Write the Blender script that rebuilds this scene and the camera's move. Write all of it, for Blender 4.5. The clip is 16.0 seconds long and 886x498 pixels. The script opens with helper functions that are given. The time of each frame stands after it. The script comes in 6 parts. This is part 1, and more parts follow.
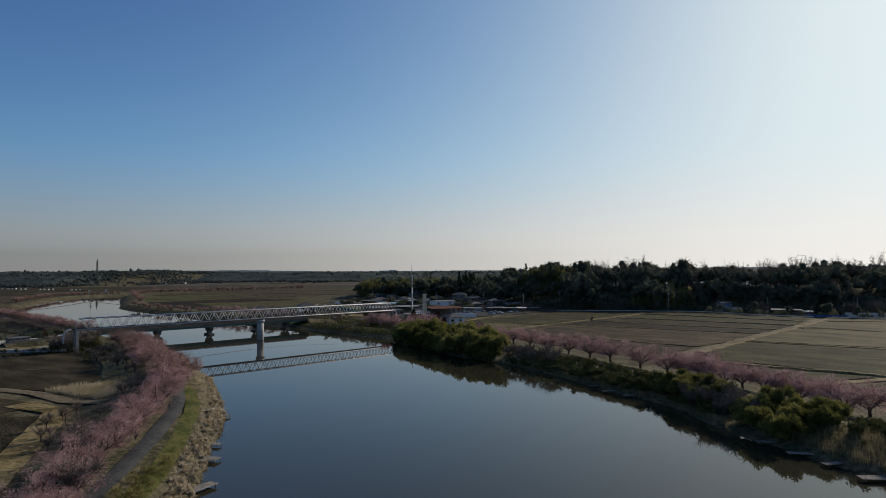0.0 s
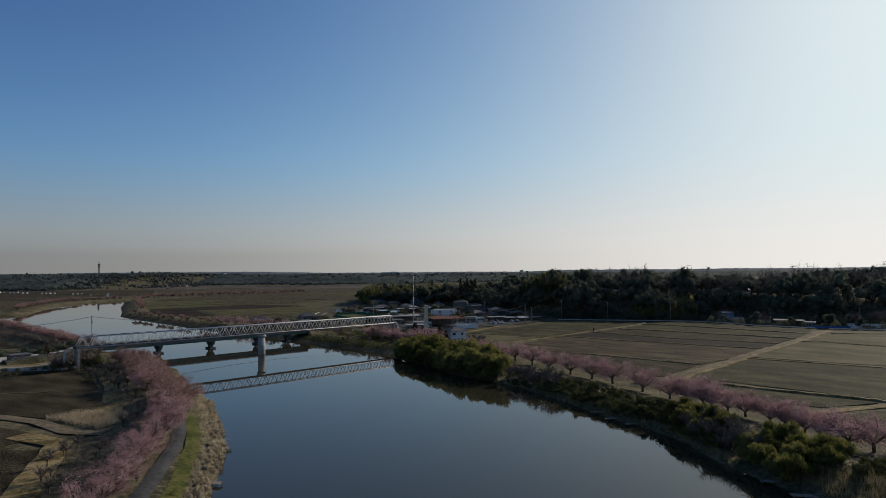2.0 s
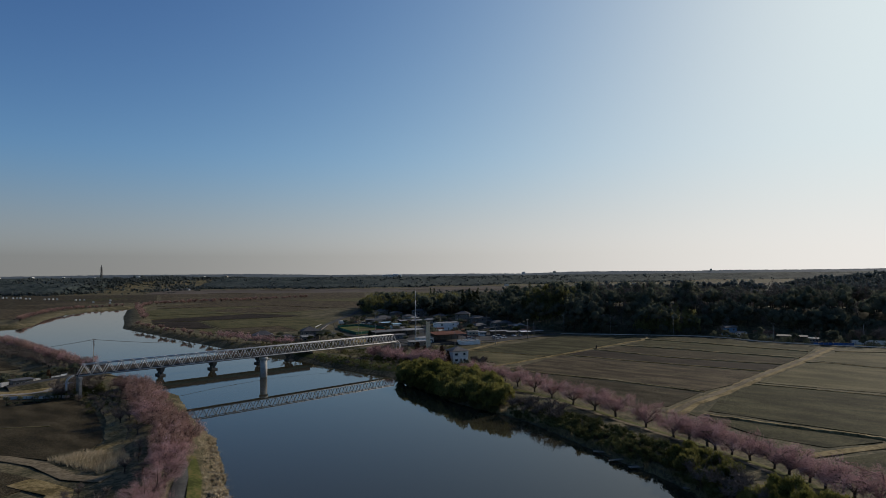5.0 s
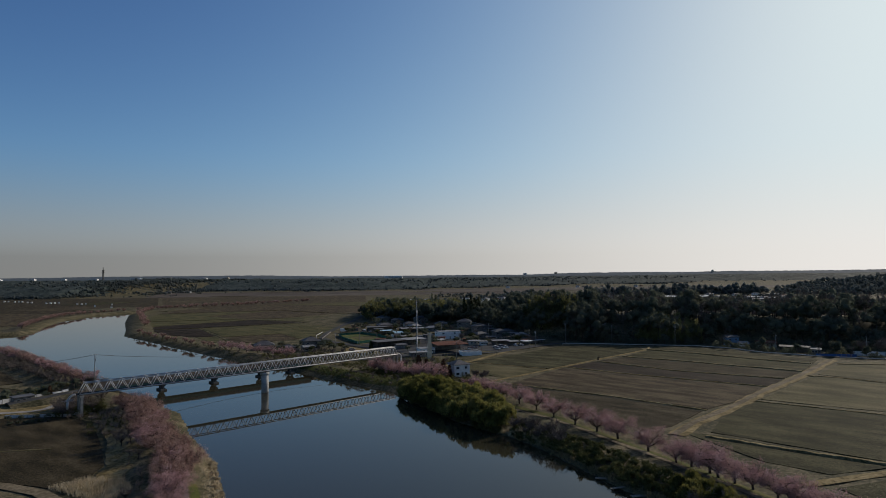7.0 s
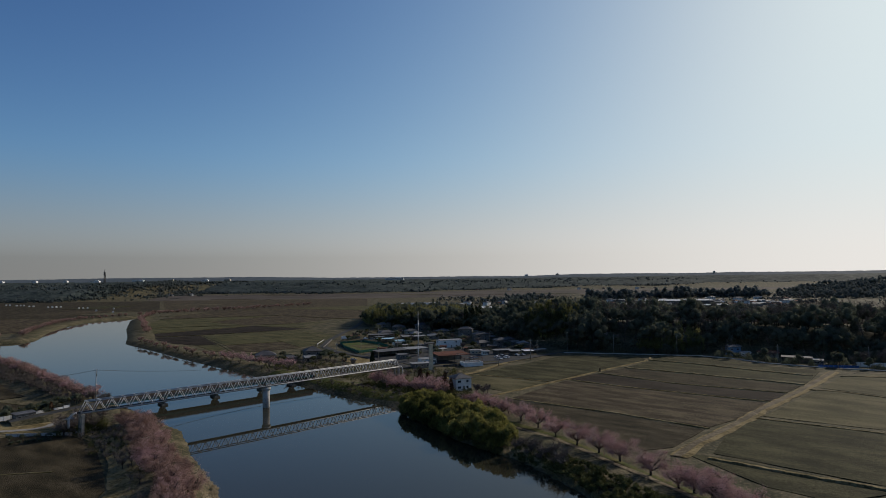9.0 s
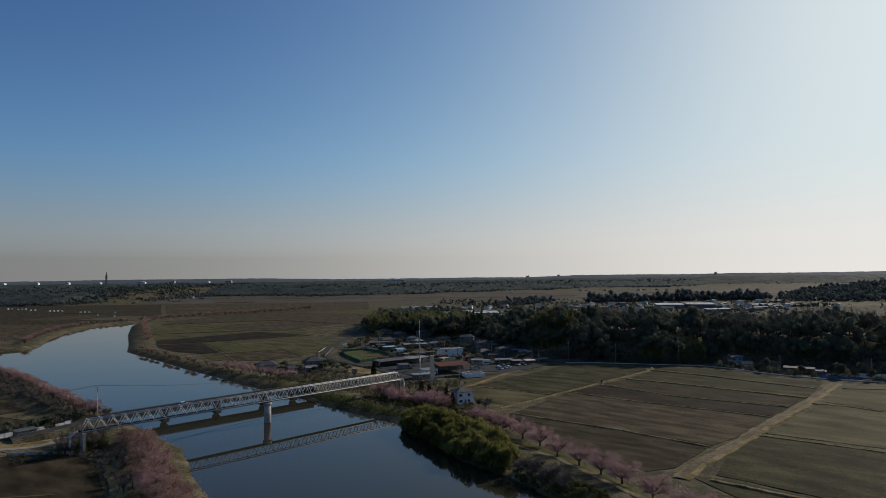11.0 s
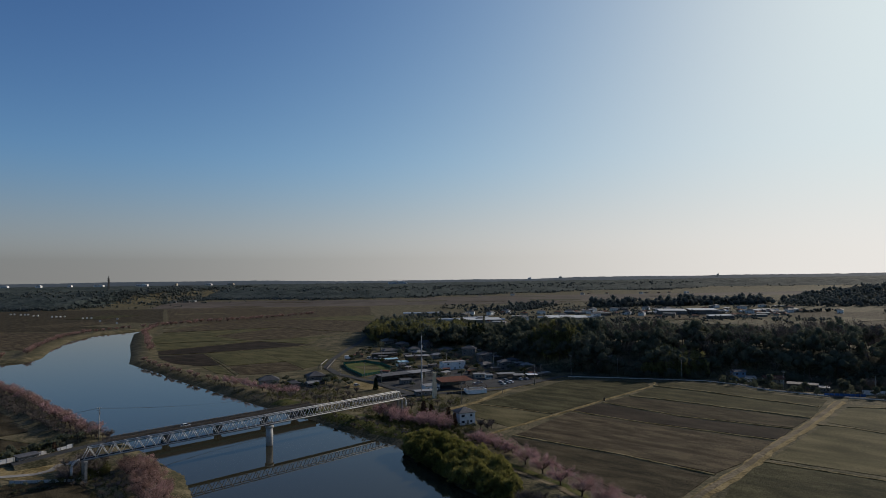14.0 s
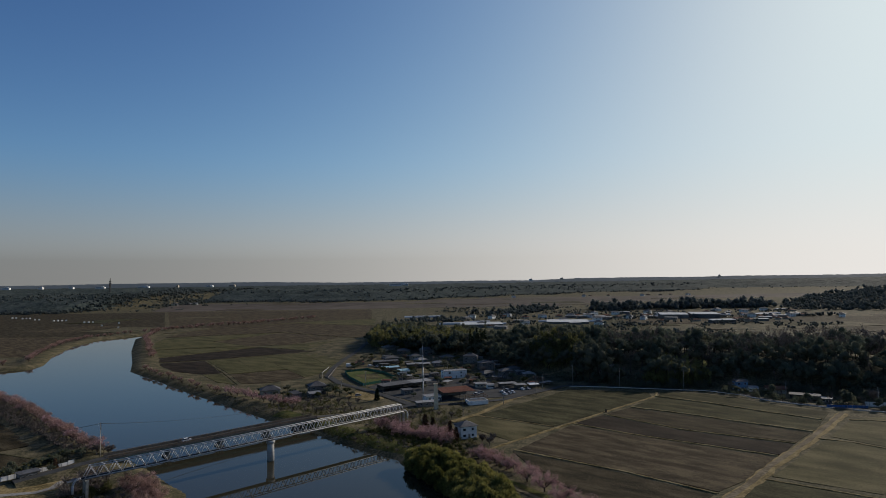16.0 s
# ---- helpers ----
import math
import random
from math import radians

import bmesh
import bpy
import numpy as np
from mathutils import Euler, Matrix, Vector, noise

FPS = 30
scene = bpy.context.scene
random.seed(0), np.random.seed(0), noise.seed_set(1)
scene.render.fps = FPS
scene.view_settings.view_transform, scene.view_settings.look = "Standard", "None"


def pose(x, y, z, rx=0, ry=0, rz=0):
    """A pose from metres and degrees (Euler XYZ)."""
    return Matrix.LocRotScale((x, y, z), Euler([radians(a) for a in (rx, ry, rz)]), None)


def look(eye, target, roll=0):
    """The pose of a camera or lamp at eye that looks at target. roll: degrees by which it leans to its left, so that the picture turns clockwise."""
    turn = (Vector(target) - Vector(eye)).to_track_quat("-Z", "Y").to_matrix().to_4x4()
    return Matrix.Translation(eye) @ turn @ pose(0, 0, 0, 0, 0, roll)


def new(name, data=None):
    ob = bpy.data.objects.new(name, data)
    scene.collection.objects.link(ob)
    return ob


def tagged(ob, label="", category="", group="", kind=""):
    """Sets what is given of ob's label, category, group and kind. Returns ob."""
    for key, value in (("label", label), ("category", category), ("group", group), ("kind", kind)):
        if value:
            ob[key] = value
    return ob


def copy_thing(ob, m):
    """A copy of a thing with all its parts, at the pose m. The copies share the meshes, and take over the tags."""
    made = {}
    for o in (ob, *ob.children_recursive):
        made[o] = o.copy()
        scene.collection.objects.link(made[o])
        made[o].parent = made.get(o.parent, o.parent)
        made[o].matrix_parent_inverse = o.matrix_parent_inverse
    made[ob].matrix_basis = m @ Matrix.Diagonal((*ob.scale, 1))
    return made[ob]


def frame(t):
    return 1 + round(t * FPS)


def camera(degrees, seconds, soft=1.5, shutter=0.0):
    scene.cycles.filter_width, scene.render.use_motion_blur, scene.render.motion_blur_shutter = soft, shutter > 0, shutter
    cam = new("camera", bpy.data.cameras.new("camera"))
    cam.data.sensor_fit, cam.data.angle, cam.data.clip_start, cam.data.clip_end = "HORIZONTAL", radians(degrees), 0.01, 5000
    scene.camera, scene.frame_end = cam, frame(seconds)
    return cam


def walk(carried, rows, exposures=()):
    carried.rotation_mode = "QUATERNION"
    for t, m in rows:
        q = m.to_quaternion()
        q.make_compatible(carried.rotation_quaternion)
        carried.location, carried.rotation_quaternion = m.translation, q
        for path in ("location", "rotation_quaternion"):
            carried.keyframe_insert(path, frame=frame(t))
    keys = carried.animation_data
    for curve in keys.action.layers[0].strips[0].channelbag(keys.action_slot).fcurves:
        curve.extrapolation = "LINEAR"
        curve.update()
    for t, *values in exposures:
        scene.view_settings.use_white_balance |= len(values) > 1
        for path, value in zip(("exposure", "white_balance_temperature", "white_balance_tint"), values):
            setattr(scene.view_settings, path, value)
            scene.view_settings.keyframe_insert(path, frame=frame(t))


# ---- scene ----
# The drone climbs straight up beside the river: seconds, x, y, z, pitch, lean, yaw.
cam = camera(71.6, 16.0, soft=0.8)


def climb(t):
    s = t / 16
    return pose(0.2 * s, 1.21 * s, 27.743 + 3.1 * t, 92.322 + 0.394 * s, 0.42 + 0.403 * s, 1.03 * s - 0.07 * s * s)


walk(cam, [(t, climb(t)) for t in range(17)], [(0, 0.09), (4.5, -0.01), (16, -0.04)])

# ---- light ----
SUN_AZ, SUN_EL = 49.0, 24.0   # degrees clockwise from the view axis, degrees up
world = bpy.data.worlds.new("sky")
scene.world = world
world.use_nodes = True
wn, wl = world.node_tree.nodes, world.node_tree.links
sky = wn.new("ShaderNodeTexSky")
sky.sky_type, sky.sun_disc = "NISHITA", False
sky.sun_elevation, sky.sun_rotation = radians(SUN_EL), radians(SUN_AZ)
sky.altitude, sky.air_density, sky.dust_density, sky.ozone_density = 30, 0.7, 1.5, 4.0
# haze evens out the glow round the sun and deepens the blue away from it
# the view just over the horizon is repeated down to it, as thick haze does
dirn, split, low, join = wn.new("ShaderNodeTexCoord"), wn.new("ShaderNodeSeparateXYZ"), wn.new("ShaderNodeMath"), wn.new("ShaderNodeCombineXYZ")
low.operation, low.inputs[1].default_value = "MAXIMUM", 0.032
wl.new(dirn.outputs["Generated"], split.inputs[0])
wl.new(split.outputs[2], low.inputs[0])
wl.new(split.outputs[0], join.inputs[0])
wl.new(split.outputs[1], join.inputs[1])
wl.new(low.outputs[0], join.inputs[2])
wl.new(join.outputs[0], sky.inputs[0])
deep, plus, soft = wn.new("ShaderNodeGamma"), wn.new("ShaderNodeVectorMath"), wn.new("ShaderNodeVectorMath")
deep.inputs[1].default_value = 1.7
plus.operation, soft.operation = "ADD", "DIVIDE"
plus.inputs[1].default_value = (8.5, 9.0, 9.3)
wl.new(sky.outputs[0], deep.inputs[0])
wl.new(deep.outputs[0], plus.inputs[0])
wl.new(deep.outputs[0], soft.inputs[0])
wl.new(plus.outputs[0], soft.inputs[1])
gain = wn.new("ShaderNodeVectorMath")
gain.operation = "MULTIPLY"
gain.inputs[1].default_value = (7.5, 8.65, 8.9)
wl.new(soft.outputs[0], gain.inputs[0])
# haze greys the sky towards the horizon
grey, tint, fade, veil = wn.new("ShaderNodeRGBToBW"), wn.new("ShaderNodeVectorMath"), wn.new("ShaderNodeMapRange"), wn.new("ShaderNodeMix")
tint.operation, tint.inputs[1].default_value = "MULTIPLY", (0.522, 0.49, 0.463)
fade.inputs["From Min"].default_value, fade.inputs["From Max"].default_value = 0.0, 0.2
fade.inputs["To Min"].default_value, fade.inputs["To Max"].default_value = 0.85, 0.1
fade.interpolation_type = "SMOOTHSTEP"
veil.data_type = "RGBA"
wl.new(gain.outputs[0], grey.inputs[0])
thick = wn.new("ShaderNodeMath")   # the haze is far brighter towards the sun
thick.operation, thick.inputs[1].default_value = "POWER", 1.35
wl.new(grey.outputs[0], thick.inputs[0])
wl.new(thick.outputs[0], tint.inputs[0])
wl.new(split.outputs[2], fade.inputs[0])
wl.new(fade.outputs[0], veil.inputs["Factor"])
wl.new(gain.outputs[0], veil.inputs[6])
wl.new(tint.outputs[0], veil.inputs[7])
wl.new(veil.outputs[2], wn["Background"].inputs[0])
wn["Background"].inputs[1].default_value = 0.1
sun = new("sun", bpy.data.lights.new("sun", "SUN"))
sun.data.energy, sun.data.angle, sun.data.color = 4.0, radians(0.6), (1.0, 0.89, 0.76)
sun_dir = Vector((math.sin(radians(SUN_AZ)) * math.cos(radians(SUN_EL)), math.cos(radians(SUN_AZ)) * math.cos(radians(SUN_EL)), math.sin(radians(SUN_EL))))
sun.matrix_world = look(tuple(sun_dir * 500), (0, 0, 0))


# ---- materials ----
def mat(name, colours, scale=1.0, rough=0.9, metal=0.0, bump=0.0, bump_scale=None, spread=0.0, coarse=0.12, coarse_amount=0.35, world_space=True, stretch=None, translucent=0.0, spec=0.04):
    """A procedural surface: fine and coarse noise mix the given colours; spread varies the value from thing to thing."""
    m = bpy.data.materials.new(name)
    m.use_nodes = True
    n, l = m.node_tree.nodes, m.node_tree.links
    bsdf = n["Principled BSDF"]
    bsdf.inputs["Roughness"].default_value, bsdf.inputs["Metallic"].default_value = rough, metal
    bsdf.inputs["Specular IOR Level"].default_value = spec
    if world_space:
        place = n.new("ShaderNodeNewGeometry").outputs["Position"]
    else:
        place = n.new("ShaderNodeTexCoord").outputs["Object"]
    if stretch:
        mp = n.new("ShaderNodeMapping")
        mp.vector_type = "TEXTURE"
        mp.inputs["Rotation"].default_value = (0, 0, radians(stretch[0]))
        mp.inputs["Scale"].default_value = (1 / stretch[1], 1 / stretch[2], 1)
        l.new(place, mp.inputs["Vector"])
        place = mp.outputs[0]
    fine = n.new("ShaderNodeTexNoise")
    fine.inputs["Scale"].default_value, fine.inputs["Detail"].default_value, fine.inputs["Roughness"].default_value = scale, 5, 0.65
    l.new(place, fine.inputs["Vector"])
    big = n.new("ShaderNodeTexNoise")
    big.inputs["Scale"].default_value, big.inputs["Detail"].default_value = scale * coarse, 3
    l.new(place, big.inputs["Vector"])
    mix = n.new("ShaderNodeMath")
    mix.operation = "MULTIPLY_ADD"
    mix.inputs[1].default_value = coarse_amount * 2
    l.new(big.outputs[0], mix.inputs[0])
    sub = n.new("ShaderNodeMath")
    sub.operation = "SUBTRACT"
    sub.inputs[1].default_value = coarse_amount
    l.new(fine.outputs[0], sub.inputs[0])
    l.new(sub.outputs[0], mix.inputs[2])
    ramp = n.new("ShaderNodeValToRGB")
    els = ramp.color_ramp.elements
    while len(els) < len(colours):
        els.new(0.5)
    for i, c in enumerate(colours):
        els[i].position = 0.35 + 0.3 * i / max(1, len(colours) - 1)
        els[i].color = (*c, 1)
    l.new(mix.outputs[0], ramp.inputs[0])
    col = ramp.outputs[0]
    if spread:
        info = n.new("ShaderNodeObjectInfo")
        geo = n.new("ShaderNodeNewGeometry")
        add = n.new("ShaderNodeMath")
        l.new(info.outputs["Random"], add.inputs[0])
        l.new(geo.outputs["Random Per Island"], add.inputs[1])
        rng = n.new("ShaderNodeMapRange")
        rng.inputs["From Max"].default_value = 2
        rng.inputs["To Min"].default_value, rng.inputs["To Max"].default_value = 1 - spread, 1 + spread
        l.new(add.outputs[0], rng.inputs["Value"])
        hsv = n.new("ShaderNodeHueSaturation")
        l.new(rng.outputs[0], hsv.inputs["Value"])
        l.new(col, hsv.inputs["Color"])
        col = hsv.outputs[0]
    l.new(col, bsdf.inputs["Base Color"])
    if bump:
        bn = n.new("ShaderNodeBump")
        bn.inputs["Strength"].default_value, bn.inputs["Distance"].default_value = 1.0, bump
        if bump_scale:
            rel = n.new("ShaderNodeTexNoise")
            rel.inputs["Scale"].default_value, rel.inputs["Detail"].default_value = bump_scale, 4
            l.new(place, rel.inputs["Vector"])
            l.new(rel.outputs[0], bn.inputs["Height"])
        else:
            l.new(fine.outputs[0], bn.inputs["Height"])
        l.new(bn.outputs[0], bsdf.inputs["Normal"])
    if translucent:
        tr = n.new("ShaderNodeBsdfTranslucent")
        l.new(col, tr.inputs[0])
        mx = n.new("ShaderNodeMixShader")
        mx.inputs[0].default_value = translucent
        l.new(bsdf.outputs[0], mx.inputs[1])
        l.new(tr.outputs[0], mx.inputs[2])
        l.new(mx.outputs[0], n["Material Output"].inputs[0])
    return m


GRASS = mat("dry_grass", [(0.034, 0.034, 0.019), (0.074, 0.066, 0.038), (0.14, 0.117, 0.072)], 0.9, bump=0.12)
MARSH = mat("reed_marsh", [(0.055, 0.046, 0.039), (0.08, 0.067, 0.056), (0.105, 0.088, 0.072)], 0.02, bump=0.2, bump_scale=0.5)
GREEN = mat("green_grass", [(0.035, 0.042, 0.012), (0.06, 0.068, 0.02), (0.1, 0.085, 0.032)], 1.2, bump=0.08)
TAN = mat("straw_grass", [(0.08, 0.062, 0.026), (0.17, 0.13, 0.06), (0.25, 0.195, 0.1)], 1.1, bump=0.12)
SOIL = mat("tilled_soil", [(0.015, 0.0125, 0.007), (0.034, 0.028, 0.016), (0.072, 0.058, 0.035)], 1.9, bump=0.24, stretch=(-40, 0.6, 1.9), coarse=0.05)
DARKSOIL = mat("fresh_tilled_soil", [(0.012, 0.009, 0.007), (0.022, 0.017, 0.012), (0.04, 0.031, 0.022)], 1.6, bump=0.2, stretch=(-40, 0.6, 1.9), coarse=0.05)
PALEOLIVE = mat("regrown_field", [(0.034, 0.034, 0.015), (0.066, 0.062, 0.027), (0.1, 0.09, 0.044)], 1.4, bump=0.16, stretch=(-40, 0.6, 1.8), coarse=0.04)
STUBBLE = mat("rice_stubble", [(0.024, 0.0185, 0.0115), (0.052, 0.041, 0.025), (0.1, 0.079, 0.048)], 2.0, bump=0.24, stretch=(-40, 0.6, 1.9), coarse=0.05)
OLIVE = mat("stubble_regrown", [(0.017, 0.017, 0.008), (0.036, 0.035, 0.016), (0.073, 0.067, 0.033)], 2.0, bump=0.2, stretch=(-40, 0.6, 1.8), coarse=0.04)
PALE = mat("pale_stubble", [(0.036, 0.034, 0.015), (0.07, 0.062, 0.029), (0.12, 0.103, 0.054)], 1.7, bump=0.12, stretch=(-40, 0.6, 1.5), coarse=0.04)
DIRT = mat("dirt_track", [(0.075, 0.06, 0.038), (0.12, 0.098, 0.064), (0.18, 0.148, 0.1)], 0.8, bump=0.05)
ASPHALT = mat("asphalt", [(0.038, 0.039, 0.04), (0.066, 0.066, 0.064)], 1.5, rough=0.85, bump=0.01)
CONCRETE = mat("concrete", [(0.17, 0.16, 0.145), (0.28, 0.27, 0.245)], 0.9, bump=0.01)
BARK = mat("bark", [(0.05, 0.04, 0.033), (0.095, 0.077, 0.063)], 3, bump=0.03, world_space=False)
TWIG = mat("bare_twigs", [(0.11, 0.09, 0.075), (0.2, 0.165, 0.14)], 2, world_space=False, spread=0.2)
BLOSSOM = mat("cherry_blossom", [(0.27, 0.155, 0.15), (0.42, 0.266, 0.262), (0.55, 0.385, 0.38)], 0.6, spread=0.2, world_space=False, translucent=0.28)
BLOSSOM_RED = mat("budding_blossom", [(0.15, 0.09, 0.075), (0.31, 0.195, 0.165), (0.45, 0.32, 0.285)], 0.9, spread=0.4, world_space=False, translucent=0.25)
BAMBOO = mat("bamboo_leaf", [(0.06, 0.065, 0.018), (0.132, 0.129, 0.038), (0.225, 0.205, 0.07)], 0.3, spread=0.35, translucent=0.4)
# darker copy of BAMBOO, with the hill's shade put into its colour
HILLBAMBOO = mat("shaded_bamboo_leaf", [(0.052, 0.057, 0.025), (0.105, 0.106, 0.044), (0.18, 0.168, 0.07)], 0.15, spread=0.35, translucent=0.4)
WEED = mat("yellow_green_weed", [(0.08, 0.082, 0.025), (0.19, 0.17, 0.065)], 0.6, spread=0.35, translucent=0.35)
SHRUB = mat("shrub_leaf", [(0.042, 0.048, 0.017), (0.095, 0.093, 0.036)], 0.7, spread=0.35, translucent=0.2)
# leaf colour raised so that haze over the dark wood is in it
LEAF = mat("evergreen_leaf", [(0.075, 0.09, 0.068), (0.1, 0.113, 0.08), (0.13, 0.13, 0.09)], 0.1, spread=0.2, translucent=0.5, coarse=0.3)
CONIFER = mat("cedar_leaf", [(0.018, 0.028, 0.014), (0.045, 0.05, 0.022)], 0.5, spread=0.35)
RUSTCEDAR = mat("brown_cedar_leaf", [(0.06, 0.035, 0.02), (0.1, 0.06, 0.035)], 0.8, spread=0.3)
REED = mat("dry_reed", [(0.34, 0.28, 0.18), (0.56, 0.475, 0.335)], 1.2, spread=0.3, translucent=0.3)
DULLREED = mat("dull_reed", [(0.17, 0.15, 0.08), (0.3, 0.255, 0.145)], 1.2, spread=0.3, translucent=0.35)
# base colour paler and bluer than leaves, standing in for distance haze
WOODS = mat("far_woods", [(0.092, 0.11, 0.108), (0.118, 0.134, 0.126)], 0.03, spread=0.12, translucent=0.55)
CANOPY = mat("far_canopy", [(0.02, 0.03, 0.03), (0.045, 0.057, 0.053), (0.07, 0.082, 0.074)], 0.09, bump=4.0, bump_scale=0.06, translucent=0.1)
# aerial haze painted in: bluish base colour plus a faint blue emission
HAZEBLUE = mat("hazy_far_woods", [(0.085, 0.1, 0.112), (0.11, 0.125, 0.135)], 0.02, bump=4.0, bump_scale=0.03, translucent=0.3)
HAZEBLUE.node_tree.nodes["Principled BSDF"].inputs["Emission Color"].default_value = (0.62, 0.8, 1.0, 1)
HAZEBLUE.node_tree.nodes["Principled BSDF"].inputs["Emission Strength"].default_value = 0.035
STEEL = mat("white_painted_steel", [(0.34, 0.34, 0.34), (0.47, 0.47, 0.46)], 0.8, rough=0.5, world_space=False, spec=0.25)
DARKSTEEL = mat("weathered_steel", [(0.05, 0.05, 0.05), (0.09, 0.085, 0.08)], 1.5, rough=0.6)
GIRDER = mat("green_painted_girder", [(0.045, 0.1, 0.085), (0.07, 0.135, 0.115)], 0.6, rough=0.5, spec=0.3)
RAILBROWN = mat("brown_railing_paint", [(0.13, 0.1, 0.075), (0.19, 0.15, 0.115)], 1.5, rough=0.6)
PIERC = mat("pier_concrete", [(0.25, 0.25, 0.24), (0.38, 0.38, 0.365)], 0.5, bump=0.01)
DARKPIER = mat("stained_concrete", [(0.07, 0.07, 0.065), (0.13, 0.125, 0.115)], 0.7, bump=0.02)
WHITEWALL = mat("white_wall", [(0.55, 0.55, 0.53), (0.72, 0.72, 0.7)], 0.5, bump=0.004)
CREAM = mat("cream_wall", [(0.3, 0.275, 0.22), (0.44, 0.4, 0.33)], 0.5, bump=0.004)
PYLONWALL = mat("pale_cream_concrete", [(0.52, 0.43, 0.3), (0.66, 0.56, 0.41)], 0.5, bump=0.006)
GREYWALL = mat("grey_siding", [(0.09, 0.085, 0.08), (0.19, 0.18, 0.165)], 0.5, bump=0.01)
BLUEWALL = mat("blue_siding", [(0.09, 0.16, 0.26), (0.15, 0.24, 0.36)], 0.6, bump=0.005)
ROOFTILE = mat("grey_roof_tile", [(0.045, 0.046, 0.05), (0.09, 0.09, 0.095)], 1.6, rough=0.75, bump=0.03, spec=0.3)
ROOFPALE = mat("pale_metal_roof", [(0.13, 0.13, 0.132), (0.23, 0.23, 0.228)], 0.5, rough=0.65, spec=0.3)
ROOFBLUE = mat("light_blue_metal_roof", [(0.2, 0.34, 0.4), (0.3, 0.45, 0.5)], 0.5, rough=0.5, spec=0.3)
RUST = mat("rusty_sheet_roof", [(0.07, 0.032, 0.024), (0.14, 0.065, 0.045)], 0.8, rough=0.8, bump=0.02)
GLASS = mat("window_glass", [(0.02, 0.025, 0.03), (0.035, 0.04, 0.045)], 0.5, rough=0.08, spec=0.6)
PLANK = mat("weathered_plank", [(0.13, 0.118, 0.1), (0.27, 0.25, 0.22)], 2.5, bump=0.02, spread=0.25)
NET = mat("green_net", [(0.03, 0.09, 0.06), (0.05, 0.13, 0.09)], 1.0)
TURF = mat("turf", [(0.05, 0.068, 0.02), (0.1, 0.105, 0.04)], 0.5, bump=0.03)
BLUESHEET = mat("blue_sheet", [(0.03, 0.08, 0.22), (0.06, 0.13, 0.32)], 0.8, rough=0.5)
CARWHITE = mat("white_car_paint", [(0.6, 0.6, 0.6), (0.7, 0.7, 0.7)], 0.5, rough=0.25, spec=0.5)
CARGREY = mat("silver_car_paint", [(0.3, 0.31, 0.33), (0.4, 0.41, 0.43)], 0.5, rough=0.3, metal=0.4)
RUBBER = mat("tyre_rubber", [(0.02, 0.02, 0.02), (0.03, 0.03, 0.03)], 3)
VINYL = mat("greenhouse_film", [(0.36, 0.37, 0.37), (0.5, 0.51, 0.5)], 0.3, rough=0.6)

WATER = bpy.data.materials.new("river_water")
WATER.use_nodes = True
_n, _l = WATER.node_tree.nodes, WATER.node_tree.links
_b = _n["Principled BSDF"]
_b.inputs["Base Color"].default_value = (0.029, 0.027, 0.017, 1)
_b.inputs["Roughness"].default_value, _b.inputs["IOR"].default_value = 0.012, 1.31
_g, _w, _bn = _n.new("ShaderNodeNewGeometry"), _n.new("ShaderNodeTexNoise"), _n.new("ShaderNodeBump")
_w.inputs["Scale"].default_value, _w.inputs["Detail"].default_value = 0.35, 2
_bn.inputs["Distance"].default_value, _bn.inputs["Strength"].default_value = 0.0016, 1.0
_l.new(_g.outputs["Position"], _w.inputs["Vector"])
_l.new(_w.outputs[0], _bn.inputs["Height"])
_l.new(_bn.outputs[0], _b.inputs["Normal"])


# ---- building helpers ----
class Geo:
    """Gathers the faces of one part."""

    def __init__(self):
        self.v, self.f = [], []

    def add(self, vs, fs):
        k = len(self.v)
        self.v += [tuple(p) for p in vs]
        self.f += [tuple(i + k for i in f) for f in fs]
        return self

    def prism(self, poly, z0, z1, top=None):
        """An upright block over a polygon (counter-clockwise); top: another polygon for its upper face."""
        n, top = len(poly), top or poly
        vs = [(*p[:2], z0) for p in poly] + [(*p[:2], z1) for p in top]
        return self.add(vs, [tuple(range(n - 1, -1, -1)), tuple(range(n, 2 * n))] + [(i, (i + 1) % n, (i + 1) % n + n, i + n) for i in range(n)])

    def box(self, c, s, rz=0.0):
        a, b = math.cos(radians(rz)), math.sin(radians(rz))
        q = [(c[0] + a * x - b * y, c[1] + b * x + a * y) for x, y in ((-s[0] / 2, -s[1] / 2), (s[0] / 2, -s[1] / 2), (s[0] / 2, s[1] / 2), (-s[0] / 2, s[1] / 2))]
        return self.prism(q, c[2] - s[2] / 2, c[2] + s[2] / 2)

    def tube(self, p, q, r0, r1=None, n=8):
        p, q = Vector(p), Vector(q)
        r1 = r0 if r1 is None else r1
        d = (q - p).normalized()
        u = d.cross(Vector((0, 0, 1)) if abs(d.z) < 0.9 else Vector((1, 0, 0))).normalized()
        w = d.cross(u)
        vs = [p + (u * math.cos(a) + w * math.sin(a)) * r0 for a in (2 * math.pi * i / n for i in range(n))]
        vs += [q + (u * math.cos(a) + w * math.sin(a)) * r1 for a in (2 * math.pi * i / n for i in range(n))]
        return self.add(vs, [(i, (i + 1) % n, (i + 1) % n + n, i + n) for i in range(n)] + [tuple(range(n - 1, -1, -1)), tuple(range(n, 2 * n))])

    def ob(self, name, material, parent=None, label="", smooth=False):
        me = bpy.data.meshes.new(name)
        me.from_pydata(self.v, [], self.f)
        me.materials.append(material)
        if smooth:
            me.polygons.foreach_set("use_smooth", [True] * len(me.polygons))
        o = new(name, me)
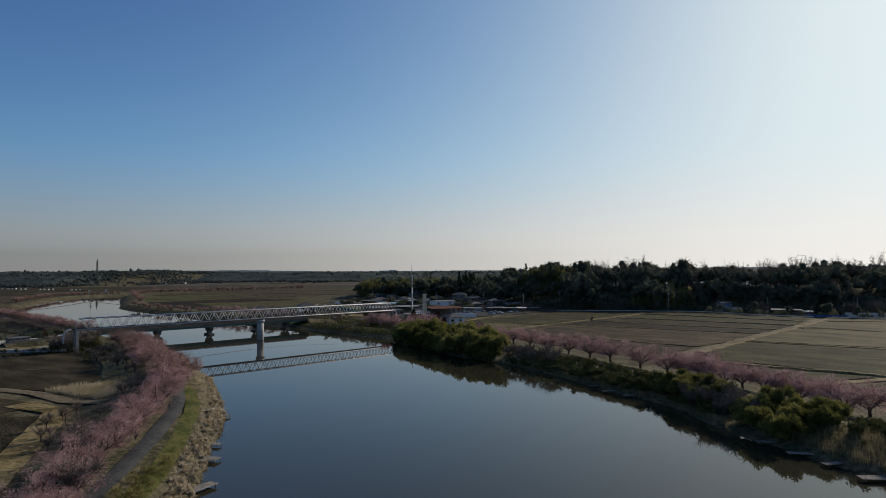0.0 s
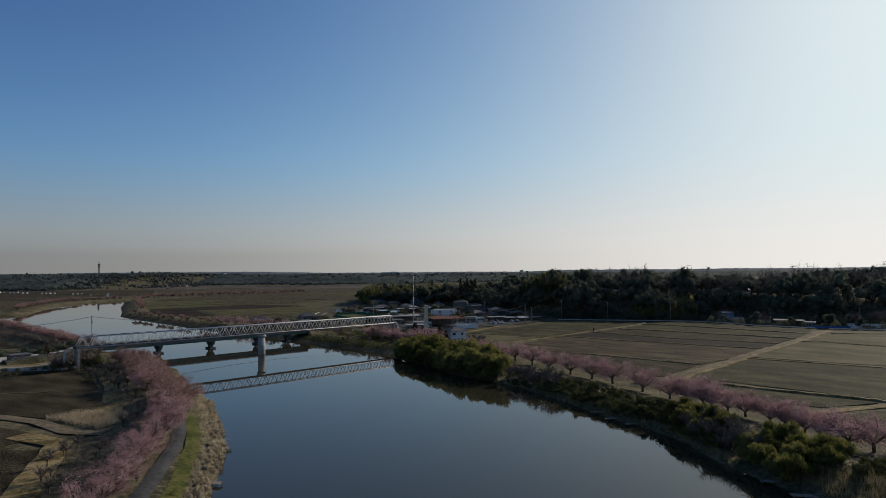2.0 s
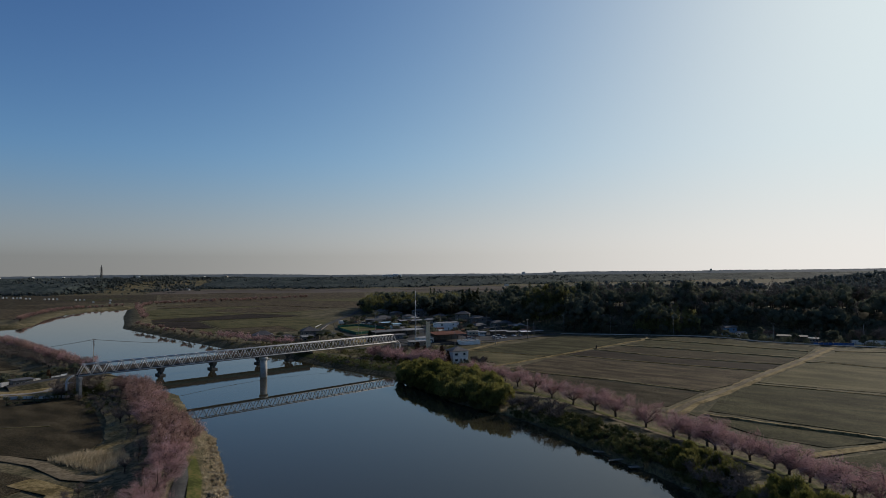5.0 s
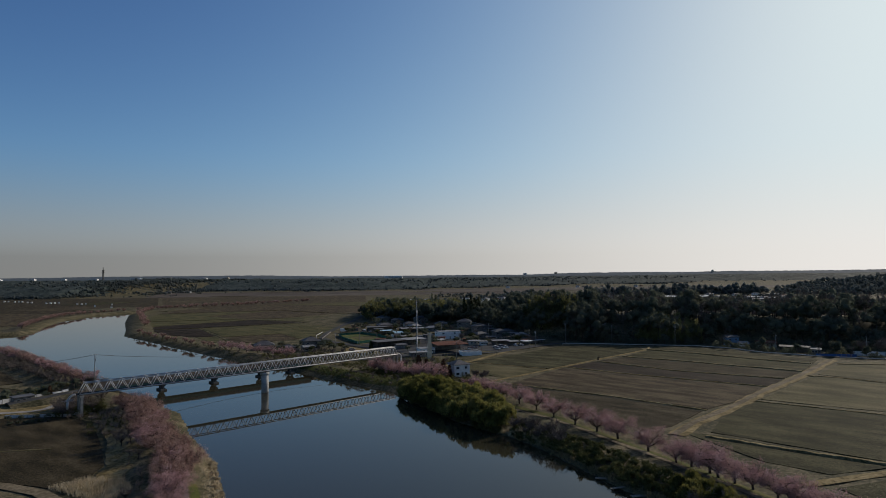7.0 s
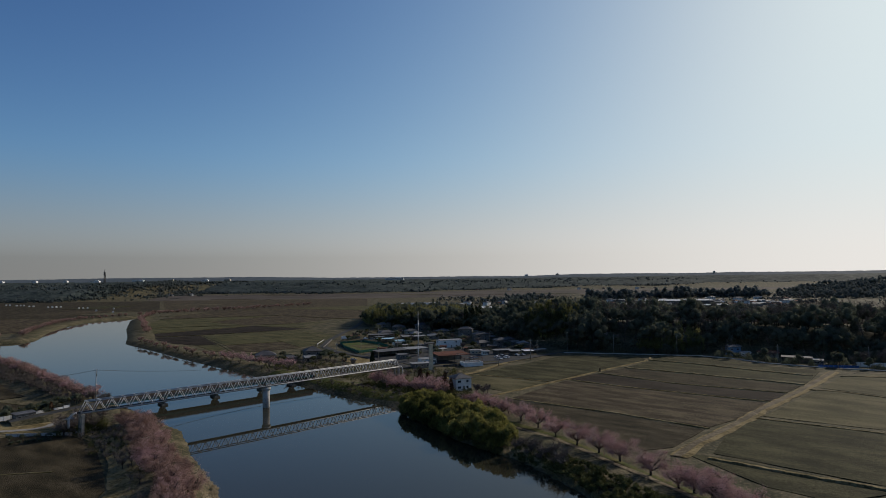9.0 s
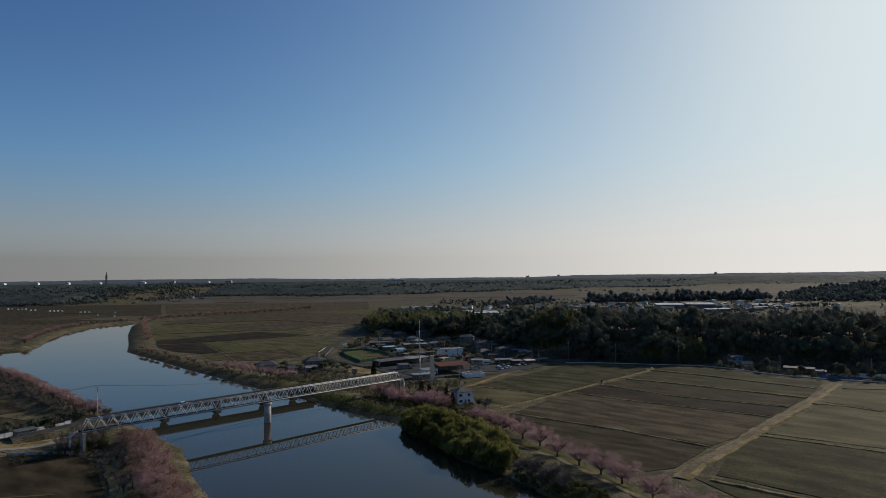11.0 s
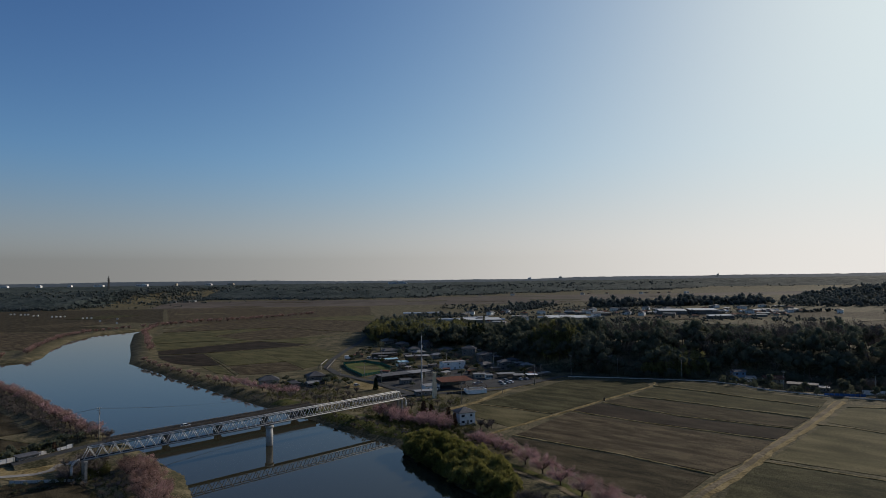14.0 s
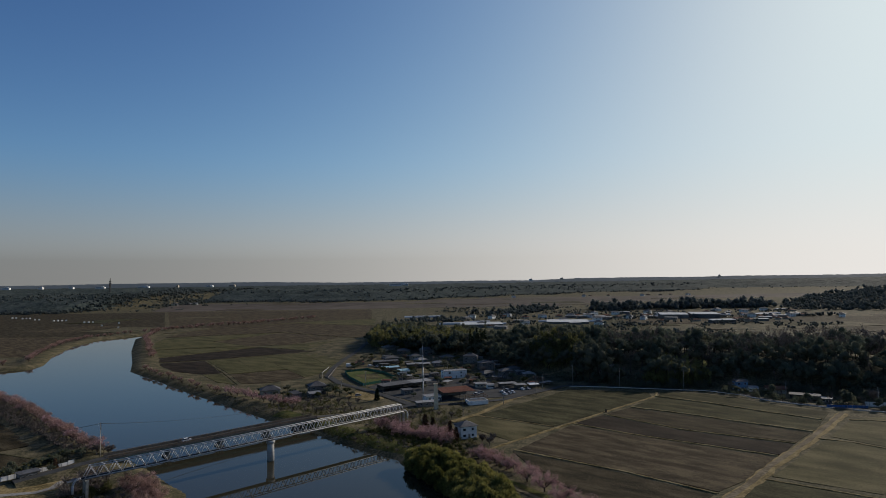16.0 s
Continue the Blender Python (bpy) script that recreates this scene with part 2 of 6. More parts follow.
        if parent:
            o.parent = parent
        if label:
            o["label"] = label
        return o


def thing(name, m, label, category, group="", kind=""):
    e = new(name)
    e.matrix_basis = m
    return tagged(e, label, category, group, kind)


def bulk(name, templates, placed, mats, label, category, kind="stuff"):
    """One mesh out of many copies: templates are (verts, tris, material index), placed are (template, x, y, z, turn, scale, height scale)."""
    mats = (*mats, TWIG)[:3]
    vs, fs, mi, k = [], [], [], 0
    for which, x, y, z, turn, s, sh in placed:
        v, f, m = templates[which]
        c, d = math.cos(turn) * s, math.sin(turn) * s
        vs.append(np.stack([x + c * v[:, 0] - d * v[:, 1], y + d * v[:, 0] + c * v[:, 1], z + sh * v[:, 2]], 1))
        fs.append(f + k)
        mi.append(m)
        k += len(v)
    V, F, M = np.concatenate(vs), np.concatenate(fs), np.concatenate(mi)
    me = bpy.data.meshes.new(name)
    me.vertices.add(len(V))
    me.vertices.foreach_set("co", V.astype(np.float32).ravel())
    me.loops.add(F.size)
    me.loops.foreach_set("vertex_index", F.astype(np.int32).ravel())
    me.polygons.add(len(F))
    me.polygons.foreach_set("loop_start", np.arange(0, F.size, 3, dtype=np.int32))
    me.polygons.foreach_set("material_index", M.astype(np.int32))
    for mm in mats:
        me.materials.append(mm)
    me.update(calc_edges=True)
    return tagged(new(name, me), label, category, kind=kind)


# ---- the river and the lie of the land ----
LEFT_BANK = [(-8, -160), (-14, -60), (-18, 0), (-25.3, 46.5), (-32.4, 78.5), (-37.8, 99.2), (-44.4, 124.3), (-52, 141.8), (-63.3, 166.6), (-73.3, 182.1), (-82, 195.9), (-99.2, 227.6),
             (-111.8, 240), (-127.9, 256.9), (-153, 280.4), (-190.9, 314.6), (-236.2, 358.8), (-286.4, 404), (-331.6, 438.2), (-422.1, 480.4), (-603, 522.6)]
FAR_BANK = [(-603, 592.9), (-472.3, 558.8), (-404, 543.7), (-386.9, 557.8), (-390.9, 582.9), (-426.1, 649.2), (-468.6, 754.5), (-481.8, 839.3), (-462.6, 876.7), (-455.5, 901.9)]
RIGHT_BANK = [(-450.5, 901.9), (-432.3, 833.2), (-363.8, 693.4), (-311.5, 596), (-281.4, 535.7), (-231.1, 482.4), (-187.9, 434.2), (-141.7, 385.9), (-101.5, 343.7), (-72.4, 317), (-54.2, 295.3), (-38.9, 280.5), (-24.6, 268.6),
              (-18.5, 252.6), (-8.2, 235.6), (3.1, 212.4), (15.5, 196.3), (24.3, 183.9), (32, 165.3), (39.3, 147.7), (47.5, 130.2), (50.6, 108.5), (54.7, 95.7), (58.9, 83.7), (68.2, 51.6), (75, 0), (90, -60), (100, -160)]
RIVER = np.array(LEFT_BANK + FAR_BANK + RIGHT_BANK, float)
HILLS = [(1150, 1500, 330, 220, 30), (50, 590, 55, 60, 8), (-20, 700, 80, 80, 4)]   # x, y, radii, height
FOOT = [(61.2, 479.4), (85.7, 455.9), (116.3, 435.5), (149.9, 421.3), (180.5, 425.3), (214.2, 416.2), (262.1, 385.6), (346.8, 357), (469.2, 331.5), (4080, 331.5)]   # foot of the wooded bluff


PLATEAU = [([(-3700, 1700), (-1542, 1572), (-1096, 1513), (-990, 1540), (-930, 1800)], 34, -905),
           ([(-3700, 3030), (-1340, 2830), (-1180, 2765), (-925, 2190), (-684, 2118), (-452, 2040), (-195, 2097), (0, 2298), (477, 2662), (1336, 3040), (3900, 2780)], 28, 1e5)]   # front edge, rise, its end


def bank_distance(x, y):
    """Metres from the waterline, negative over the water."""
    x, y = np.atleast_1d(np.asarray(x, float)), np.atleast_1d(np.asarray(y, float))
    best, inside = np.full(x.shape, 1e9), np.zeros(x.shape, bool)
    for (ax, ay), (bx, by) in zip(RIVER, np.roll(RIVER, -1, 0)):
        dx, dy = bx - ax, by - ay
        k = np.clip(((x - ax) * dx + (y - ay) * dy) / (dx * dx + dy * dy), 0, 1)
        best = np.minimum(best, np.hypot(x - ax - k * dx, y - ay - k * dy))
        if ay != by:
            inside ^= ((ay > y) != (by > y)) & (x < dx * (y - ay) / dy + ax)
    return np.where(inside, -best, best)


def inside_river(x, y):
    return bool(bank_distance(x, y)[0] < 60)


def land(x, y):
    """The ground's height."""
    x, y = np.atleast_1d(np.asarray(x, float)), np.atleast_1d(np.asarray(y, float))
    d = bank_distance(x, y)
    z = np.interp(d, [-8, -1.5, 0, 1.0, 3, 8, 16, 24], [-2.5, -0.8, -0.02, 0.5, 1.0, 2.4, 2.4, 1.0])
    for hx, hy, rx, ry, h in HILLS:
        z = z + h * np.exp(-((x - hx) / rx) ** 2 - ((y - hy) / ry) ** 2) * np.clip((d - 40) / 40, 0, 1) * np.clip((y - 430) / 40, 0, 1)
    s = y - np.interp(x, [p[0] for p in FOOT], [p[1] for p in FOOT])
    k = np.clip(s / 44, 0, 1)
    z = z + 16 * k * k * (3 - 2 * k) * np.clip((170 - s) / 80, 0, 1) * np.clip((x - 52) / 30, 0, 1) * np.clip((620 - x) / 120, 0, 1)
    high = 0 * z
    for edge, rise, end in PLATEAU:
        k = np.clip((y - np.interp(x, [p[0] for p in edge], [p[1] for p in edge])) / 300, 0, 1)
        high = np.maximum(high, rise * k * k * (3 - 2 * k) * np.clip((end - x) / 60, 0, 1))
    return z + high


def ground_at(x, y):
    return float(land(x, y)[0])


def steps(lo, hi, fine_lo, fine_hi, fine, grow=1.12):
    mid = list(np.arange(fine_lo, fine_hi + 0.1, fine))
    up, s, v = [], fine, fine_hi
    while v < hi:
        s *= grow
        v += s
        up.append(min(v, hi))
    down, s, v = [], fine, fine_lo
    while v > lo:
        s *= grow
        v -= s
        down.append(max(v, lo))
    return np.array(down[::-1] + mid + up)


def sheet(name, X, Y, height, material, label="", category="", kind="structure"):
    gx, gy = np.meshgrid(X, Y)
    z = height(gx.ravel(), gy.ravel())
    nx, ny = len(X), len(Y)
    i = (np.arange(ny - 1)[:, None] * nx + np.arange(nx - 1)[None]).ravel()
    me = bpy.data.meshes.new(name)
    me.from_pydata(np.stack([gx.ravel(), gy.ravel(), z], 1).tolist(), [], np.stack([i, i + 1, i + nx + 1, i + nx], 1).tolist())
    me.polygons.foreach_set("use_smooth", [True] * len(me.polygons))
    me.materials.append(material)
    return tagged(new(name, me), label, category, kind=kind)


rng = np.random.default_rng(4)
sheet("ground", steps(-4900, 4900, -490, 130, 3.0, 1.15), steps(-400, 4900, 30, 900, 3.0, 1.15),
      lambda x, y: land(x, y) + 0.12 * np.sin(x * 0.31 + y * 0.17) * np.sin(y * 0.23 - x * 0.11), GRASS, "dry winter grass and weeds on flat river plain", "ground")
Geo().add([(-1500, -400, -0.3), (400, -400, -0.3), (400, 1000, -0.3), (-1500, 1000, -0.3)], [(0, 1, 2, 3)]).ob("water", WATER)
tagged(bpy.data.objects["water"], "calm dark blue river mirroring the sky", "water", kind="structure")


def ribbon(name, pts, width, material, label, category, lift=0.03, kind="structure", rough=0.0):
    """A road or path along a line, draped on the ground; rough: how ragged its edges are."""
    pts = [Vector(p) for p in pts]
    fine = []
    for a, b in zip(pts, pts[1:]):
        n = max(1, int((b - a).length / 3))
        fine += [a.lerp(b, i / n) for i in range(n)]
    fine.append(pts[-1])
    g, vs, fs = Geo(), [], []
    for i, p in enumerate(fine):
        d = (fine[min(i + 1, len(fine) - 1)] - fine[max(i - 1, 0)]).to_2d().normalized()
        nrm = Vector((-d.y, d.x)) * width / 2 * (1 + rough * (0.6 * math.sin(i * 1.7) + math.sin(i * 0.61 + 1) + 0.8 * math.sin(i * 2.9 + p.x)))
        for k in (1, 0.5, 0, -0.5, -1):
            x, y = p.x + nrm.x * k, p.y + nrm.y * k
            vs.append((x, y, (ground_at(x, y) if len(p) < 3 else p.z) + lift + 0.12 - 0.06 * k * k))
    n = len(fine)
    fs = [(i * 5 + j, i * 5 + j + 1, i * 5 + j + 6, i * 5 + j + 5) for i in range(n - 1) for j in range(4)]
    return tagged(g.add(vs, fs).ob(name, material, smooth=True), label, category, kind=kind)


def field(name, poly, material, label, lift=0.16):
    vs = [(x, y, 1.0 + lift) for x, y in poly] + [(x, y, 0.6) for x, y in poly]
    n = len(poly)
    return tagged(Geo().add(vs, [tuple(range(n))] + [(i + n, (i + 1) % n + n, (i + 1) % n, i) for i in range(n)]).ob(name, material), label, "field", kind="structure")


def bund(pts, width=1.7, height=0.26, material=TAN):
    """A low earth ridge between fields, uneven along its crest."""
    pts, vs, fs = [Vector(p) for p in pts], [], []
    fine = []
    for a, b in zip(pts, pts[1:]):
        n = max(1, int((b - a).length / 1.5))
        fine += [a.lerp(b, i / n) for i in range(n)]
    fine.append(pts[-1])
    for i, p in enumerate(fine):
        d = (fine[min(i + 1, len(fine) - 1)] - fine[max(i - 1, 0)]).normalized()
        nrm = Vector((-d.y, d.x)) * width / 2 * rng.uniform(0.8, 1.25)
        h = 1.1 + height * rng.uniform(0.7, 1.3)
        vs += [(p.x + nrm.x, p.y + nrm.y, 0.9), (p.x + nrm.x * 0.5, p.y + nrm.y * 0.5, h), (p.x - nrm.x * 0.5, p.y - nrm.y * 0.5, h), (p.x - nrm.x, p.y - nrm.y, 0.9)]
    fs = [(i * 4 + j, i * 4 + j + 1, i * 4 + j + 5, i * 4 + j + 4) for i in range(len(fine) - 1) for j in range(3)]
    return tagged(Geo().add(vs, fs).ob("field_bund", material), "low earth ridge with dry grass between fields", "ridge", kind="structure")


# fields on the inner side of the bend
field("field_1", [(-2, 334), (12, 344), (30, 331), (49, 317), (26, 291)], PALE, "pale stubble rice field")
field("field_2", [(14, 347), (34, 370), (55, 394), (77, 420), (126, 409), (124, 393), (84, 352.5), (51, 320)], OLIVE, "rice field with greenish regrown stubble")
field("field_3", [(28, 278), (60, 322), (84, 301), (100, 288), (134, 262), (128, 256), (106, 233), (92, 222), (64, 248)], STUBBLE, "brown stubble rice field")
field("field_4", [(25, 275), (63, 245), (89, 219), (70, 197), (60, 194), (33, 241)], SOIL, "dark tilled rice field with fine furrows")
field("field_5", [(62.5, 326), (81, 343), (111, 308), (151, 281.5), (137, 265.5), (101, 292), (84, 304)], DARKSOIL, "brown tilled field in narrow strips")
field("field_6", [(84, 346.5), (101, 361), (130, 338.5), (146, 323), (170, 301.5), (154, 285), (112, 312)], SOIL, "brown stubble rice field")
field("field_7", [(103, 364.5), (128, 392), (134, 408), (160, 400), (174, 387), (184, 366), (205, 345), (174, 305), (148, 327), (131, 342.5)], OLIVE, "rice field with greenish regrown stubble")
field("field_8", [(97.7, 219), (115.9, 235), (148.8, 211.4), (219.4, 153.8), (157, 115.7), (111.6, 159.1), (79.5, 189.9)], OLIVE, "rice field with greenish regrown stubble")
field("field_9", [(119, 237.9), (171.4, 290.7), (186.4, 271), (244.7, 209), (221.4, 157.8), (150.8, 214.4)], PALE, "pale stubble rice field")
field("field_10", [(71.2, 189.9), (78.5, 186.9), (109.5, 158), (107.4, 154.4), (90.9, 149.8), (80.6, 160.1)], OLIVE, "rice field with greenish regrown stubble")
field("field_26", [(86.8, 140.5), (107.4, 147.7), (134.2, 155.8), (175.4, 115.5), (113.6, 82.6), (95, 103.3)], OLIVE, "rice field with greenish regrown stubble")
field("field_27", [(174.4, 293.8), (203, 324.4), (336.6, 295.8), (336.6, 163.2), (249.6, 211.9), (189.4, 273.9)], PALE, "pale stubble rice field")
field("field_11", [(206, 327.4), (228.5, 332.5), (336.6, 311.1), (336.6, 298.9)], PALE, "pale stubble rice field")
for line in ([(12, 345), (30, 332), (50, 318.4)], [(14, 277), (26, 290), (60, 325), (84, 351), (126, 394), (131, 406)], [(26, 276.5), (64, 246.5), (91, 220)], [(61, 324.5), (84, 302.5), (100, 290), (135, 264)],
             [(82.4, 345), (112, 310), (152.5, 283)], [(102, 362.5), (130, 340.5), (146, 325), (172, 303)], [(126, 394), (150, 372), (172, 346), (190, 327)], [(114.5, 234.6), (130, 223), (149.8, 208), (220.4, 155.8)],
             [(167, 290.5), (178.6, 283), (187.4, 271), (246.7, 210)], [(76, 185), (95, 168), (110, 156), (157, 113)], [(204, 326.4), (336.6, 296.8)]):
    bund(line, *((2.4, 0.5) if line[0][0] in (102, 126, 76) else (1.7, 0.28)))
TRACK = [(68, 187), (80, 202), (92, 214), (108, 230.5), (126, 251), (159, 284.5), (185, 313), (210.5, 341.5)]
ribbon("track_verge", TRACK, 5.2, TAN, "tan dry grass verge of the farm track", "verge", lift=0.1, rough=0.12)
ribbon("track", [(x - 0.5, y + 0.5) for x, y in TRACK], 2.4, DIRT, "pale dirt farm track between the fields", "track", lift=0.17, rough=0.07)
ribbon("track_2", [(80.6, 142.6), (93, 146.7), (109.5, 151.9), (136.2, 160.9)], 3.0, TAN, "grassy farm track", "track", lift=0.15)
ribbon("road", [(-24.5, 373.3), (10, 380), (31, 389), (53, 411), (74, 432), (82, 435), (104, 428), (135, 419.5), (166, 410), (182, 396.5), (191, 375), (214, 355), (240, 341), (336.6, 293)], 5.0, ASPHALT, "grey asphalt village road", "road", lift=0.3)
# fields on the bend's outer side
field("field_12", [(-154.9, 216.4), (-134.5, 219.7), (-117.3, 204.7), (-101.1, 180.6), (-89.9, 162.2), (-87.8, 150.8), (-93, 144.6), (-106.4, 148.8), (-174.8, 164.5), (-194.7, 194.7)], SOIL, "dark tilled field with a curved edge")
field("field_13", [(-134.2, 154.8), (-100.2, 137.4), (-82.6, 129.1), (-86.8, 120.9), (-144.6, 118.8)], SOIL, "dark tilled field")
field("field_14", [(-124, 119.8), (-86.8, 118.8), (-74.4, 117.8), (-72.3, 108.5), (-66.1, 93), (-113.6, 72.3), (-154.9, 93)], SOIL, "dark tilled field")
ribbon("farm_lane", [(-174.8, 164.5), (-104.3, 146.2), (-93, 141.5), (-80.6, 132.2), (-71.3, 130.2)], 3.4, DIRT, "pale worn dirt farm lane", "lane", lift=0.15)
ribbon("riverside_path", [(-31, 35), (-40.5, 71.3), (-42.4, 82.2), (-45.5, 96.1), (-50.4, 115.7), (-54.7, 128.1), (-65.1, 150.8), (-77.5, 171.5), (-92.8, 193.8), (-111, 217.9)], 2.6, ASPHALT, "narrow grey asphalt riverside path", "path", lift=0.05)
ribbon("riverside_path", [(82.6, 62), (74.4, 100.2), (68.2, 124), (55.2, 159.1), (45.1, 179.7), (33, 210.4), (12.3, 238.6), (-5.1, 268.6), (-30.6, 306.3)], 2.6, DIRT, "worn riverside path on the bank", "path", lift=0.05)
ribbon("grass_strip", [(-31, 51.6), (-35.6, 68.2), (-38.2, 82.6), (-42.4, 99.2), (-48, 117.8), (-52.7, 130.2), (-59.9, 144.6)], 2.6, GREEN, "green grass strip beside the path", "grass", lift=0.02)
ribbon("grass_strip", [(86.8, 59.9), (78.5, 100.2), (71.3, 124), (58.9, 159.1), (49.6, 179.7), (37.1, 210.4), (16.5, 240.6), (-2.1, 270.6)], 3.0, GREEN, "green grass strip beside the path", "grass", lift=0.02)
ribbon("field_margin", [(-133.4, 222.7), (-113.1, 208.8), (-97, 183.7), (-85.2, 162.2), (-82.6, 150.8), (-86.8, 143.6)], 7.5, TAN, "tan dry grass slope round the field", "grass", lift=0.2, rough=0.06)
ribbon("field_margin", [(-88.8, 129.1), (-76.4, 122.9), (-70.2, 108.5), (-63, 90.9), (-53.7, 68.2)], 5.0, TAN, "tan dry grass slope round the field", "grass", lift=0.2, rough=0.06)
ribbon("field_margin", [(-2, 331), (14.3, 350.9), (36.7, 391.7), (61.2, 420.2), (77.5, 432.5)], 3.5, TAN, "tan dry grass edge of the field", "grass", lift=0.2, rough=0.06)
ribbon("grass_strip", [(-100, 354), (-81, 338), (-64, 320), (-48, 301), (-34, 287), (-19, 274), (-13, 263)], 10, GREEN, "green grass bank above the waterline", "grass", lift=0.04, rough=0.08)
ribbon("grass_strip", [(-47, 318), (-30, 299), (-14, 283), (0, 268)], 6, GREEN, "green grass bank above the waterline", "grass", lift=0.05, rough=0.1)
# the broad fields past the bridge
field("field_15", [(-238.9, 594.6), (-145.3, 654.5), (-111.3, 654.6), (-105.8, 561.5), (-105.6, 510.8), (-117.6, 486.3), (-144.1, 531.8), (-185.4, 508)], PALEOLIVE, "broad rice field with regrown stubble", 0.19)
field("field_16", [(-283.4, 583.2), (-298.4, 613.9), (-225.5, 704.3), (-147.2, 662.8), (-241.7, 599.8)], DARKSOIL, "dark freshly tilled field", 0.19)
field("field_17", [(-301.1, 619.4), (-338.2, 684.7), (-240.8, 717.7), (-228.4, 709.2)], PALEOLIVE, "narrow rice field with regrown stubble", 0.19)
field("field_22", [(-278.6, 575.1), (-239.8, 591.5), (-193.4, 512.2), (-207.5, 507.4), (-238.8, 524.7)], DARKSOIL, "dark furrowed field", 0.19)
field("field_23", [(-206, 503.8), (-191.4, 507.3), (-162.6, 456.9), (-179.4, 467.1)], PALEOLIVE, "small green stubble plot", 0.19)
field("field_28", [(-183.3, 504.2), (-143, 527.8), (-116.8, 483), (-142.7, 459.3), (-159.1, 460.6)], STUBBLE, "brown stubble plot", 0.19)
field("field_29", [(-304.2, 779.3), (-248.2, 894.8), (-150.7, 813.2), (-196.1, 731.4), (-241.4, 722.5)], STUBBLE, "brown stubble field", 0.19)
field("field_30", [(-224.8, 708.8), (-192.4, 726), (-165.5, 755.5), (-108.4, 795.1), (-111.7, 662.8), (-147.7, 666.9)], PALEOLIVE, "rice field with regrown stubble", 0.19)
field("field_31", [(-365.1, 733), (-390.5, 828.8), (-256.8, 896.2), (-306, 779.5), (-244.3, 725.3), (-341.6, 691.5)], PALEOLIVE, "rice field with regrown stubble", 0.19)
field("field_32", [(-396.8, 842.2), (-406.5, 942.7), (-361.6, 1012), (-282, 1076.1), (-130.6, 1003.4), (-110.1, 807.4), (-149.9, 822.4), (-251.4, 906.4)], STUBBLE, "wide brown stubble field", 0.19)
field("field_33", [(-365.3, 1026.6), (-273.9, 1124.1), (-148.7, 1183.9), (-132.5, 1018), (-286.4, 1093)], PALEOLIVE, "pale field at the end of the bend", 0.19)
field("field_24", [(-262.3, 351.7), (-214.1, 316.6), (-197.9, 295.8), (-209.1, 281.5), (-267.2, 301.9), (-301.5, 331.6)], SOIL, "dark tilled plot behind the bank")
field("field_25", [(-204, 277.4), (-179.4, 268.1), (-189.8, 251), (-234.6, 244.8), (-267.2, 295.8)], SOIL, "dark tilled plot behind the bank")
for line in ([(-286, 580), (-240.2, 595.5), (-143, 659), (-110, 659)], [(-240, 593), (-189, 508), (-160, 456)], [(-302, 616), (-227, 707), (-147.4, 665)], [(-342, 688), (-242.5, 721), (-194, 728), (-109, 797)], [(-394, 836), (-254, 901), (-150, 818), (-109, 800)],
             [(-185, 506), (-143.5, 530), (-117, 485)], [(-364, 1019), (-284, 1084), (-131, 1011)], [(-217, 608.5), (-165, 520)], [(-196, 622), (-146, 533)], [(-174, 636), (-128, 545)], [(-160, 645), (-116, 560)],
             [(-267.2, 299.9), (-207.1, 279.5), (-177.4, 267.2)], [(-301.5, 336.7), (-263.3, 353.8), (-213.1, 318.6), (-195.8, 295.8)], [(-144.6, 121.9), (-86.8, 119.8)], [(-174.8, 166.6), (-113.5, 177.4)]):
    bund(line, 1.3, 0.2, PALE)
field("field_18", [(-431.8, 937.5), (-129.5, 981.7), (-205.6, 1542), (-719.6, 1542)], STUBBLE, "wide brown stubble fields")
field("field_19", [(-1542, 1490.6), (-728, 1545), (-590, 1250), (-452, 960), (-500, 930), (-515, 868.6), (-1313, 909)], SOIL, "wide dark tilled fields")
field("field_20", [(-1313, 898.9), (-515.1, 858.5), (-442.2, 643.2), (-1005, 603)], STUBBLE, "wide brown stubble fields")
field("field_34", [(330, 650), (560, 590), (1100, 610), (1150, 1120), (720, 1190), (420, 1170)], SOIL, "wide dark fields behind the wooded bluff", 0.17)
field("field_21", [(-1028, 2261.6), (925.2, 2313), (2900, 2600), (2900, 1450), (1300, 1480), (616.8, 1644.8), (-771, 1562.6)], MARSH, "far pale reed marsh and fields")

r5 = np.random.default_rng(31)
for k in range(54):   # patchwork of small far fields
    x, y = (r5.uniform(-700, 900), r5.uniform(960, 2150)) if k < 34 else (r5.uniform(170, 850), r5.uniform(640, 960))
    if -420 < x < 0 and y < 1500 or inside_river(x, y):
        continue
    w, h, a = r5.uniform(60, 190), r5.uniform(40, 130), r5.uniform(-0.5, 0.3)
    c, s = math.cos(a), math.sin(a)
    field("far_field_%d" % (k + 1), [(x + c * p - s * q, y + s * p + c * q) for p, q in ((-w / 2, -h / 2), (w / 2, -h / 2), (w / 2, h / 2), (-w / 2, h / 2))], (SOIL, STUBBLE, OLIVE, GRASS, STUBBLE)[k % 5],
          ("dark tilled", "brown stubble", "olive stubble", "dry grass", "brown stubble")[k % 5] + " field on the far plain", lift=0.2 + 0.012 * k)


# ---- pipe truss bridge ----
O, U, N = Vector((-130.6, 218.3, 0)), Vector((0.7044, 0.7098, 0)), Vector((-0.7098, 0.7044, 0))


def along(u, n, z):
    return O + U * u + N * n + Vector((0, 0, z))


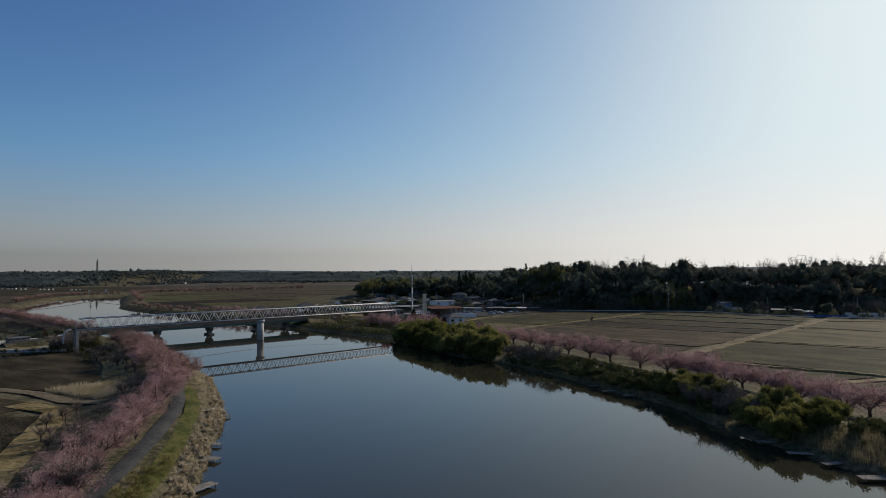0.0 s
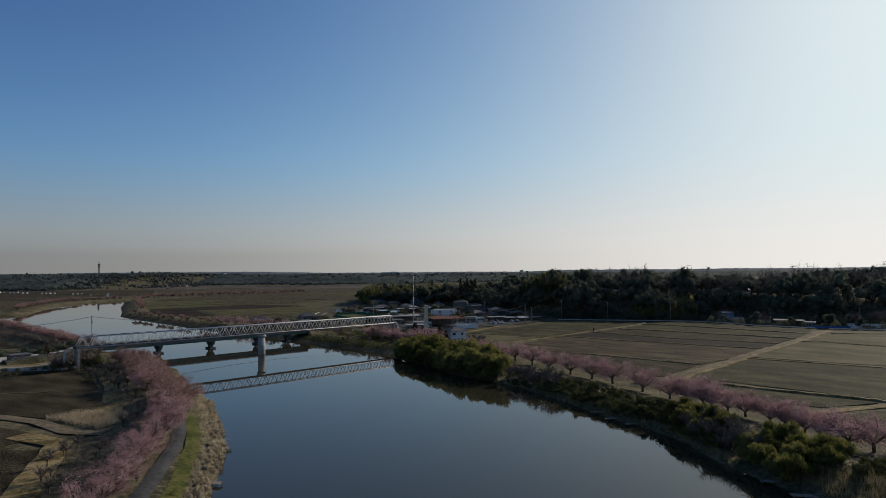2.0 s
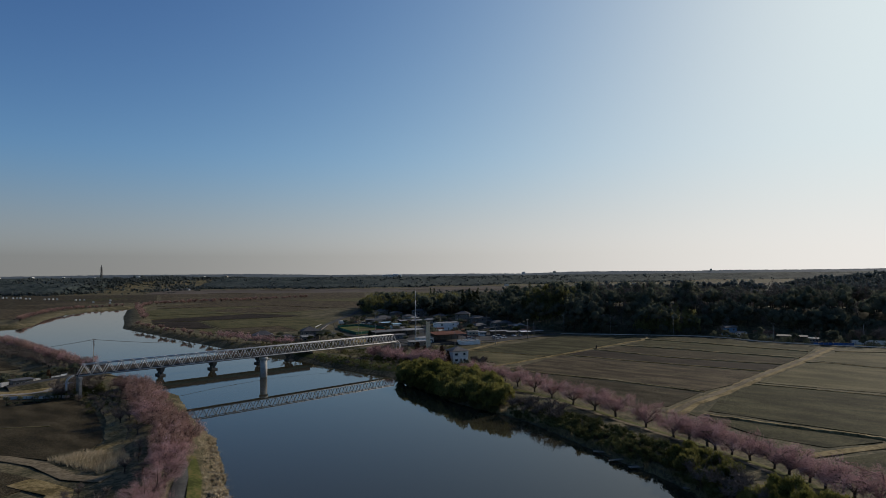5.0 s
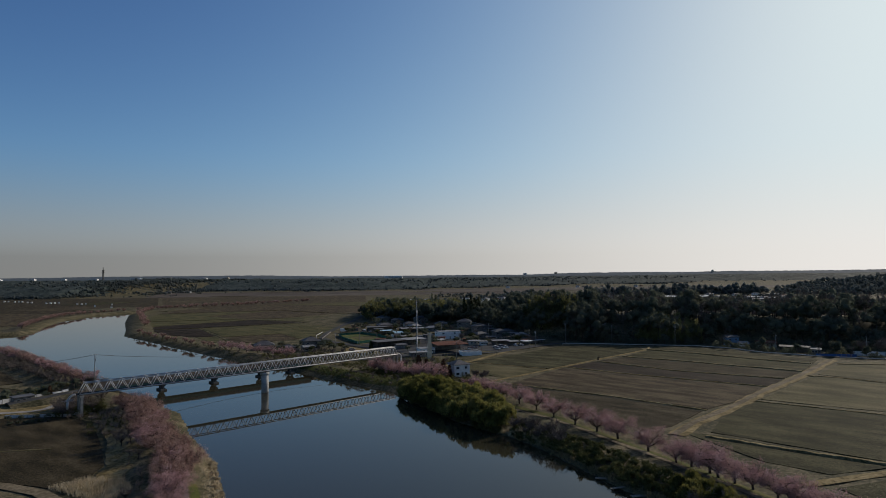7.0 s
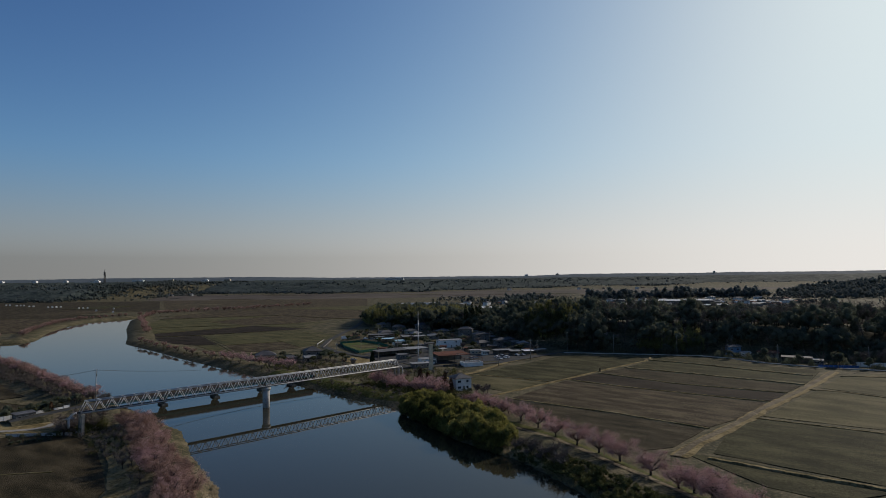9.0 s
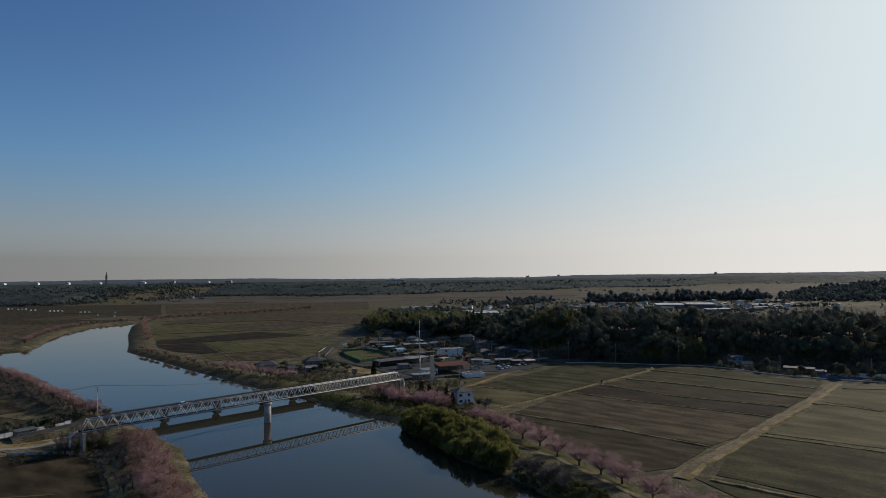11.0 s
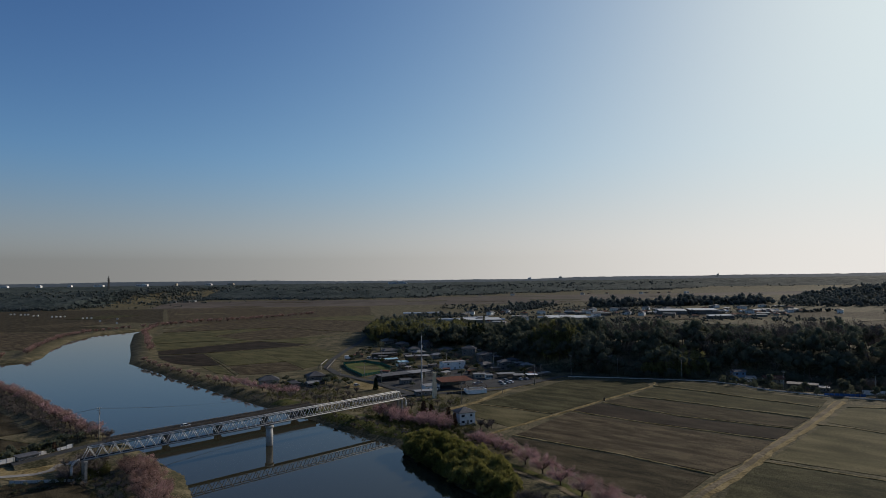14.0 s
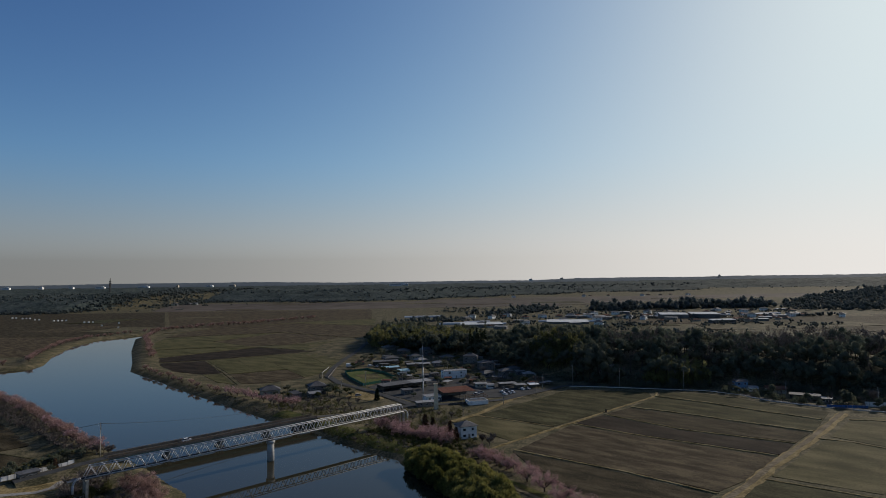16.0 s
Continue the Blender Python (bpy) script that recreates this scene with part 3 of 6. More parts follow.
def truss_bridge():
    e = thing("pipe_bridge", Matrix.Identity(4), "white painted steel truss bridge carrying a water pipe over the river", "bridge")
    span, panels, low, high, half = 146.8, 36, 9.0, 12.8, 1.2
    step = span / panels
    for side in (-half, half):
        Geo().tube(along(0, side, low), along(span, side, low), 0.21).ob("bottom_chord", STEEL, e, smooth=True)
        Geo().tube(along(step / 2, side, high), along(span - step / 2, side, high), 0.2).ob("top_chord", STEEL, e, smooth=True)
        for i in range(panels):
            top = along((i + 0.5) * step, side, high)
            for k in (i, i + 1):
                Geo().tube(along(k * step, side, low), top, 0.14, n=6).ob("diagonal", STEEL, e, smooth=True)
            Geo().tube(top - U * 0.3, top + U * 0.3, 0.26, n=6).ob("gusset", STEEL, e)
    for i in range(panels):
        Geo().tube(along((i + 0.5) * step, -half, high), along((i + 0.5) * step, half, high), 0.09, n=6).ob("top_strut", STEEL, e)
        Geo().tube(along(i * step, -half, low), along(i * step, half, low), 0.1, n=6).ob("floor_beam", DARKSTEEL, e)
    Geo().tube(along(-1, 0, low + 0.1), along(span + 1, 0, low + 0.1), 0.3, n=12).ob("water_pipe", DARKSTEEL, e, "grey water pipe inside the truss", True)
    for n in (-0.72, 0.72):
        Geo().prism([along(0, n - 0.66, 0), along(span, n - 0.66, 0), along(span, n + 0.66, 0), along(0, n + 0.66, 0)], low - 0.34, low - 0.26).ob("walkway", DARKSTEEL, e)
    # the pipe's ends curve down into the ground
    for u0, s in ((-1, -1), (span + 1, 1)):
        g, pts = Geo(), [(u0 + s * 2.4 * math.sin(a), low + 0.1 - 2.4 * (1 - math.cos(a))) for a in np.linspace(0, math.pi / 2, 8)]
        pts.append((pts[-1][0], 4.2))
        for p, q in zip(pts, pts[1:]):
            g.tube(along(p[0], 0, p[1]), along(q[0], 0, q[1]), 0.36, n=12)
        g.ob("pipe_elbow", STEEL, e, "white pipe bend going down into the ground", True)
    for u in (0.6, span - 0.6):
        g = Geo()
        for n in (-1.5, 1.5):
            c = along(u, n, 0)
            g.box((c.x, c.y, 3.85), (0.9, 0.9, 8.1), 45)
        c = along(u, 0, 0)
        g.box((c.x, c.y, 8.2), (1.2, 4.0, 0.6), 45)
        g.ob("abutment", CONCRETE, e)
    c = along(72.0, 0, 0)
    pier = Geo().tube((c.x, c.y, -2), (c.x, c.y, 7.3), 1.5, n=20).ob("pier", PIERC, e, "round pale concrete pier", True)
    Geo().tube((c.x, c.y, 7.3), (c.x, c.y, 8.35), 1.9, n=20).ob("pier_cap", PIERC, pier, smooth=True)
    Geo().tube((c.x, c.y, -2), (c.x, c.y, -0.7), 2.2, n=20).ob("footing", DARKPIER, pier)
    for n in (-1.0, 1.0):
        q = along(72.0, n, 8.55)
        Geo().box(q, (1.0, 0.6, 0.5), 45).ob("bearing", DARKSTEEL, pier)
    return e


truss_bridge()


def road_bridge():
    e = thing("road_bridge", Matrix.Identity(4), "low road bridge with green girders and brown railings", "bridge")
    u0, u1, mid, half, deck = 18.0, 119.0, 39.5, 2.9, 4.6

    def bar(a, b, n0, n1, z0, z1):
        return Geo().prism([along(a, n0, 0), along(b, n0, 0), along(b, n1, 0), along(a, n1, 0)], z0, z1)
    bar(u0, u1, mid - half, mid + half, deck - 0.45, deck).ob("deck", DARKPIER, e)
    bar(u0, u1, mid - half + 0.5, mid + half - 0.5, deck, deck + 0.05).ob("roadway", ASPHALT, e, "grey asphalt roadway")
    for n in (mid - half + 0.2, mid - 0.9, mid + 0.6, mid + half - 0.55):
        bar(u0, u1, n, n + 0.35, deck - 1.35, deck - 0.46).ob("girder", GIRDER, e, "green painted steel girder")
    for n in (mid - half + 0.12, mid + half - 0.12):
        rail = Geo()
        for z, r in ((1.25, 0.08), (1.0, 0.05), (0.75, 0.05), (0.5, 0.05)):
            rail.tube(along(u0, n, deck + z), along(u1, n, deck + z), r, n=6)
        rail.ob("rail", RAILBROWN, e, "brown painted bridge railing")
        bar(u0, u1, n - 0.14, n + 0.14, deck, deck + 0.3).ob("kerb", DARKPIER, e)
        bar(u0, u1, n - 0.02, n + 0.02, deck + 0.31, deck + 0.98).ob("rail_panel", RAILBROWN, e, "brown mesh panel of the railing")
        for i in range(51):
            c = along(u0 + i * 2.0, n, deck)
            Geo().box((c.x, c.y, deck + 0.6), (0.16, 0.16, 1.3), 45).ob("post", RAILBROWN, e)
    for u in (43, 67, 91, 108):
        g = Geo()
        for n in (-1.5, 1.5):
            c = along(u, mid + n, 0)
            g.tube((c.x, c.y, -2), (c.x, c.y, 1.6), 0.6, 0.6, 12)
        g.prism([along(u - 0.8, mid - 2.2, 0), along(u + 0.8, mid - 2.2, 0), along(u + 0.8, mid + 2.2, 0), along(u - 0.8, mid + 2.2, 0)], 1.5, 3.2,
                [along(u - 0.9, mid - 3.0, 0), along(u + 0.9, mid - 3.0, 0), along(u + 0.9, mid + 3.0, 0), along(u - 0.9, mid + 3.0, 0)])
        g.prism([along(u - 1.3, mid - 2.7, 0), along(u + 1.3, mid - 2.7, 0), along(u + 1.3, mid + 2.7, 0), along(u - 1.3, mid + 2.7, 0)], -2, 0.4)
        g.ob("pier", DARKPIER, e, "dark stained concrete pier")
    for a, b, za, zb in ((u0 - 32, u0, 2.2, deck), (u1, u1 + 30, deck, 1.8)):
        for name, top, foot, lift, m, lab in (("embankment", half + 0.8, half + 5.5, -0.06, GRASS, "grassy embankment of the road"), ("approach_road", 2.3, 2.3, 0.0, ASPHALT, "sloping asphalt approach")):
            vs = [along(a, mid - top, za + lift), along(a, mid + top, za + lift), along(b, mid + top, zb + lift), along(b, mid - top, zb + lift)]
            vs += [along(a, mid - foot, 0.2), along(a, mid + foot, 0.2), along(b, mid + foot, 0.2), along(b, mid - foot, 0.2)]
            Geo().add(vs, [(3, 2, 1, 0), (4, 5, 6, 7), (0, 1, 5, 4), (1, 2, 6, 5), (2, 3, 7, 6), (3, 0, 4, 7)]).ob(name, m, e, lab)
    return e


road_bridge()


# ---- trees and plants ----
def tris_at(centres, size, r, flat=0.0, long=1.0, up=0.0):
    """Loose leaf triangles round the centres."""
    n = len(centres)
    a = r.normal(size=(n, 3))
    a[:, 2] = a[:, 2] * (1 - flat) + up
    a /= np.linalg.norm(a, axis=1)[:, None] + 1e-9
    b = np.cross(a, r.normal(size=(n, 3)))
    b /= np.linalg.norm(b, axis=1)[:, None] + 1e-9
    s = (size * r.uniform(0.6, 1.3, n))[:, None]
    v = np.stack([centres - a * s * 0.5 * long, centres + a * s * 0.5 * long + b * s * 0.35, centres + a * s * 0.2 * long - b * s * 0.45], 1)
    return v.reshape(-1, 3), np.arange(3 * n).reshape(-1, 3)


def merge(*parts):
    """(verts, tris, material index) triples into one template."""
    vs, fs, ms, k = [], [], [], 0
    for v, f, m in parts:
        vs.append(np.asarray(v, float))
        fs.append(np.asarray(f, int) + k)
        ms.append(np.full(len(f), m))
        k += len(v)
    return np.concatenate(vs), np.concatenate(fs), np.concatenate(ms)


def stick(p, q, r0, r1, n=4):
    p, q = np.asarray(p, float), np.asarray(q, float)
    d = (q - p) / (np.linalg.norm(q - p) + 1e-9)
    u = np.cross(d, (0, 0, 1) if abs(d[2]) < 0.9 else (1, 0, 0))
    u /= np.linalg.norm(u)
    w = np.cross(d, u)
    a = np.arange(n) * 2 * math.pi / n
    ring = np.cos(a)[:, None] * u + np.sin(a)[:, None] * w
    i = np.arange(n)
    j = (i + 1) % n
    return np.concatenate([p + ring * r0, q + ring * r1]), np.concatenate([np.stack([i, j, j + n], 1), np.stack([i, j + n, i + n], 1)])


def ball(c, rad, r):
    """A small uneven ball, the shaded heart of a clump of leaves."""
    g = (1 + 5 ** 0.5) / 2
    v = np.array([(-1, g, 0), (1, g, 0), (-1, -g, 0), (1, -g, 0), (0, -1, g), (0, 1, g), (0, -1, -g), (0, 1, -g), (g, 0, -1), (g, 0, 1), (-g, 0, -1), (-g, 0, 1)], float) / 1.902
    f = np.array([(0, 11, 5), (0, 5, 1), (0, 1, 7), (0, 7, 10), (0, 10, 11), (1, 5, 9), (5, 11, 4), (11, 10, 2), (10, 7, 6), (7, 1, 8), (3, 9, 4), (3, 4, 2), (3, 2, 6), (3, 6, 8), (3, 8, 9), (4, 9, 5), (2, 4, 11), (6, 2, 10), (8, 6, 7), (9, 8, 1)])
    return c + v * rad * r.uniform(0.8, 1.15, (12, 1)), f


def broadleaf(seed, h=14.0, w=9.0, lumps=10, leaves=30, size=1.0, core=1, heart=0.6, low=0.38):
    """A dense evergreen crown made of lumps of leaves over a short trunk."""
    r = np.random.default_rng(seed)
    parts = [(*stick((0, 0, -0.5), (0, 0, h * 0.45), 0.3, 0.18), 1)]
    for _ in range(lumps):
        a, q = r.uniform(0, 6.283), r.uniform(0, 0.8) ** 0.6
        c = np.array([math.cos(a) * q * w / 2, math.sin(a) * q * w / 2, h * (low + (0.8 - low) * r.uniform(0.2 if low > 0.2 else 0, 1) * (1.15 - q * 0.7))])
        rad = w * r.uniform(0.15, 0.25)
        parts.append((*ball(c, rad * heart, r), core))
        d = r.normal(size=(leaves, 3))
        d /= np.linalg.norm(d, axis=1)[:, None]
        d[:, 2] = np.abs(d[:, 2]) * 1.1 - 0.3
        parts.append((*tris_at(c + d * rad * r.uniform(0.55, 1.2, (leaves, 1)), size, r), 0))
    return merge(*parts)


def conifer(seed, h=17.0, w=5.0, tiers=16, per=15):
    r = np.random.default_rng(seed)
    parts = [(*stick((0, 0, -0.5), (0, 0, h * 0.95), 0.28, 0.04), 1)]
    for i in range(tiers):
        k = i / tiers
        z, rad = h * (0.12 + 0.86 * k), w / 2 * (1 - k) ** 0.75 * r.uniform(0.75, 1.15) + 0.2
        a = r.uniform(0, 6.283, per)
        q = rad * r.uniform(0.45, 1.0, per)
        c = np.stack([np.cos(a) * q, np.sin(a) * q, z - q * 0.25 + r.uniform(-0.4, 0.4, per)], 1)
        parts.append((*tris_at(c, 1.05, r, flat=0.4, long=1.3), 0))
    return merge(*parts)


def bare(seed, h=12.0, w=8.0, limbs=9, twigs=16, thick=0.05):
    """A leafless tree: limbs and a haze of twigs."""
    r = np.random.default_rng(seed)
    parts = [(*stick((0, 0, -0.5), (0, 0, h * 0.5), 0.26, 0.14), 1)]
    for _ in range(limbs):
        a = r.uniform(0, 6.283)
        p = np.array([0, 0, h * r.uniform(0.2, 0.5)])
        q = np.array([math.cos(a) * w * r.uniform(0.2, 0.42), math.sin(a) * w * r.uniform(0.2, 0.42), h * r.uniform(0.6, 0.95)])
        parts.append((*stick(p, q, 0.07, 0.02, 3), 1))
        for _ in range(twigs):
            s = p + (q - p) * r.uniform(0.35, 1)
            e = s + r.normal(size=3) * (0.9, 0.9, 0.7) + (0, 0, 0.7)
            n = np.cross(e - s, r.normal(size=3))
            n *= thick / (np.linalg.norm(n) + 1e-9)
            parts.append((np.stack([s - n, s + n, e]), np.array([[0, 1, 2]]), 2))
    return merge(*parts)


def plume(seed, h=7.0, leaves=150, size=0.5, spread=1.3):
    """A bamboo culm that arches over at the tip, with drooping sprays of narrow leaves."""
    r = np.random.default_rng(seed)
    a = r.uniform(0, 6.283)
    bend = np.array([math.cos(a), math.sin(a), 0]) * r.uniform(0.5, 1.4)
    pts = [np.array([0, 0, h * k]) + bend * k ** 3 - (0, 0, 0.35 * k ** 4) for k in np.linspace(0, 1, 5)]
    parts = [(*stick(p, q, 0.035, 0.03, 3), 1) for p, q in zip(pts, pts[1:])]
    k = r.uniform(0.12, 1.0, leaves) ** 0.8
    c = np.stack([bend[0] * k ** 3, bend[1] * k ** 3, h * k - 0.35 * k ** 4], 1)
    off = r.normal(size=(leaves, 3)) * (0.5, 0.5, 0.3) * spread * (1.25 - k)[:, None] ** 0.6
    parts.append((*tris_at(c + off - (0, 0, 0.1), size * 0.75, r, long=3.4, up=1.6), 0))
    return merge(*parts)


def shrub(seed, h=2.2, w=2.6, leaves=150, size=0.3):
    r = np.random.default_rng(seed)
    d = r.normal(size=(leaves, 3))
    d /= np.linalg.norm(d, axis=1)[:, None]
    d[:, 2] = np.abs(d[:, 2])
    c = d * (w / 2, w / 2, h) * r.uniform(0.55, 1.05, (leaves, 1))
    return merge((*tris_at(c, size, r, long=1.4), 0), (*stick((0, 0, -0.3), (0, 0, h * 0.6), 0.06, 0.02, 3), 1))


def tuft(seed, h=1.4, blades=16, w=0.5, lean=0.35):
    r = np.random.default_rng(seed)
    parts = []
    for _ in range(blades):
        b = np.array([r.normal() * w * 0.5, r.normal() * w * 0.5, -0.15])
        t = b + (r.normal() * lean, r.normal() * lean, h * r.uniform(0.6, 1.1))
        n = np.cross(t - b, r.normal(size=3))
        n *= 0.045 / (np.linalg.norm(n) + 1e-9)
        parts.append((np.stack([b - n, b + n, t]), np.array([[0, 1, 2]]), 0))
    return merge(*parts)


def tree_mesh(name, template, material):
    v, f = template
    me = bpy.data.meshes.new(name)
    me.from_pydata(v.tolist(), [], f.tolist())
    me.materials.append(material)
    return me


def cherry(seed, h=5.6, w=7.6, flowers=5200, size=0.18, detail=4):
    """A spreading cherry: short trunk, wide limbs, twigs and clouds of blossom; gives wood and blossom meshes."""
    r = np.random.default_rng(seed)
    wood, tips = [], []

    def grow(p, d, length, rad, level):
        q = p + d * length * 0.55 + r.normal(size=3) * length * 0.05
        d2 = d + r.normal(size=3) * 0.16 + (0, 0, -0.06 if level > 1 else 0.1)
        d2 /= np.linalg.norm(d2)
        e = q + d2 * length * 0.45
        sides = 6 if level < 2 else 3
        if level < 3:
            wood.append(stick(p, q, rad, rad * 0.8, sides))
            wood.append(stick(q, e, rad * 0.8, rad * 0.55, sides))
        else:
            wood.append(stick(p, e, rad, rad * 0.5, 3))
        if level >= 2:
            tips.extend([q, e, (p + q) / 2, (q + e) / 2])
        if level < detail:
            for _ in range((5, 4, 3, 2)[level] if level < 4 else 0):
                k = r.uniform(0.35, 1.0)
                s = p + (q - p) * min(1, k / 0.55) if k < 0.55 else q + (e - q) * (k - 0.55) / 0.45
                nd = d2 + r.normal(size=3) * (0.75, 0.75, 0.45)
                nd[2] = nd[2] * 0.6 + 0.12
                nd /= np.linalg.norm(nd)
                grow(s, nd, length * r.uniform(0.5, 0.75), rad * 0.5, level + 1)
    top = np.array([r.normal() * 0.1, r.normal() * 0.1, h * 0.2])
    wood.append(stick((0, 0, -0.5), top, 0.27, 0.22, 8))
    limbs = 6
    for i in range(limbs):
        a = 6.283 * (i + r.uniform(-0.25, 0.25)) / limbs
        tilt = r.uniform(0.65, 1.2)
        d = np.array([math.cos(a) * math.sin(tilt), math.sin(a) * math.sin(tilt), math.cos(tilt)])
        grow(top - (0, 0, r.uniform(0, 0.3)), d, w * r.uniform(0.27, 0.36), 0.13, 1)
    wv, wf, _ = merge(*[(v, f, 0) for v, f in wood])
    tips = np.array(tips)
    c = tips[r.integers(0, len(tips), flowers)] + r.normal(size=(flowers, 3)) * 0.3
    k = np.array([w / 2 / max(np.percentile(np.hypot(c[:, 0], c[:, 1]), 97), 0.1), h / max(np.percentile(c[:, 2], 98), 0.1)])
    c, wv = c * (k[0], k[0], k[1]), wv * (k[0], k[0], k[1])
    return (wv, wf), tris_at(c, size, r)


CHERRIES = []
for i, (mtl, hh, ww) in enumerate([(BLOSSOM, 5.2, 9.0), (BLOSSOM, 5.5, 8.6), (BLOSSOM, 4.9, 8.2), (BLOSSOM_RED, 5.6, 8.0), (BLOSSOM_RED, 5.0, 7.6)]):
    wd, fl = cherry(20 + i, hh, ww)
    CHERRIES.append((tree_mesh("trunk", wd, BARK), tree_mesh("crown", fl, mtl)))
FINE = []
for i, (hh, ww) in enumerate([(5.1, 9.2), (5.4, 8.8), (4.8, 9.0)]):
    wd, fl = cherry(30 + i, hh, ww, flowers=8500, size=0.13)
    FINE.append((tree_mesh("trunk", wd, BARK), tree_mesh("crown", fl, BLOSSOM)))
SPARSE = []
for i, mtl in enumerate([BLOSSOM, BLOSSOM_RED]):
    wd, fl = cherry(40 + i, 5.2, 7.2, flowers=1300, size=0.36, detail=3)
    SPARSE.append((tree_mesh("trunk", wd, BARK), tree_mesh("crown", fl, mtl)))


def plant_tree(name, x, y, meshes, scale, label, category, group, sink=0.0, tall=1.0):
    e = thing(name, Matrix.Translation((x, y, ground_at(x, y) - sink)) @ pose(0, 0, 0, 0, 0, rng.uniform(0, 360)) @ Matrix.Diagonal((scale, scale, scale * tall, 1)), label, category, group)
    for nm, me in zip(("trunk", "crown"), meshes):
        new(nm, me).parent = e
    return e


def line_points(pts, spacing, jitter=0.8):
    out, left = [], 0.0
    for a, b in zip(pts, pts[1:]):
        a, b = Vector(a), Vector(b)
        n = (b - a).length
        while left < n:
            p = a.lerp(b, left / n)
            out.append((p.x + rng.normal() * jitter, p.y + rng.normal() * jitter))
            left += spacing * rng.uniform(0.85, 1.15)
        left -= n
    return out


PINK, BUD = "cherry tree in full pink blossom on the riverbank", "cherry tree with reddish opening blossom on the riverbank"


def cherry_row(pts, spacing, kinds, group, far=False, lo=0.85, hi=1.1, jitter=0.8, stock=None):
    for x, y in line_points(pts, spacing, jitter):
        k = kinds[rng.integers(0, len(kinds))]
        plant_tree("cherry_tree", x, y, SPARSE[k] if far else (stock or CHERRIES)[k], rng.uniform(lo, hi), BUD if k > 2 or (far and k) else PINK, "cherry tree", group)


LEFT_ROW = "cherry trees along the outer riverside path"
cherry_row([(-36.2, 51.6), (-46, 76.4), (-48.3, 86.8), (-49.9, 96.1), (-53.5, 111.6), (-57.3, 127.1), (-63, 139.5)], 7.0, (0, 1, 2), LEFT_ROW, lo=0.85, hi=1.12, jitter=0.5, stock=FINE)
cherry_row([(-59.4, 133.3), (-65.6, 146.7), (-78, 167.3), (-90.8, 185.7)], 5.4, (3, 4, 0), LEFT_ROW, lo=0.95, hi=1.15)
cherry_row([(-63, 150.8), (-72.3, 166.3), (-82.6, 180.7)], 6.0, (3, 4), LEFT_ROW, lo=0.8, hi=1.0)
cherry_row([(-88.8, 183.7), (-99.9, 199.8), (-109, 213.9), (-120.1, 227.9)], 6.0, (3, 4), LEFT_ROW)
cherry_row([(-86, 187), (-99, 208), (-109, 223), (-118, 235)], 6.0, (3, 4, 1), LEFT_ROW, lo=0.75, hi=1.0)
cherry_row([(-161.1, 276.4), (-201, 313.6), (-246.2, 356.8), (-296.5, 399), (-341.7, 430.1), (-402, 457.3)], 6.5, (0, 1, 1), "cherry trees on the bank past the bridge", True, hi=1.2)
RIGHT_ROW = "cherry trees along the inner riverside path"
for x, y in ((26.7, 234.6), (31.4, 223.5), (35.6, 211.4), (40.3, 199.7), (44.9, 190.1), (49.1, 181.8), (53.7, 168.9)):
    plant_tree("cherry_tree", x, y, CHERRIES[rng.integers(0, 3)], rng.uniform(1.2, 1.42), PINK, "cherry tree", RIGHT_ROW)
cherry_row([(57.8, 159.1), (62, 149.8), (67.1, 137.4), (72.3, 125), (77.5, 111.6)], 4.6, (0, 1, 2), RIGHT_ROW, lo=1.05, hi=1.25, jitter=0.6)
cherry_row([(83.7, 99.2), (86.8, 86.8), (90.9, 72.3)], 7.0, (0, 1), RIGHT_ROW)
cherry_row([(22.6, 246.6), (15.4, 256.6), (9.2, 265.6)], 5.5, (1, 2, 0), RIGHT_ROW, lo=0.9, hi=1.1)
cherry_row([(-6.1, 286.5), (-14.3, 293.5), (-22.5, 301.4), (-30.6, 309.3), (-38.8, 317.2)], 5.5, (0, 1, 2), RIGHT_ROW, lo=1.15, hi=1.45, jitter=1.6)
for x, y in ((-118.6, 384.9), (-111.6, 380.9), (-104.5, 376.9), (-98.9, 378.4), (-128.6, 394), (-142.7, 406), (-150.7, 413.1), (-135.7, 401)):
    plant_tree("cherry_tree", x, y, CHERRIES[rng.integers(0, 2)], rng.uniform(0.9, 1.15), PINK, "cherry tree", "cherry trees by the riverside houses")
SPIT = "cherry trees along the far river bend"
cherry_row([(-160.8, 422.1), (-196, 454.3), (-241.2, 502.5), (-271.3, 542.7)], 15, (1,), SPIT, True, lo=0.6, hi=0.9, jitter=2.0)
cherry_row([(-301.5, 613), (-353.5, 712), (-416.1, 828.2), (-440.4, 909)], 11, (1,), SPIT, True)
cherry_row([(-412, 592.9), (-447.2, 663.3), (-489.9, 767.6), (-503, 848.4), (-483.2, 930.3)], 12, (1,), SPIT, True)
cherry_row([(-467.7, 930.3), (-450.3, 972.5), (-426.6, 1023.9), (-356.7, 1097.9), (-323.8, 1163.7), (-275.5, 1233.6)], 6.5, (1,), "cherry trees across the far fields", True, lo=0.8, hi=1.3, jitter=3)
cherry_row([(-562.8, 562.8), (-492.4, 577.9), (-422.1, 574.9)], 11, (1,), SPIT, True)


def inside(poly, x, y):
    c = False
    for (ax, ay), (bx, by) in zip(poly, poly[1:] + poly[:1]):
        if (ay > y) != (by > y) and x < (bx - ax) * (y - ay) / (by - ay) + ax:
            c = not c
    return c


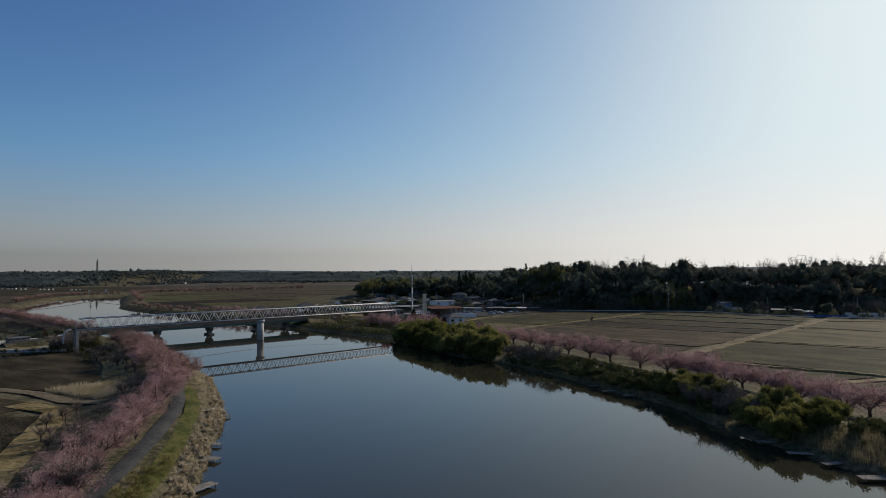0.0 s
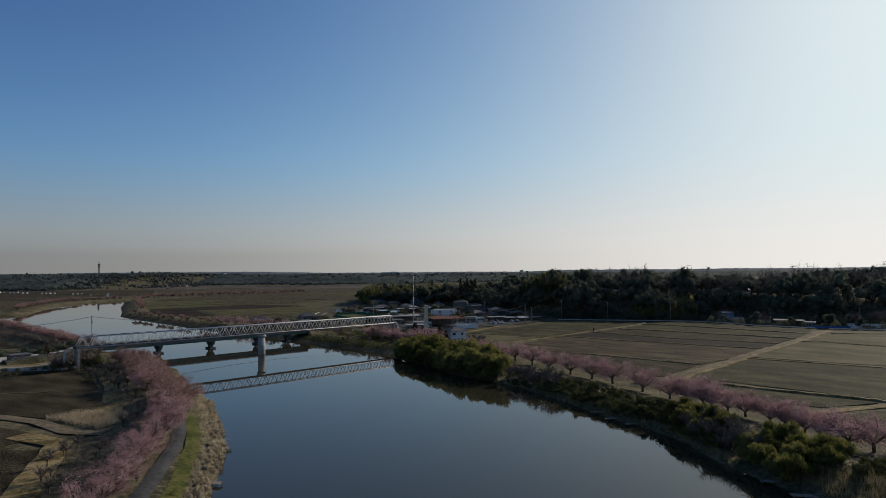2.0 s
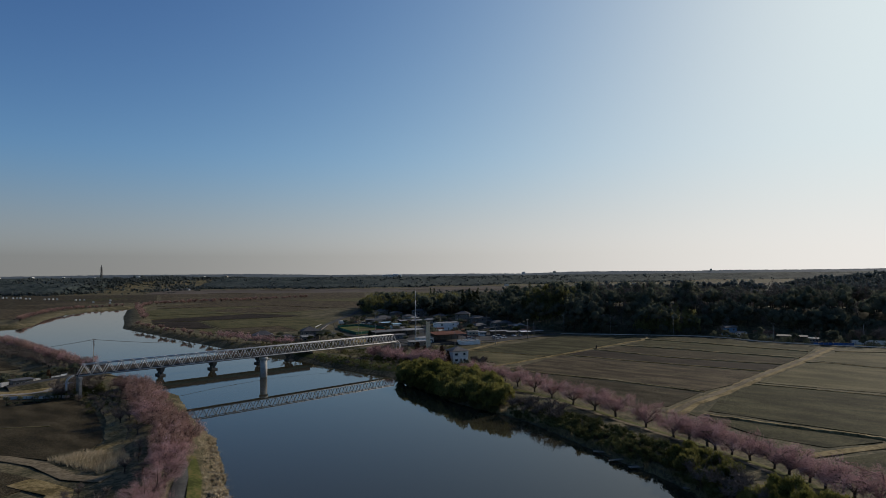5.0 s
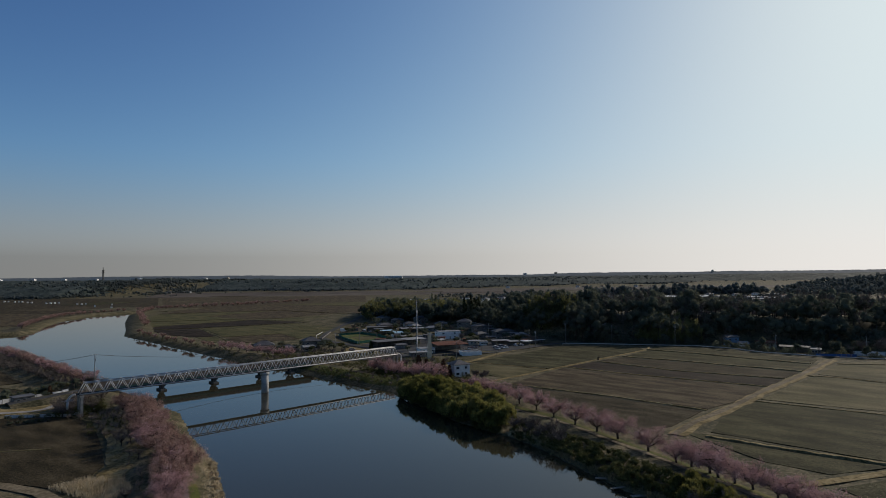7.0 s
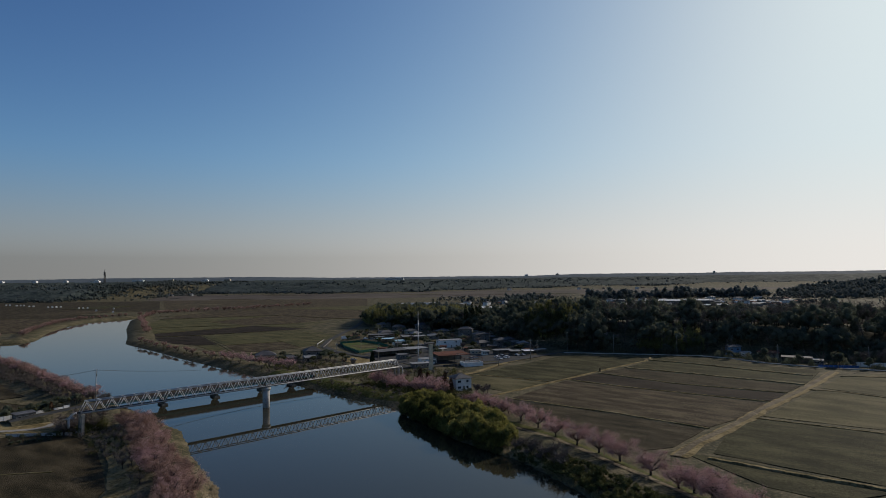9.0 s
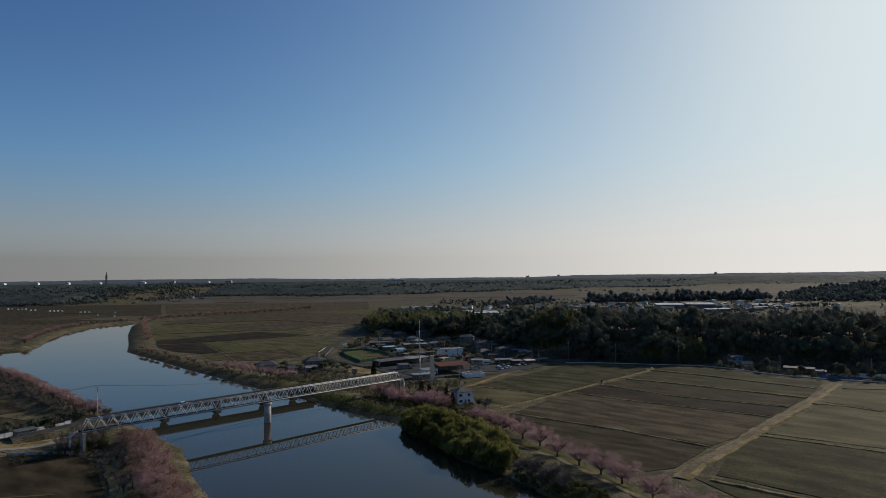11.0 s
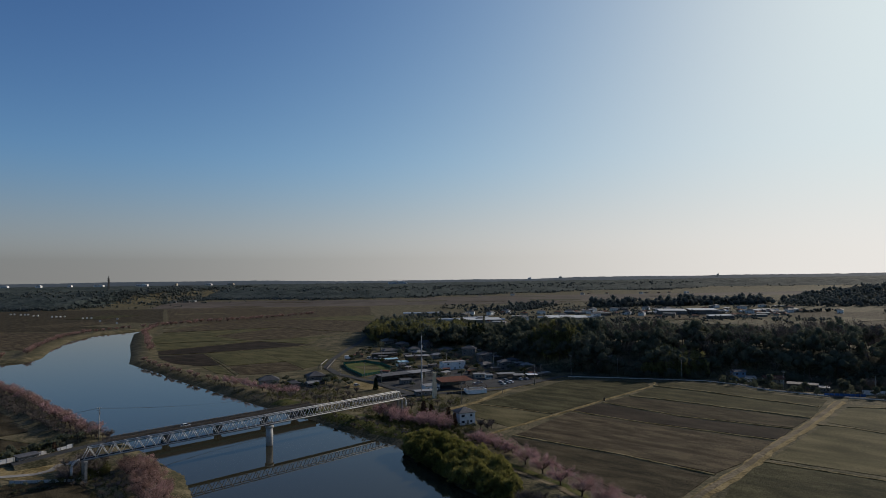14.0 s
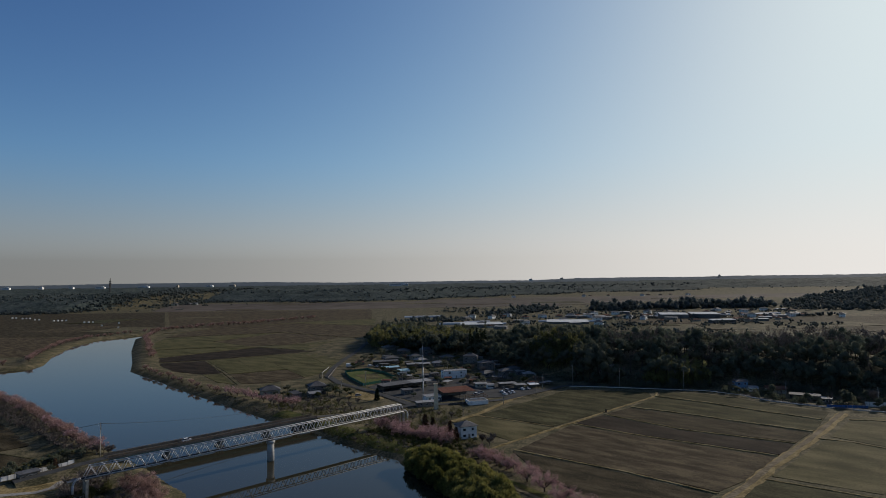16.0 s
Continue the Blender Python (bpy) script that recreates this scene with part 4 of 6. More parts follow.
def scatter(poly, spacing, templates, weights, smin=0.75, smax=1.25, sink=0.0):
    xs, ys = [p[0] for p in poly], [p[1] for p in poly]
    out = []
    w = np.cumsum(weights) / np.sum(weights)
    pts = []
    y = min(ys)
    while y < max(ys):
        x = min(xs) + rng.uniform(0, spacing)
        while x < max(xs):
            px, py = x + rng.normal() * spacing * 0.3, y + rng.normal() * spacing * 0.3
            if inside(poly, px, py):
                pts.append((px, py))
            x += spacing
        y += spacing * 0.87
    zs = land([p[0] for p in pts], [p[1] for p in pts]) if pts else []
    for (px, py), z in zip(pts, zs):
        k = int(np.searchsorted(w, rng.uniform()))
        s = rng.uniform(smin, smax)
        out.append((templates[min(k, len(templates) - 1)], px, py, z - sink, rng.uniform(0, 6.283), s, s * rng.uniform(0.85, 1.2)))
    return out


# bamboo thickets and bushes on the inner bank
BANK_T = [plume(i, h, 230, 0.36, 1.2) for i, h in enumerate((5.6, 6.6, 7.4, 6.0, 7.0))] + [shrub(10 + i, 2.4, 3.0) for i in range(3)] + [tuft(30 + i, 1.7, 18, 0.7) for i in range(3)] + \
         [plume(50 + i, h, 260, 0.25, 1.0) for i, h in enumerate((3.6, 4.4, 5.0))] + [bare(60 + i, 4.5, 4.5, 10, 22) for i in range(2)] + [tuft(80, 0.7, 30, 1.6, 1.1)]
def thicket(seed, h=5.0, w=5.0, lumps=9, leaves=150, size=0.2, long=3.8, up=1.5):
    """A dense rounded bush: feathery upright leaves over inner balls added to block light."""
    r = np.random.default_rng(seed)
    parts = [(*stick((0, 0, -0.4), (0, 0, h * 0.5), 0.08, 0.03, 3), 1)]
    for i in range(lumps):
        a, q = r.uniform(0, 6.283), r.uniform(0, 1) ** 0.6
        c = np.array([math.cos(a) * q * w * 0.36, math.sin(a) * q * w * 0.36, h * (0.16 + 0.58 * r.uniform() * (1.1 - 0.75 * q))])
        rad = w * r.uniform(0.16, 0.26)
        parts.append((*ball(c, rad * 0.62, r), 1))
        d = r.normal(size=(leaves, 3))
        d /= np.linalg.norm(d, axis=1)[:, None]
        d[:, 2] = np.abs(d[:, 2]) * 1.25 - 0.35
        parts.append((*tris_at(c + d * rad * r.uniform(0.7, 1.25, (leaves, 1)), size, r, long=long, up=up), 0))
    return merge(*parts)


BUSH_T = [thicket(200 + i, h, w) for i, (h, w) in enumerate(((5.6, 4.6), (6.4, 4.8), (5.0, 4.4), (6.0, 5.2)))] + [thicket(210 + i, h, w, 7, 52, 0.25, 1.7, 0.6) for i, (h, w) in enumerate(((2.6, 3.4), (3.2, 3.8), (2.2, 3.0)))] + \
         [thicket(220 + i, 0.75, 1.5, 4, 34, 0.3, 2.4, 0.1) for i in range(3)]
grove_in = [(-20.5, 258), (-19, 252), (-8.6, 234.6), (2.8, 211.8), (15, 196), (21.5, 199), (17, 218), (8, 237), (-1.5, 254), (-9, 262)]
# the groves' inner balls take darker SHRUB, painting in the shade between leaves
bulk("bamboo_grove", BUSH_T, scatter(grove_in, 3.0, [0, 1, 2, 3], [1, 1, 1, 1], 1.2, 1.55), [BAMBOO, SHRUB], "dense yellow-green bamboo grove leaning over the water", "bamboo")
bulk("bank_bushes", BUSH_T, scatter([(-21, 258.5), (-19.5, 251.5), (-9.2, 234.4), (2.2, 211.4), (14.6, 195.4), (16.6, 197), (4.6, 213.4), (-6.6, 236.4), (-17, 253), (-18, 259)], 2.0, [4, 5, 6], [1, 1, 1], 0.7, 1.1), [SHRUB, SHRUB], "dark leafy skirt of bushes under the bamboo at the waterline", "bushes")
grove2 = [(51, 113), (52.5, 103), (56, 97), (60.5, 98.5), (66, 102.5), (67, 108), (59, 113.5)]
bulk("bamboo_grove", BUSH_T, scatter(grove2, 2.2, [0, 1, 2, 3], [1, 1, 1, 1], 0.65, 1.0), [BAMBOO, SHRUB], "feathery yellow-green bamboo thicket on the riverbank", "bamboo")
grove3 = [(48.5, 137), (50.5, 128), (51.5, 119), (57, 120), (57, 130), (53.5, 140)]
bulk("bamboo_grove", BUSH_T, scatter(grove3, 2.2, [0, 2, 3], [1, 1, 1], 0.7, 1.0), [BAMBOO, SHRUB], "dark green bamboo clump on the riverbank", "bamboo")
belt = [(17, 194), (24, 184.5), (32, 166.5), (39.5, 149), (47.3, 133), (51, 116), (57, 117), (54.5, 134), (47.5, 153), (40.5, 169.5), (31.5, 188), (25, 196)]
bulk("bank_bushes", BUSH_T, scatter(belt, 2.2, [4, 5, 6], [1, 1, 1], 0.65, 1.05), [SHRUB, SHRUB], "olive-brown bushes along the waterline", "bushes")
bulk("bank_bushes", BANK_T, scatter([(17.6, 196.3), (24.8, 183.9), (31, 173.5), (34.1, 179.7), (24.8, 196.2)], 2.6, [14, 15], [1, 1], 0.6, 1.0), [TWIG, BARK], "bare grey bushes on the riverbank", "bushes")
bulk("bank_bushes", BANK_T, scatter([(47.5, 131.2), (51.6, 107.4), (56.8, 111.6), (55.8, 128.1)], 2.8, [14, 15], [1, 1], 0.7, 1.0), [TWIG, BARK], "bare grey bushes on the riverbank", "bushes")
bulk("bank_bushes", BUSH_T, scatter([(61, 91), (66, 66), (76, 64), (74, 97), (68, 98)], 2.6, [4, 5, 6], [1, 1, 1], 0.4, 0.75), [SHRUB, SHRUB], "dark bushes on the riverbank", "bushes")
bulk("reed_bed", BANK_T, scatter([(16.5, 195.2), (23.8, 184.4), (27.9, 177.7), (30, 181.8), (20.7, 196.2)], 0.9, [8, 9, 10], [1, 1, 1], 0.8, 1.2), [REED, REED], "pale dry reeds in front of the bamboo", "reeds")
bulk("reed_bed", BANK_T, scatter([(-24.3, 46.5), (-31.6, 78.5), (-37.2, 99.2), (-43.8, 124), (-51.2, 141.9), (-62.6, 166.7), (-72.6, 182.2), (-75.4, 179.7), (-66.1, 164.2), (-55.3, 139.5), (-47.5, 121.9), (-40.8, 98.1), (-35.1, 77.5), (-27.9, 46.5)], 1.0,
                             [8, 9, 10, 16], [0.7, 0.7, 0.7, 2.2], 0.3, 0.75), [REED, REED], "trampled dry reeds and straw at the waterline", "reeds")
bulk("bank_bushes", BUSH_T, scatter([(-46, 306), (-20, 279), (2, 268), (14, 262), (20, 250), (26, 252), (12, 276), (0, 286), (-8, 300), (-30, 324)], 3.6, [4, 5, 6], [1, 1, 1], 0.5, 1.05), [SHRUB, SHRUB], "dark green garden bushes and weeds on the inner bank", "bushes")
bulk("bank_bushes", BUSH_T, scatter([(63, 97), (71, 103), (78, 92), (72, 80), (64, 86)], 2.2, [4, 5, 6], [1, 1, 1], 0.5, 1.0), [SHRUB, SHRUB], "dull green bushes behind the reeds", "bushes")
bulk("reed_bed", BANK_T, scatter([(15, 196.5), (24, 184), (31.6, 165.3), (39, 147.7), (47.2, 130.2), (50.3, 108.5), (52, 109), (49.2, 131), (41, 148.6), (33.4, 166), (25.6, 185), (17, 197)], 0.8, [8, 9, 10, 16], [1, 1, 1, 1], 0.45, 0.9), [DULLREED, DULLREED], "low dull reeds along the waterline", "reeds")
bulk("reed_bed", BANK_T, scatter([(54, 104), (58.5, 88), (62, 78), (70, 60), (74, 62), (68, 88), (64, 98), (58, 103)], 0.8, [8, 9, 10], [1, 1, 1], 0.6, 1.1), [DULLREED, DULLREED], "tall dull brown reeds along the waterline", "reeds")
bulk("straw_heaps", BUSH_T, scatter([(-24.6, 46.5), (-31.8, 78.5), (-37.4, 99.2), (-44, 124), (-51.4, 141.9), (-62.8, 166.7), (-64.4, 166), (-53, 140.8), (-46.2, 122.6), (-39.8, 98), (-34.4, 77.5), (-27, 46)], 1.5, [7, 8, 9], [1, 1, 1], 0.5, 1.15), [REED, REED], "pale matted heaps of dead reeds along the waterline", "reeds")
bulk("bank_bushes", BANK_T, scatter([(-27.9, 41.3), (-34.1, 64), (-37.2, 84.7), (-41.3, 95), (-38.7, 74.4), (-34.1, 51.6)], 0.9, [8, 9, 5, 6], [2, 2, 1, 1], 0.3, 0.6), [WEED, TWIG], "yellowish green weeds on the bank", "weeds")
bulk("bank_bushes", BANK_T, scatter([(-63, 132.2), (-72.3, 149.8), (-85.7, 171.5), (-99, 190.7), (-104.1, 189.7), (-91.9, 170.4), (-78.5, 147.7), (-68.2, 128.1)], 3.6, [14, 15, 8, 9], [1.4, 1.4, 2, 2], 0.5, 0.9), [TWIG, BARK], "bare scrub behind the cherry trees", "bushes")
bulk("bank_bushes", BANK_T, scatter([(-103, 195.8), (-115.1, 217.9), (-127.2, 231.8), (-134.4, 227.7), (-121.4, 205.7), (-111.3, 191.6)], 2.6, [5, 6, 7], [1, 1, 1], 0.3, 0.65), [SHRUB, TWIG], "dark green bushes by the bridge", "bushes")
bulk("bank_bushes", BANK_T, scatter([(-53.7, 99.2), (-62, 115.7), (-68.2, 126), (-76.4, 121.9), (-70.2, 107.4), (-62, 93)], 2.4, [8, 9, 14, 15], [2, 2, 1, 1], 0.4, 0.7), [TWIG, BARK], "low weeds and scrub behind the cherry trees", "bushes")
bulk("reed_bed", BANK_T, scatter([(-74.4, 134.3), (-93, 144.6), (-86.8, 150.8), (-78.5, 148.8), (-71.3, 140.5)], 0.9, [8, 9, 10], [1, 1, 1], 0.7, 1.1), [REED, REED], "tan dry reeds beside the farm lane", "reeds")
bulk("bank_bushes", BANK_T, scatter([(-20.5, 270.6), (-38.9, 282.5), (-55.2, 298.3), (-71.3, 318), (-63.2, 322), (-47, 304.3), (-30.7, 290.5), (-14.3, 276.6)], 2.0, [5, 6, 14], [1, 1, 0.6], 0.25, 0.6), [SHRUB, BARK], "low weeds on the bank", "bushes")
bulk("bank_bushes", BANK_T, scatter([(-73.3, 321.9), (-102.5, 347.7), (-142.7, 389.9), (-233.2, 486.4), (-283.4, 538.7), (-277.4, 542.7), (-227.1, 492.4), (-136.7, 396), (-100, 359), (-67.2, 325.9)], 4.2, [5, 6, 14, 8], [0.6, 0.6, 1, 2], 0.3, 0.6), [SHRUB, BARK], "scrub along the far waterline", "bushes")
bulk("bank_bushes", BANK_T, scatter([(-153, 275.5), (-190.9, 309.5), (-241.2, 355.8), (-301.5, 406), (-313.6, 398), (-251.2, 341.7), (-204, 301.9), (-165.3, 267.3)], 3.2, [5, 14, 15], [0.7, 1, 1], 0.4, 0.8), [TWIG, BARK], "bare brown scrub on the bank past the bridge", "bushes")

bulk("bank_bushes", BANK_T, scatter([(-63.2, 336.6), (-30.6, 302.4), (0, 274.6), (14.3, 288.5), (-4.1, 306.4), (-4.1, 332), (10.2, 355), (-8.2, 363.1), (-46.9, 357), (-63.2, 371.3), (-79.6, 399.8), (-118.6, 373.9), (-102, 357)], 3.7, [5, 6, 14, 8], [1.4, 1.4, 0.6, 0.6], 0.4, 1.1), [SHRUB, BARK], "dark scrub and weeds between the bank and the village", "bushes")
bulk("bank_bushes", BANK_T, scatter([(-127.3, 219.7), (-137.6, 215.6), (-145.5, 231.6), (-139.3, 239.7), (-127.2, 229.8)], 2.0, [5, 6, 7, 14], [1, 1, 1, 0.6], 0.8, 1.5), [SHRUB, BARK], "dark bushes round the end of the pipe bridge", "bushes")

bulk("bank_bushes", BANK_T, scatter([(-134, 236), (-112, 216), (-96, 196), (-84, 178), (-92, 174), (-108, 192), (-122, 206), (-136, 218)], 2.8, [14, 15, 8, 9], [1, 1, 2.4, 2.4], 0.3, 0.65), [TWIG, BARK], "bare scrub and dead grass behind the cherry trees", "bushes")
bulk("hedge", BUSH_T, scatter([(-184, 246), (-173, 276), (-169, 274), (-178, 246)], 2.6, [4, 5], [1, 1], 0.9, 1.25), [LEAF, SHRUB], "dark clipped trees behind the white wall", "hedge")
bulk("hedge", BUSH_T, scatter([(-148, 209), (-137, 213.5), (-136.5, 211.5), (-147, 206.5)], 1.6, [4, 6], [1, 1], 0.5, 0.7), [LEAF, SHRUB], "clipped dark green hedge by the bridge end", "hedge")

# woods on the low hill behind the village
WOOD_T = [broadleaf(i, h, w, 9, 60, 0.66, 0, 0.66) for i, (h, w) in enumerate(((13, 12), (15, 14), (10.5, 10), (16, 13)))] + [conifer(20 + i, h) for i, h in enumerate((17, 20, 15))] + \
         [bare(30 + i, h, 9.5, 8, 22, 0.065) for i, h in enumerate((12, 14))] + [plume(40 + i, h, 70, 1.0, 2.0) for i, h in enumerate((11, 13))] + [shrub(45 + i, 4.6, 5.6, 230, 0.75) for i in range(2)]
hill_wood = [(-79.6, 652.8), (-46.9, 634.4), (-12.2, 586.5), (14.3, 568.1), (31.6, 522.2), (53, 499.8), (67.3, 477.4), (85.7, 459), (116.3, 438.6), (126.5, 530.4), (61.2, 652.8), (34.7, 703.8), (-2, 785.4), (-78.5, 867), (-102, 816), (-102, 714)]
bulk("hill_wood", WOOD_T, scatter(hill_wood, 8.8, list(range(9)), [4, 4, 3, 3, 0.3, 0.2, 0.3, 1.2, 1.0], 0.75, 1.5), [LEAF, BARK], "dark evergreen wood with bare trees on a low hill", "woods")
bluff = [(85.7, 458), (116.3, 437.6), (149.9, 423.3), (180.5, 427.4), (214.2, 419.2), (262.1, 388.6), (346.8, 360.1), (479.4, 332.5), (489.6, 428.4), (346.8, 448.8), (262.1, 479.4), (214.2, 510), (173.4, 510), (126.5, 530.4)]
bulk("hill_wood", WOOD_T, scatter(bluff, 8.6, list(range(9)), [3.4, 3.4, 3, 2.6, 0, 0, 0.2, 1.6, 1.6], 0.7, 1.45), [LEAF, BARK], "mixed wood of evergreen and bare brown trees on a bluff", "woods")
bulk("bare_trees", WOOD_T, scatter([(183.6, 510), (262.1, 479.4), (346.8, 448.8), (489.6, 428.4), (510, 530.4), (336.6, 571.2), (204, 601.8)], 11, [7, 8, 0], [1, 1, 0.3], 0.9, 1.3), [TWIG, BARK], "bare brown trees behind the bluff", "woods")
bulk("wood_edge", WOOD_T, scatter([(85.7, 451.9), (116.3, 431.5), (149.9, 417.2), (179.5, 422.3), (179.5, 432.5), (149.9, 428.4), (116.3, 442.7), (85.7, 461)], 4.8, [11, 12, 2], [1, 1, 0.25], 0.6, 1.2), [LEAF, BARK], "dark bushes at the foot of the wood", "bushes")
bulk("wood_edge", WOOD_T, scatter([(208.1, 410), (232.6, 391.7), (262.1, 375.4), (346.8, 347.8), (469.2, 324.4), (469.2, 336.6), (346.8, 361.1), (262.1, 389.6), (214.2, 420.2)], 4.8, [11, 12, 2], [1, 1, 0.25], 0.6, 1.2), [LEAF, BARK], "dark bushes at the foot of the wood", "bushes")
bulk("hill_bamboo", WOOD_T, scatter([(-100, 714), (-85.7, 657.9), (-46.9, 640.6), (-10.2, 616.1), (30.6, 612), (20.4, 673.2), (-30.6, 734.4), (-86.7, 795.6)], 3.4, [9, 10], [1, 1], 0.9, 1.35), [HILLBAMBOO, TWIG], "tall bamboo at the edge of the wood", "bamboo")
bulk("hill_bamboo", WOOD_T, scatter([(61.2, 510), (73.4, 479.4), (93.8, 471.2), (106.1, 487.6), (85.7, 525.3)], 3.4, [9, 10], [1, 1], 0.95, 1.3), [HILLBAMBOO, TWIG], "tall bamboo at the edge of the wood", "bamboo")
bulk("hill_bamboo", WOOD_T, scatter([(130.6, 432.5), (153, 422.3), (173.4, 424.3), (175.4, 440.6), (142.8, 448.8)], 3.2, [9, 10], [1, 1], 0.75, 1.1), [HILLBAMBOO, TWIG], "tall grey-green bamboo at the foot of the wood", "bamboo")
bulk("cedar_stand", WOOD_T, scatter([(8.2, 571.2), (24.5, 555.9), (30.6, 571.2), (14.3, 587.5)], 6.5, [4, 5], [1, 1], 0.95, 1.3), [CONIFER, BARK], "tall dark cedars above the village", "woods")
HOMES = [(188.7, 414.1), (202, 397.8), (193.8, 408), (211.1, 377.4), (218.3, 369.2), (205, 383.5), (217.3, 375.4), (212.2, 391.7), (233.6, 359), (244.8, 356), (255, 351.9)]
verge = [p for p in scatter([(167.3, 406), (184.6, 385.6), (199.9, 368.2), (217.3, 357), (240.7, 342.7), (336.6, 299.9), (336.6, 353.9), (262.1, 381.5), (229.5, 395.8), (212.2, 408), (181.6, 410)], 4.6, [11, 12, 2, 7], [1, 1, 0.3, 0.3], 0.35, 0.9)
         if all(math.hypot(p[1] - a, p[2] - b) > 7 for a, b in HOMES)]
bulk("wood_edge", WOOD_T, verge, [LEAF, BARK], "dark garden bushes round the houses below the wood", "bushes")
bulk("bare_trees", WOOD_T, scatter([(200, 540), (330, 530), (520, 540), (560, 700), (420, 790), (300, 740), (230, 640)], 13, [7, 8, 12, 0], [1, 1, 0.5, 0.2], 0.6, 1.0), [TWIG, BARK], "bare brown wood behind the bluff", "woods")
bulk("bare_trees", WOOD_T, scatter([(118, 470), (160, 450), (230, 440), (300, 415), (360, 400), (365, 425), (300, 445), (230, 470), (165, 485), (120, 500)], 9, [7, 8], [1, 1], 1.2, 1.6), [TWIG, BARK], "tall bare trees rising over the evergreen wood", "woods")

# far woods on the edge of the plateau, and the plain's tree clumps
LUMP_T = [broadleaf(70 + i, 15, 15, 5, 11, 1.6, 0, 0.8, 0.1) for i in range(4)]


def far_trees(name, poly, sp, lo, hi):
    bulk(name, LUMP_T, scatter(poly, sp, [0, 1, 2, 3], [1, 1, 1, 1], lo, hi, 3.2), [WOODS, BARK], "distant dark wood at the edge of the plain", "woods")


far_trees("far_wood", [(-1960, 1592), (-1542, 1562), (-1096, 1503), (-990, 1530), (-926, 1800), (-918, 1950), (-985, 1950), (-1030, 1670), (-1110, 1620), (-1542, 1665), (-1960, 1700)], 14.5, 0.75, 1.25)
far_trees("far_wood", [(-1180, 2750), (-925, 2175), (-684, 2103), (-452, 2025), (-195, 2082), (0, 2283), (477, 2645), (1028, 2885), (1028, 2960), (460, 2725), (-20, 2365), (-205, 2165), (-452, 2105), (-665, 2185), (-880, 2260), (-1130, 2765)], 17, 0.75, 1.3)
far_trees("far_wood", [(-2100, 1700), (-1542, 1665), (-1110, 1620), (-1030, 1670), (-950, 1900), (-960, 2150), (-1150, 2150), (-1200, 1960), (-1542, 2000), (-2100, 2060)], 25, 0.8, 1.3)
far_trees("far_wood", [(-1130, 2765), (-880, 2260), (-665, 2185), (-452, 2105), (-205, 2165), (-20, 2365), (460, 2725), (1028, 2960), (1300, 3090), (1250, 3330), (470, 3080), (-10, 2710), (-230, 2500), (-452, 2450), (-650, 2530), (-830, 2590), (-1090, 3060)], 31, 0.85, 1.4)
far_trees("far_wood", [(-1000, 1940), (-860, 1985), (-850, 2140), (-935, 2190), (-1150, 2700), (-1260, 2720), (-1080, 2200)], 22, 1.0, 1.7)
far_trees("far_wood", [(1028, 2885), (1336, 3025), (2600, 2900), (2600, 3000), (1336, 3125), (1028, 2985)], 26, 0.8, 1.4)
far_trees("tree_clump", [(20.6, 1274.7), (92.5, 1249), (154.2, 1274.7), (256, 1480.3), (164.5, 1511.2), (92.5, 1336.4)], 16, 0.8, 1.4)
far_trees("tree_clump", [(300.2, 1360), (386.5, 1338.5), (411.2, 1408.4), (318.7, 1428.9)], 14, 1.5, 2.3)
far_trees("tree_clump", [(411.2, 1382.7), (452.3, 1377.5), (462.6, 1428.9), (421.5, 1434.1)], 14, 1.5, 2.0)
far_trees("tree_clump", [(456.4, 1366.2), (564.4, 1372.4), (575.7, 1439.2), (472.9, 1439.2)], 15, 1.6, 2.4)
far_trees("tree_clump", [(567.5, 1377.5), (690.8, 1346.7), (709.3, 1408.4), (580.8, 1439.2)], 15, 1.5, 2.3)
far_trees("tree_clump", [(690, 1330), (725, 1236), (1000, 1182), (1270, 1160), (1270, 1620), (1000, 1620), (800, 1480)], 20, 1.0, 1.6)
far_trees("far_wood", [(-985, 1790), (-890, 1800), (-880, 2900), (-985, 2900)], 18, 0.8, 1.4)
far_trees("tree_clump", [(1603.7, 2446.6), (2158.8, 2364.4), (2158.8, 2487.8), (1603.7, 2518.6)], 26, 1.8, 2.6)
far_trees("tree_clump", [(-102.8, 1089.7), (0, 1069.1), (20.6, 1141.1), (-82.2, 1151.4)], 13, 0.6, 1.1)

r6 = np.random.default_rng(23)
HEDGES = []
for _ in range(80):
    hx, hy = r6.uniform(0, 1000), r6.uniform(800, 1560)
    n = int(r6.integers(3, 14))
    a = r6.uniform(-0.4, 0.4)
    for i in range(n):
        k = (i - n / 2) * 9
        HEDGES.append((int(r6.integers(0, 4)), hx + k * math.cos(a) + r6.normal() * 4, hy + k * math.sin(a) + r6.normal() * 5, 1.0, r6.uniform(0, 6), r6.uniform(0.35, 0.75), r6.uniform(0.35, 0.8)))
for _ in range(16):
    hx, hy = r6.uniform(-1100, -560), r6.uniform(1500, 2300)
    for i in range(int(r6.integers(3, 10))):
        HEDGES.append((int(r6.integers(0, 4)), hx + r6.normal() * 22, hy + r6.normal() * 12, 1.0, r6.uniform(0, 6), r6.uniform(0.35, 0.7), r6.uniform(0.35, 0.7)))
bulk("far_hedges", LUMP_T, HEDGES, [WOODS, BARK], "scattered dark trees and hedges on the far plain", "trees")


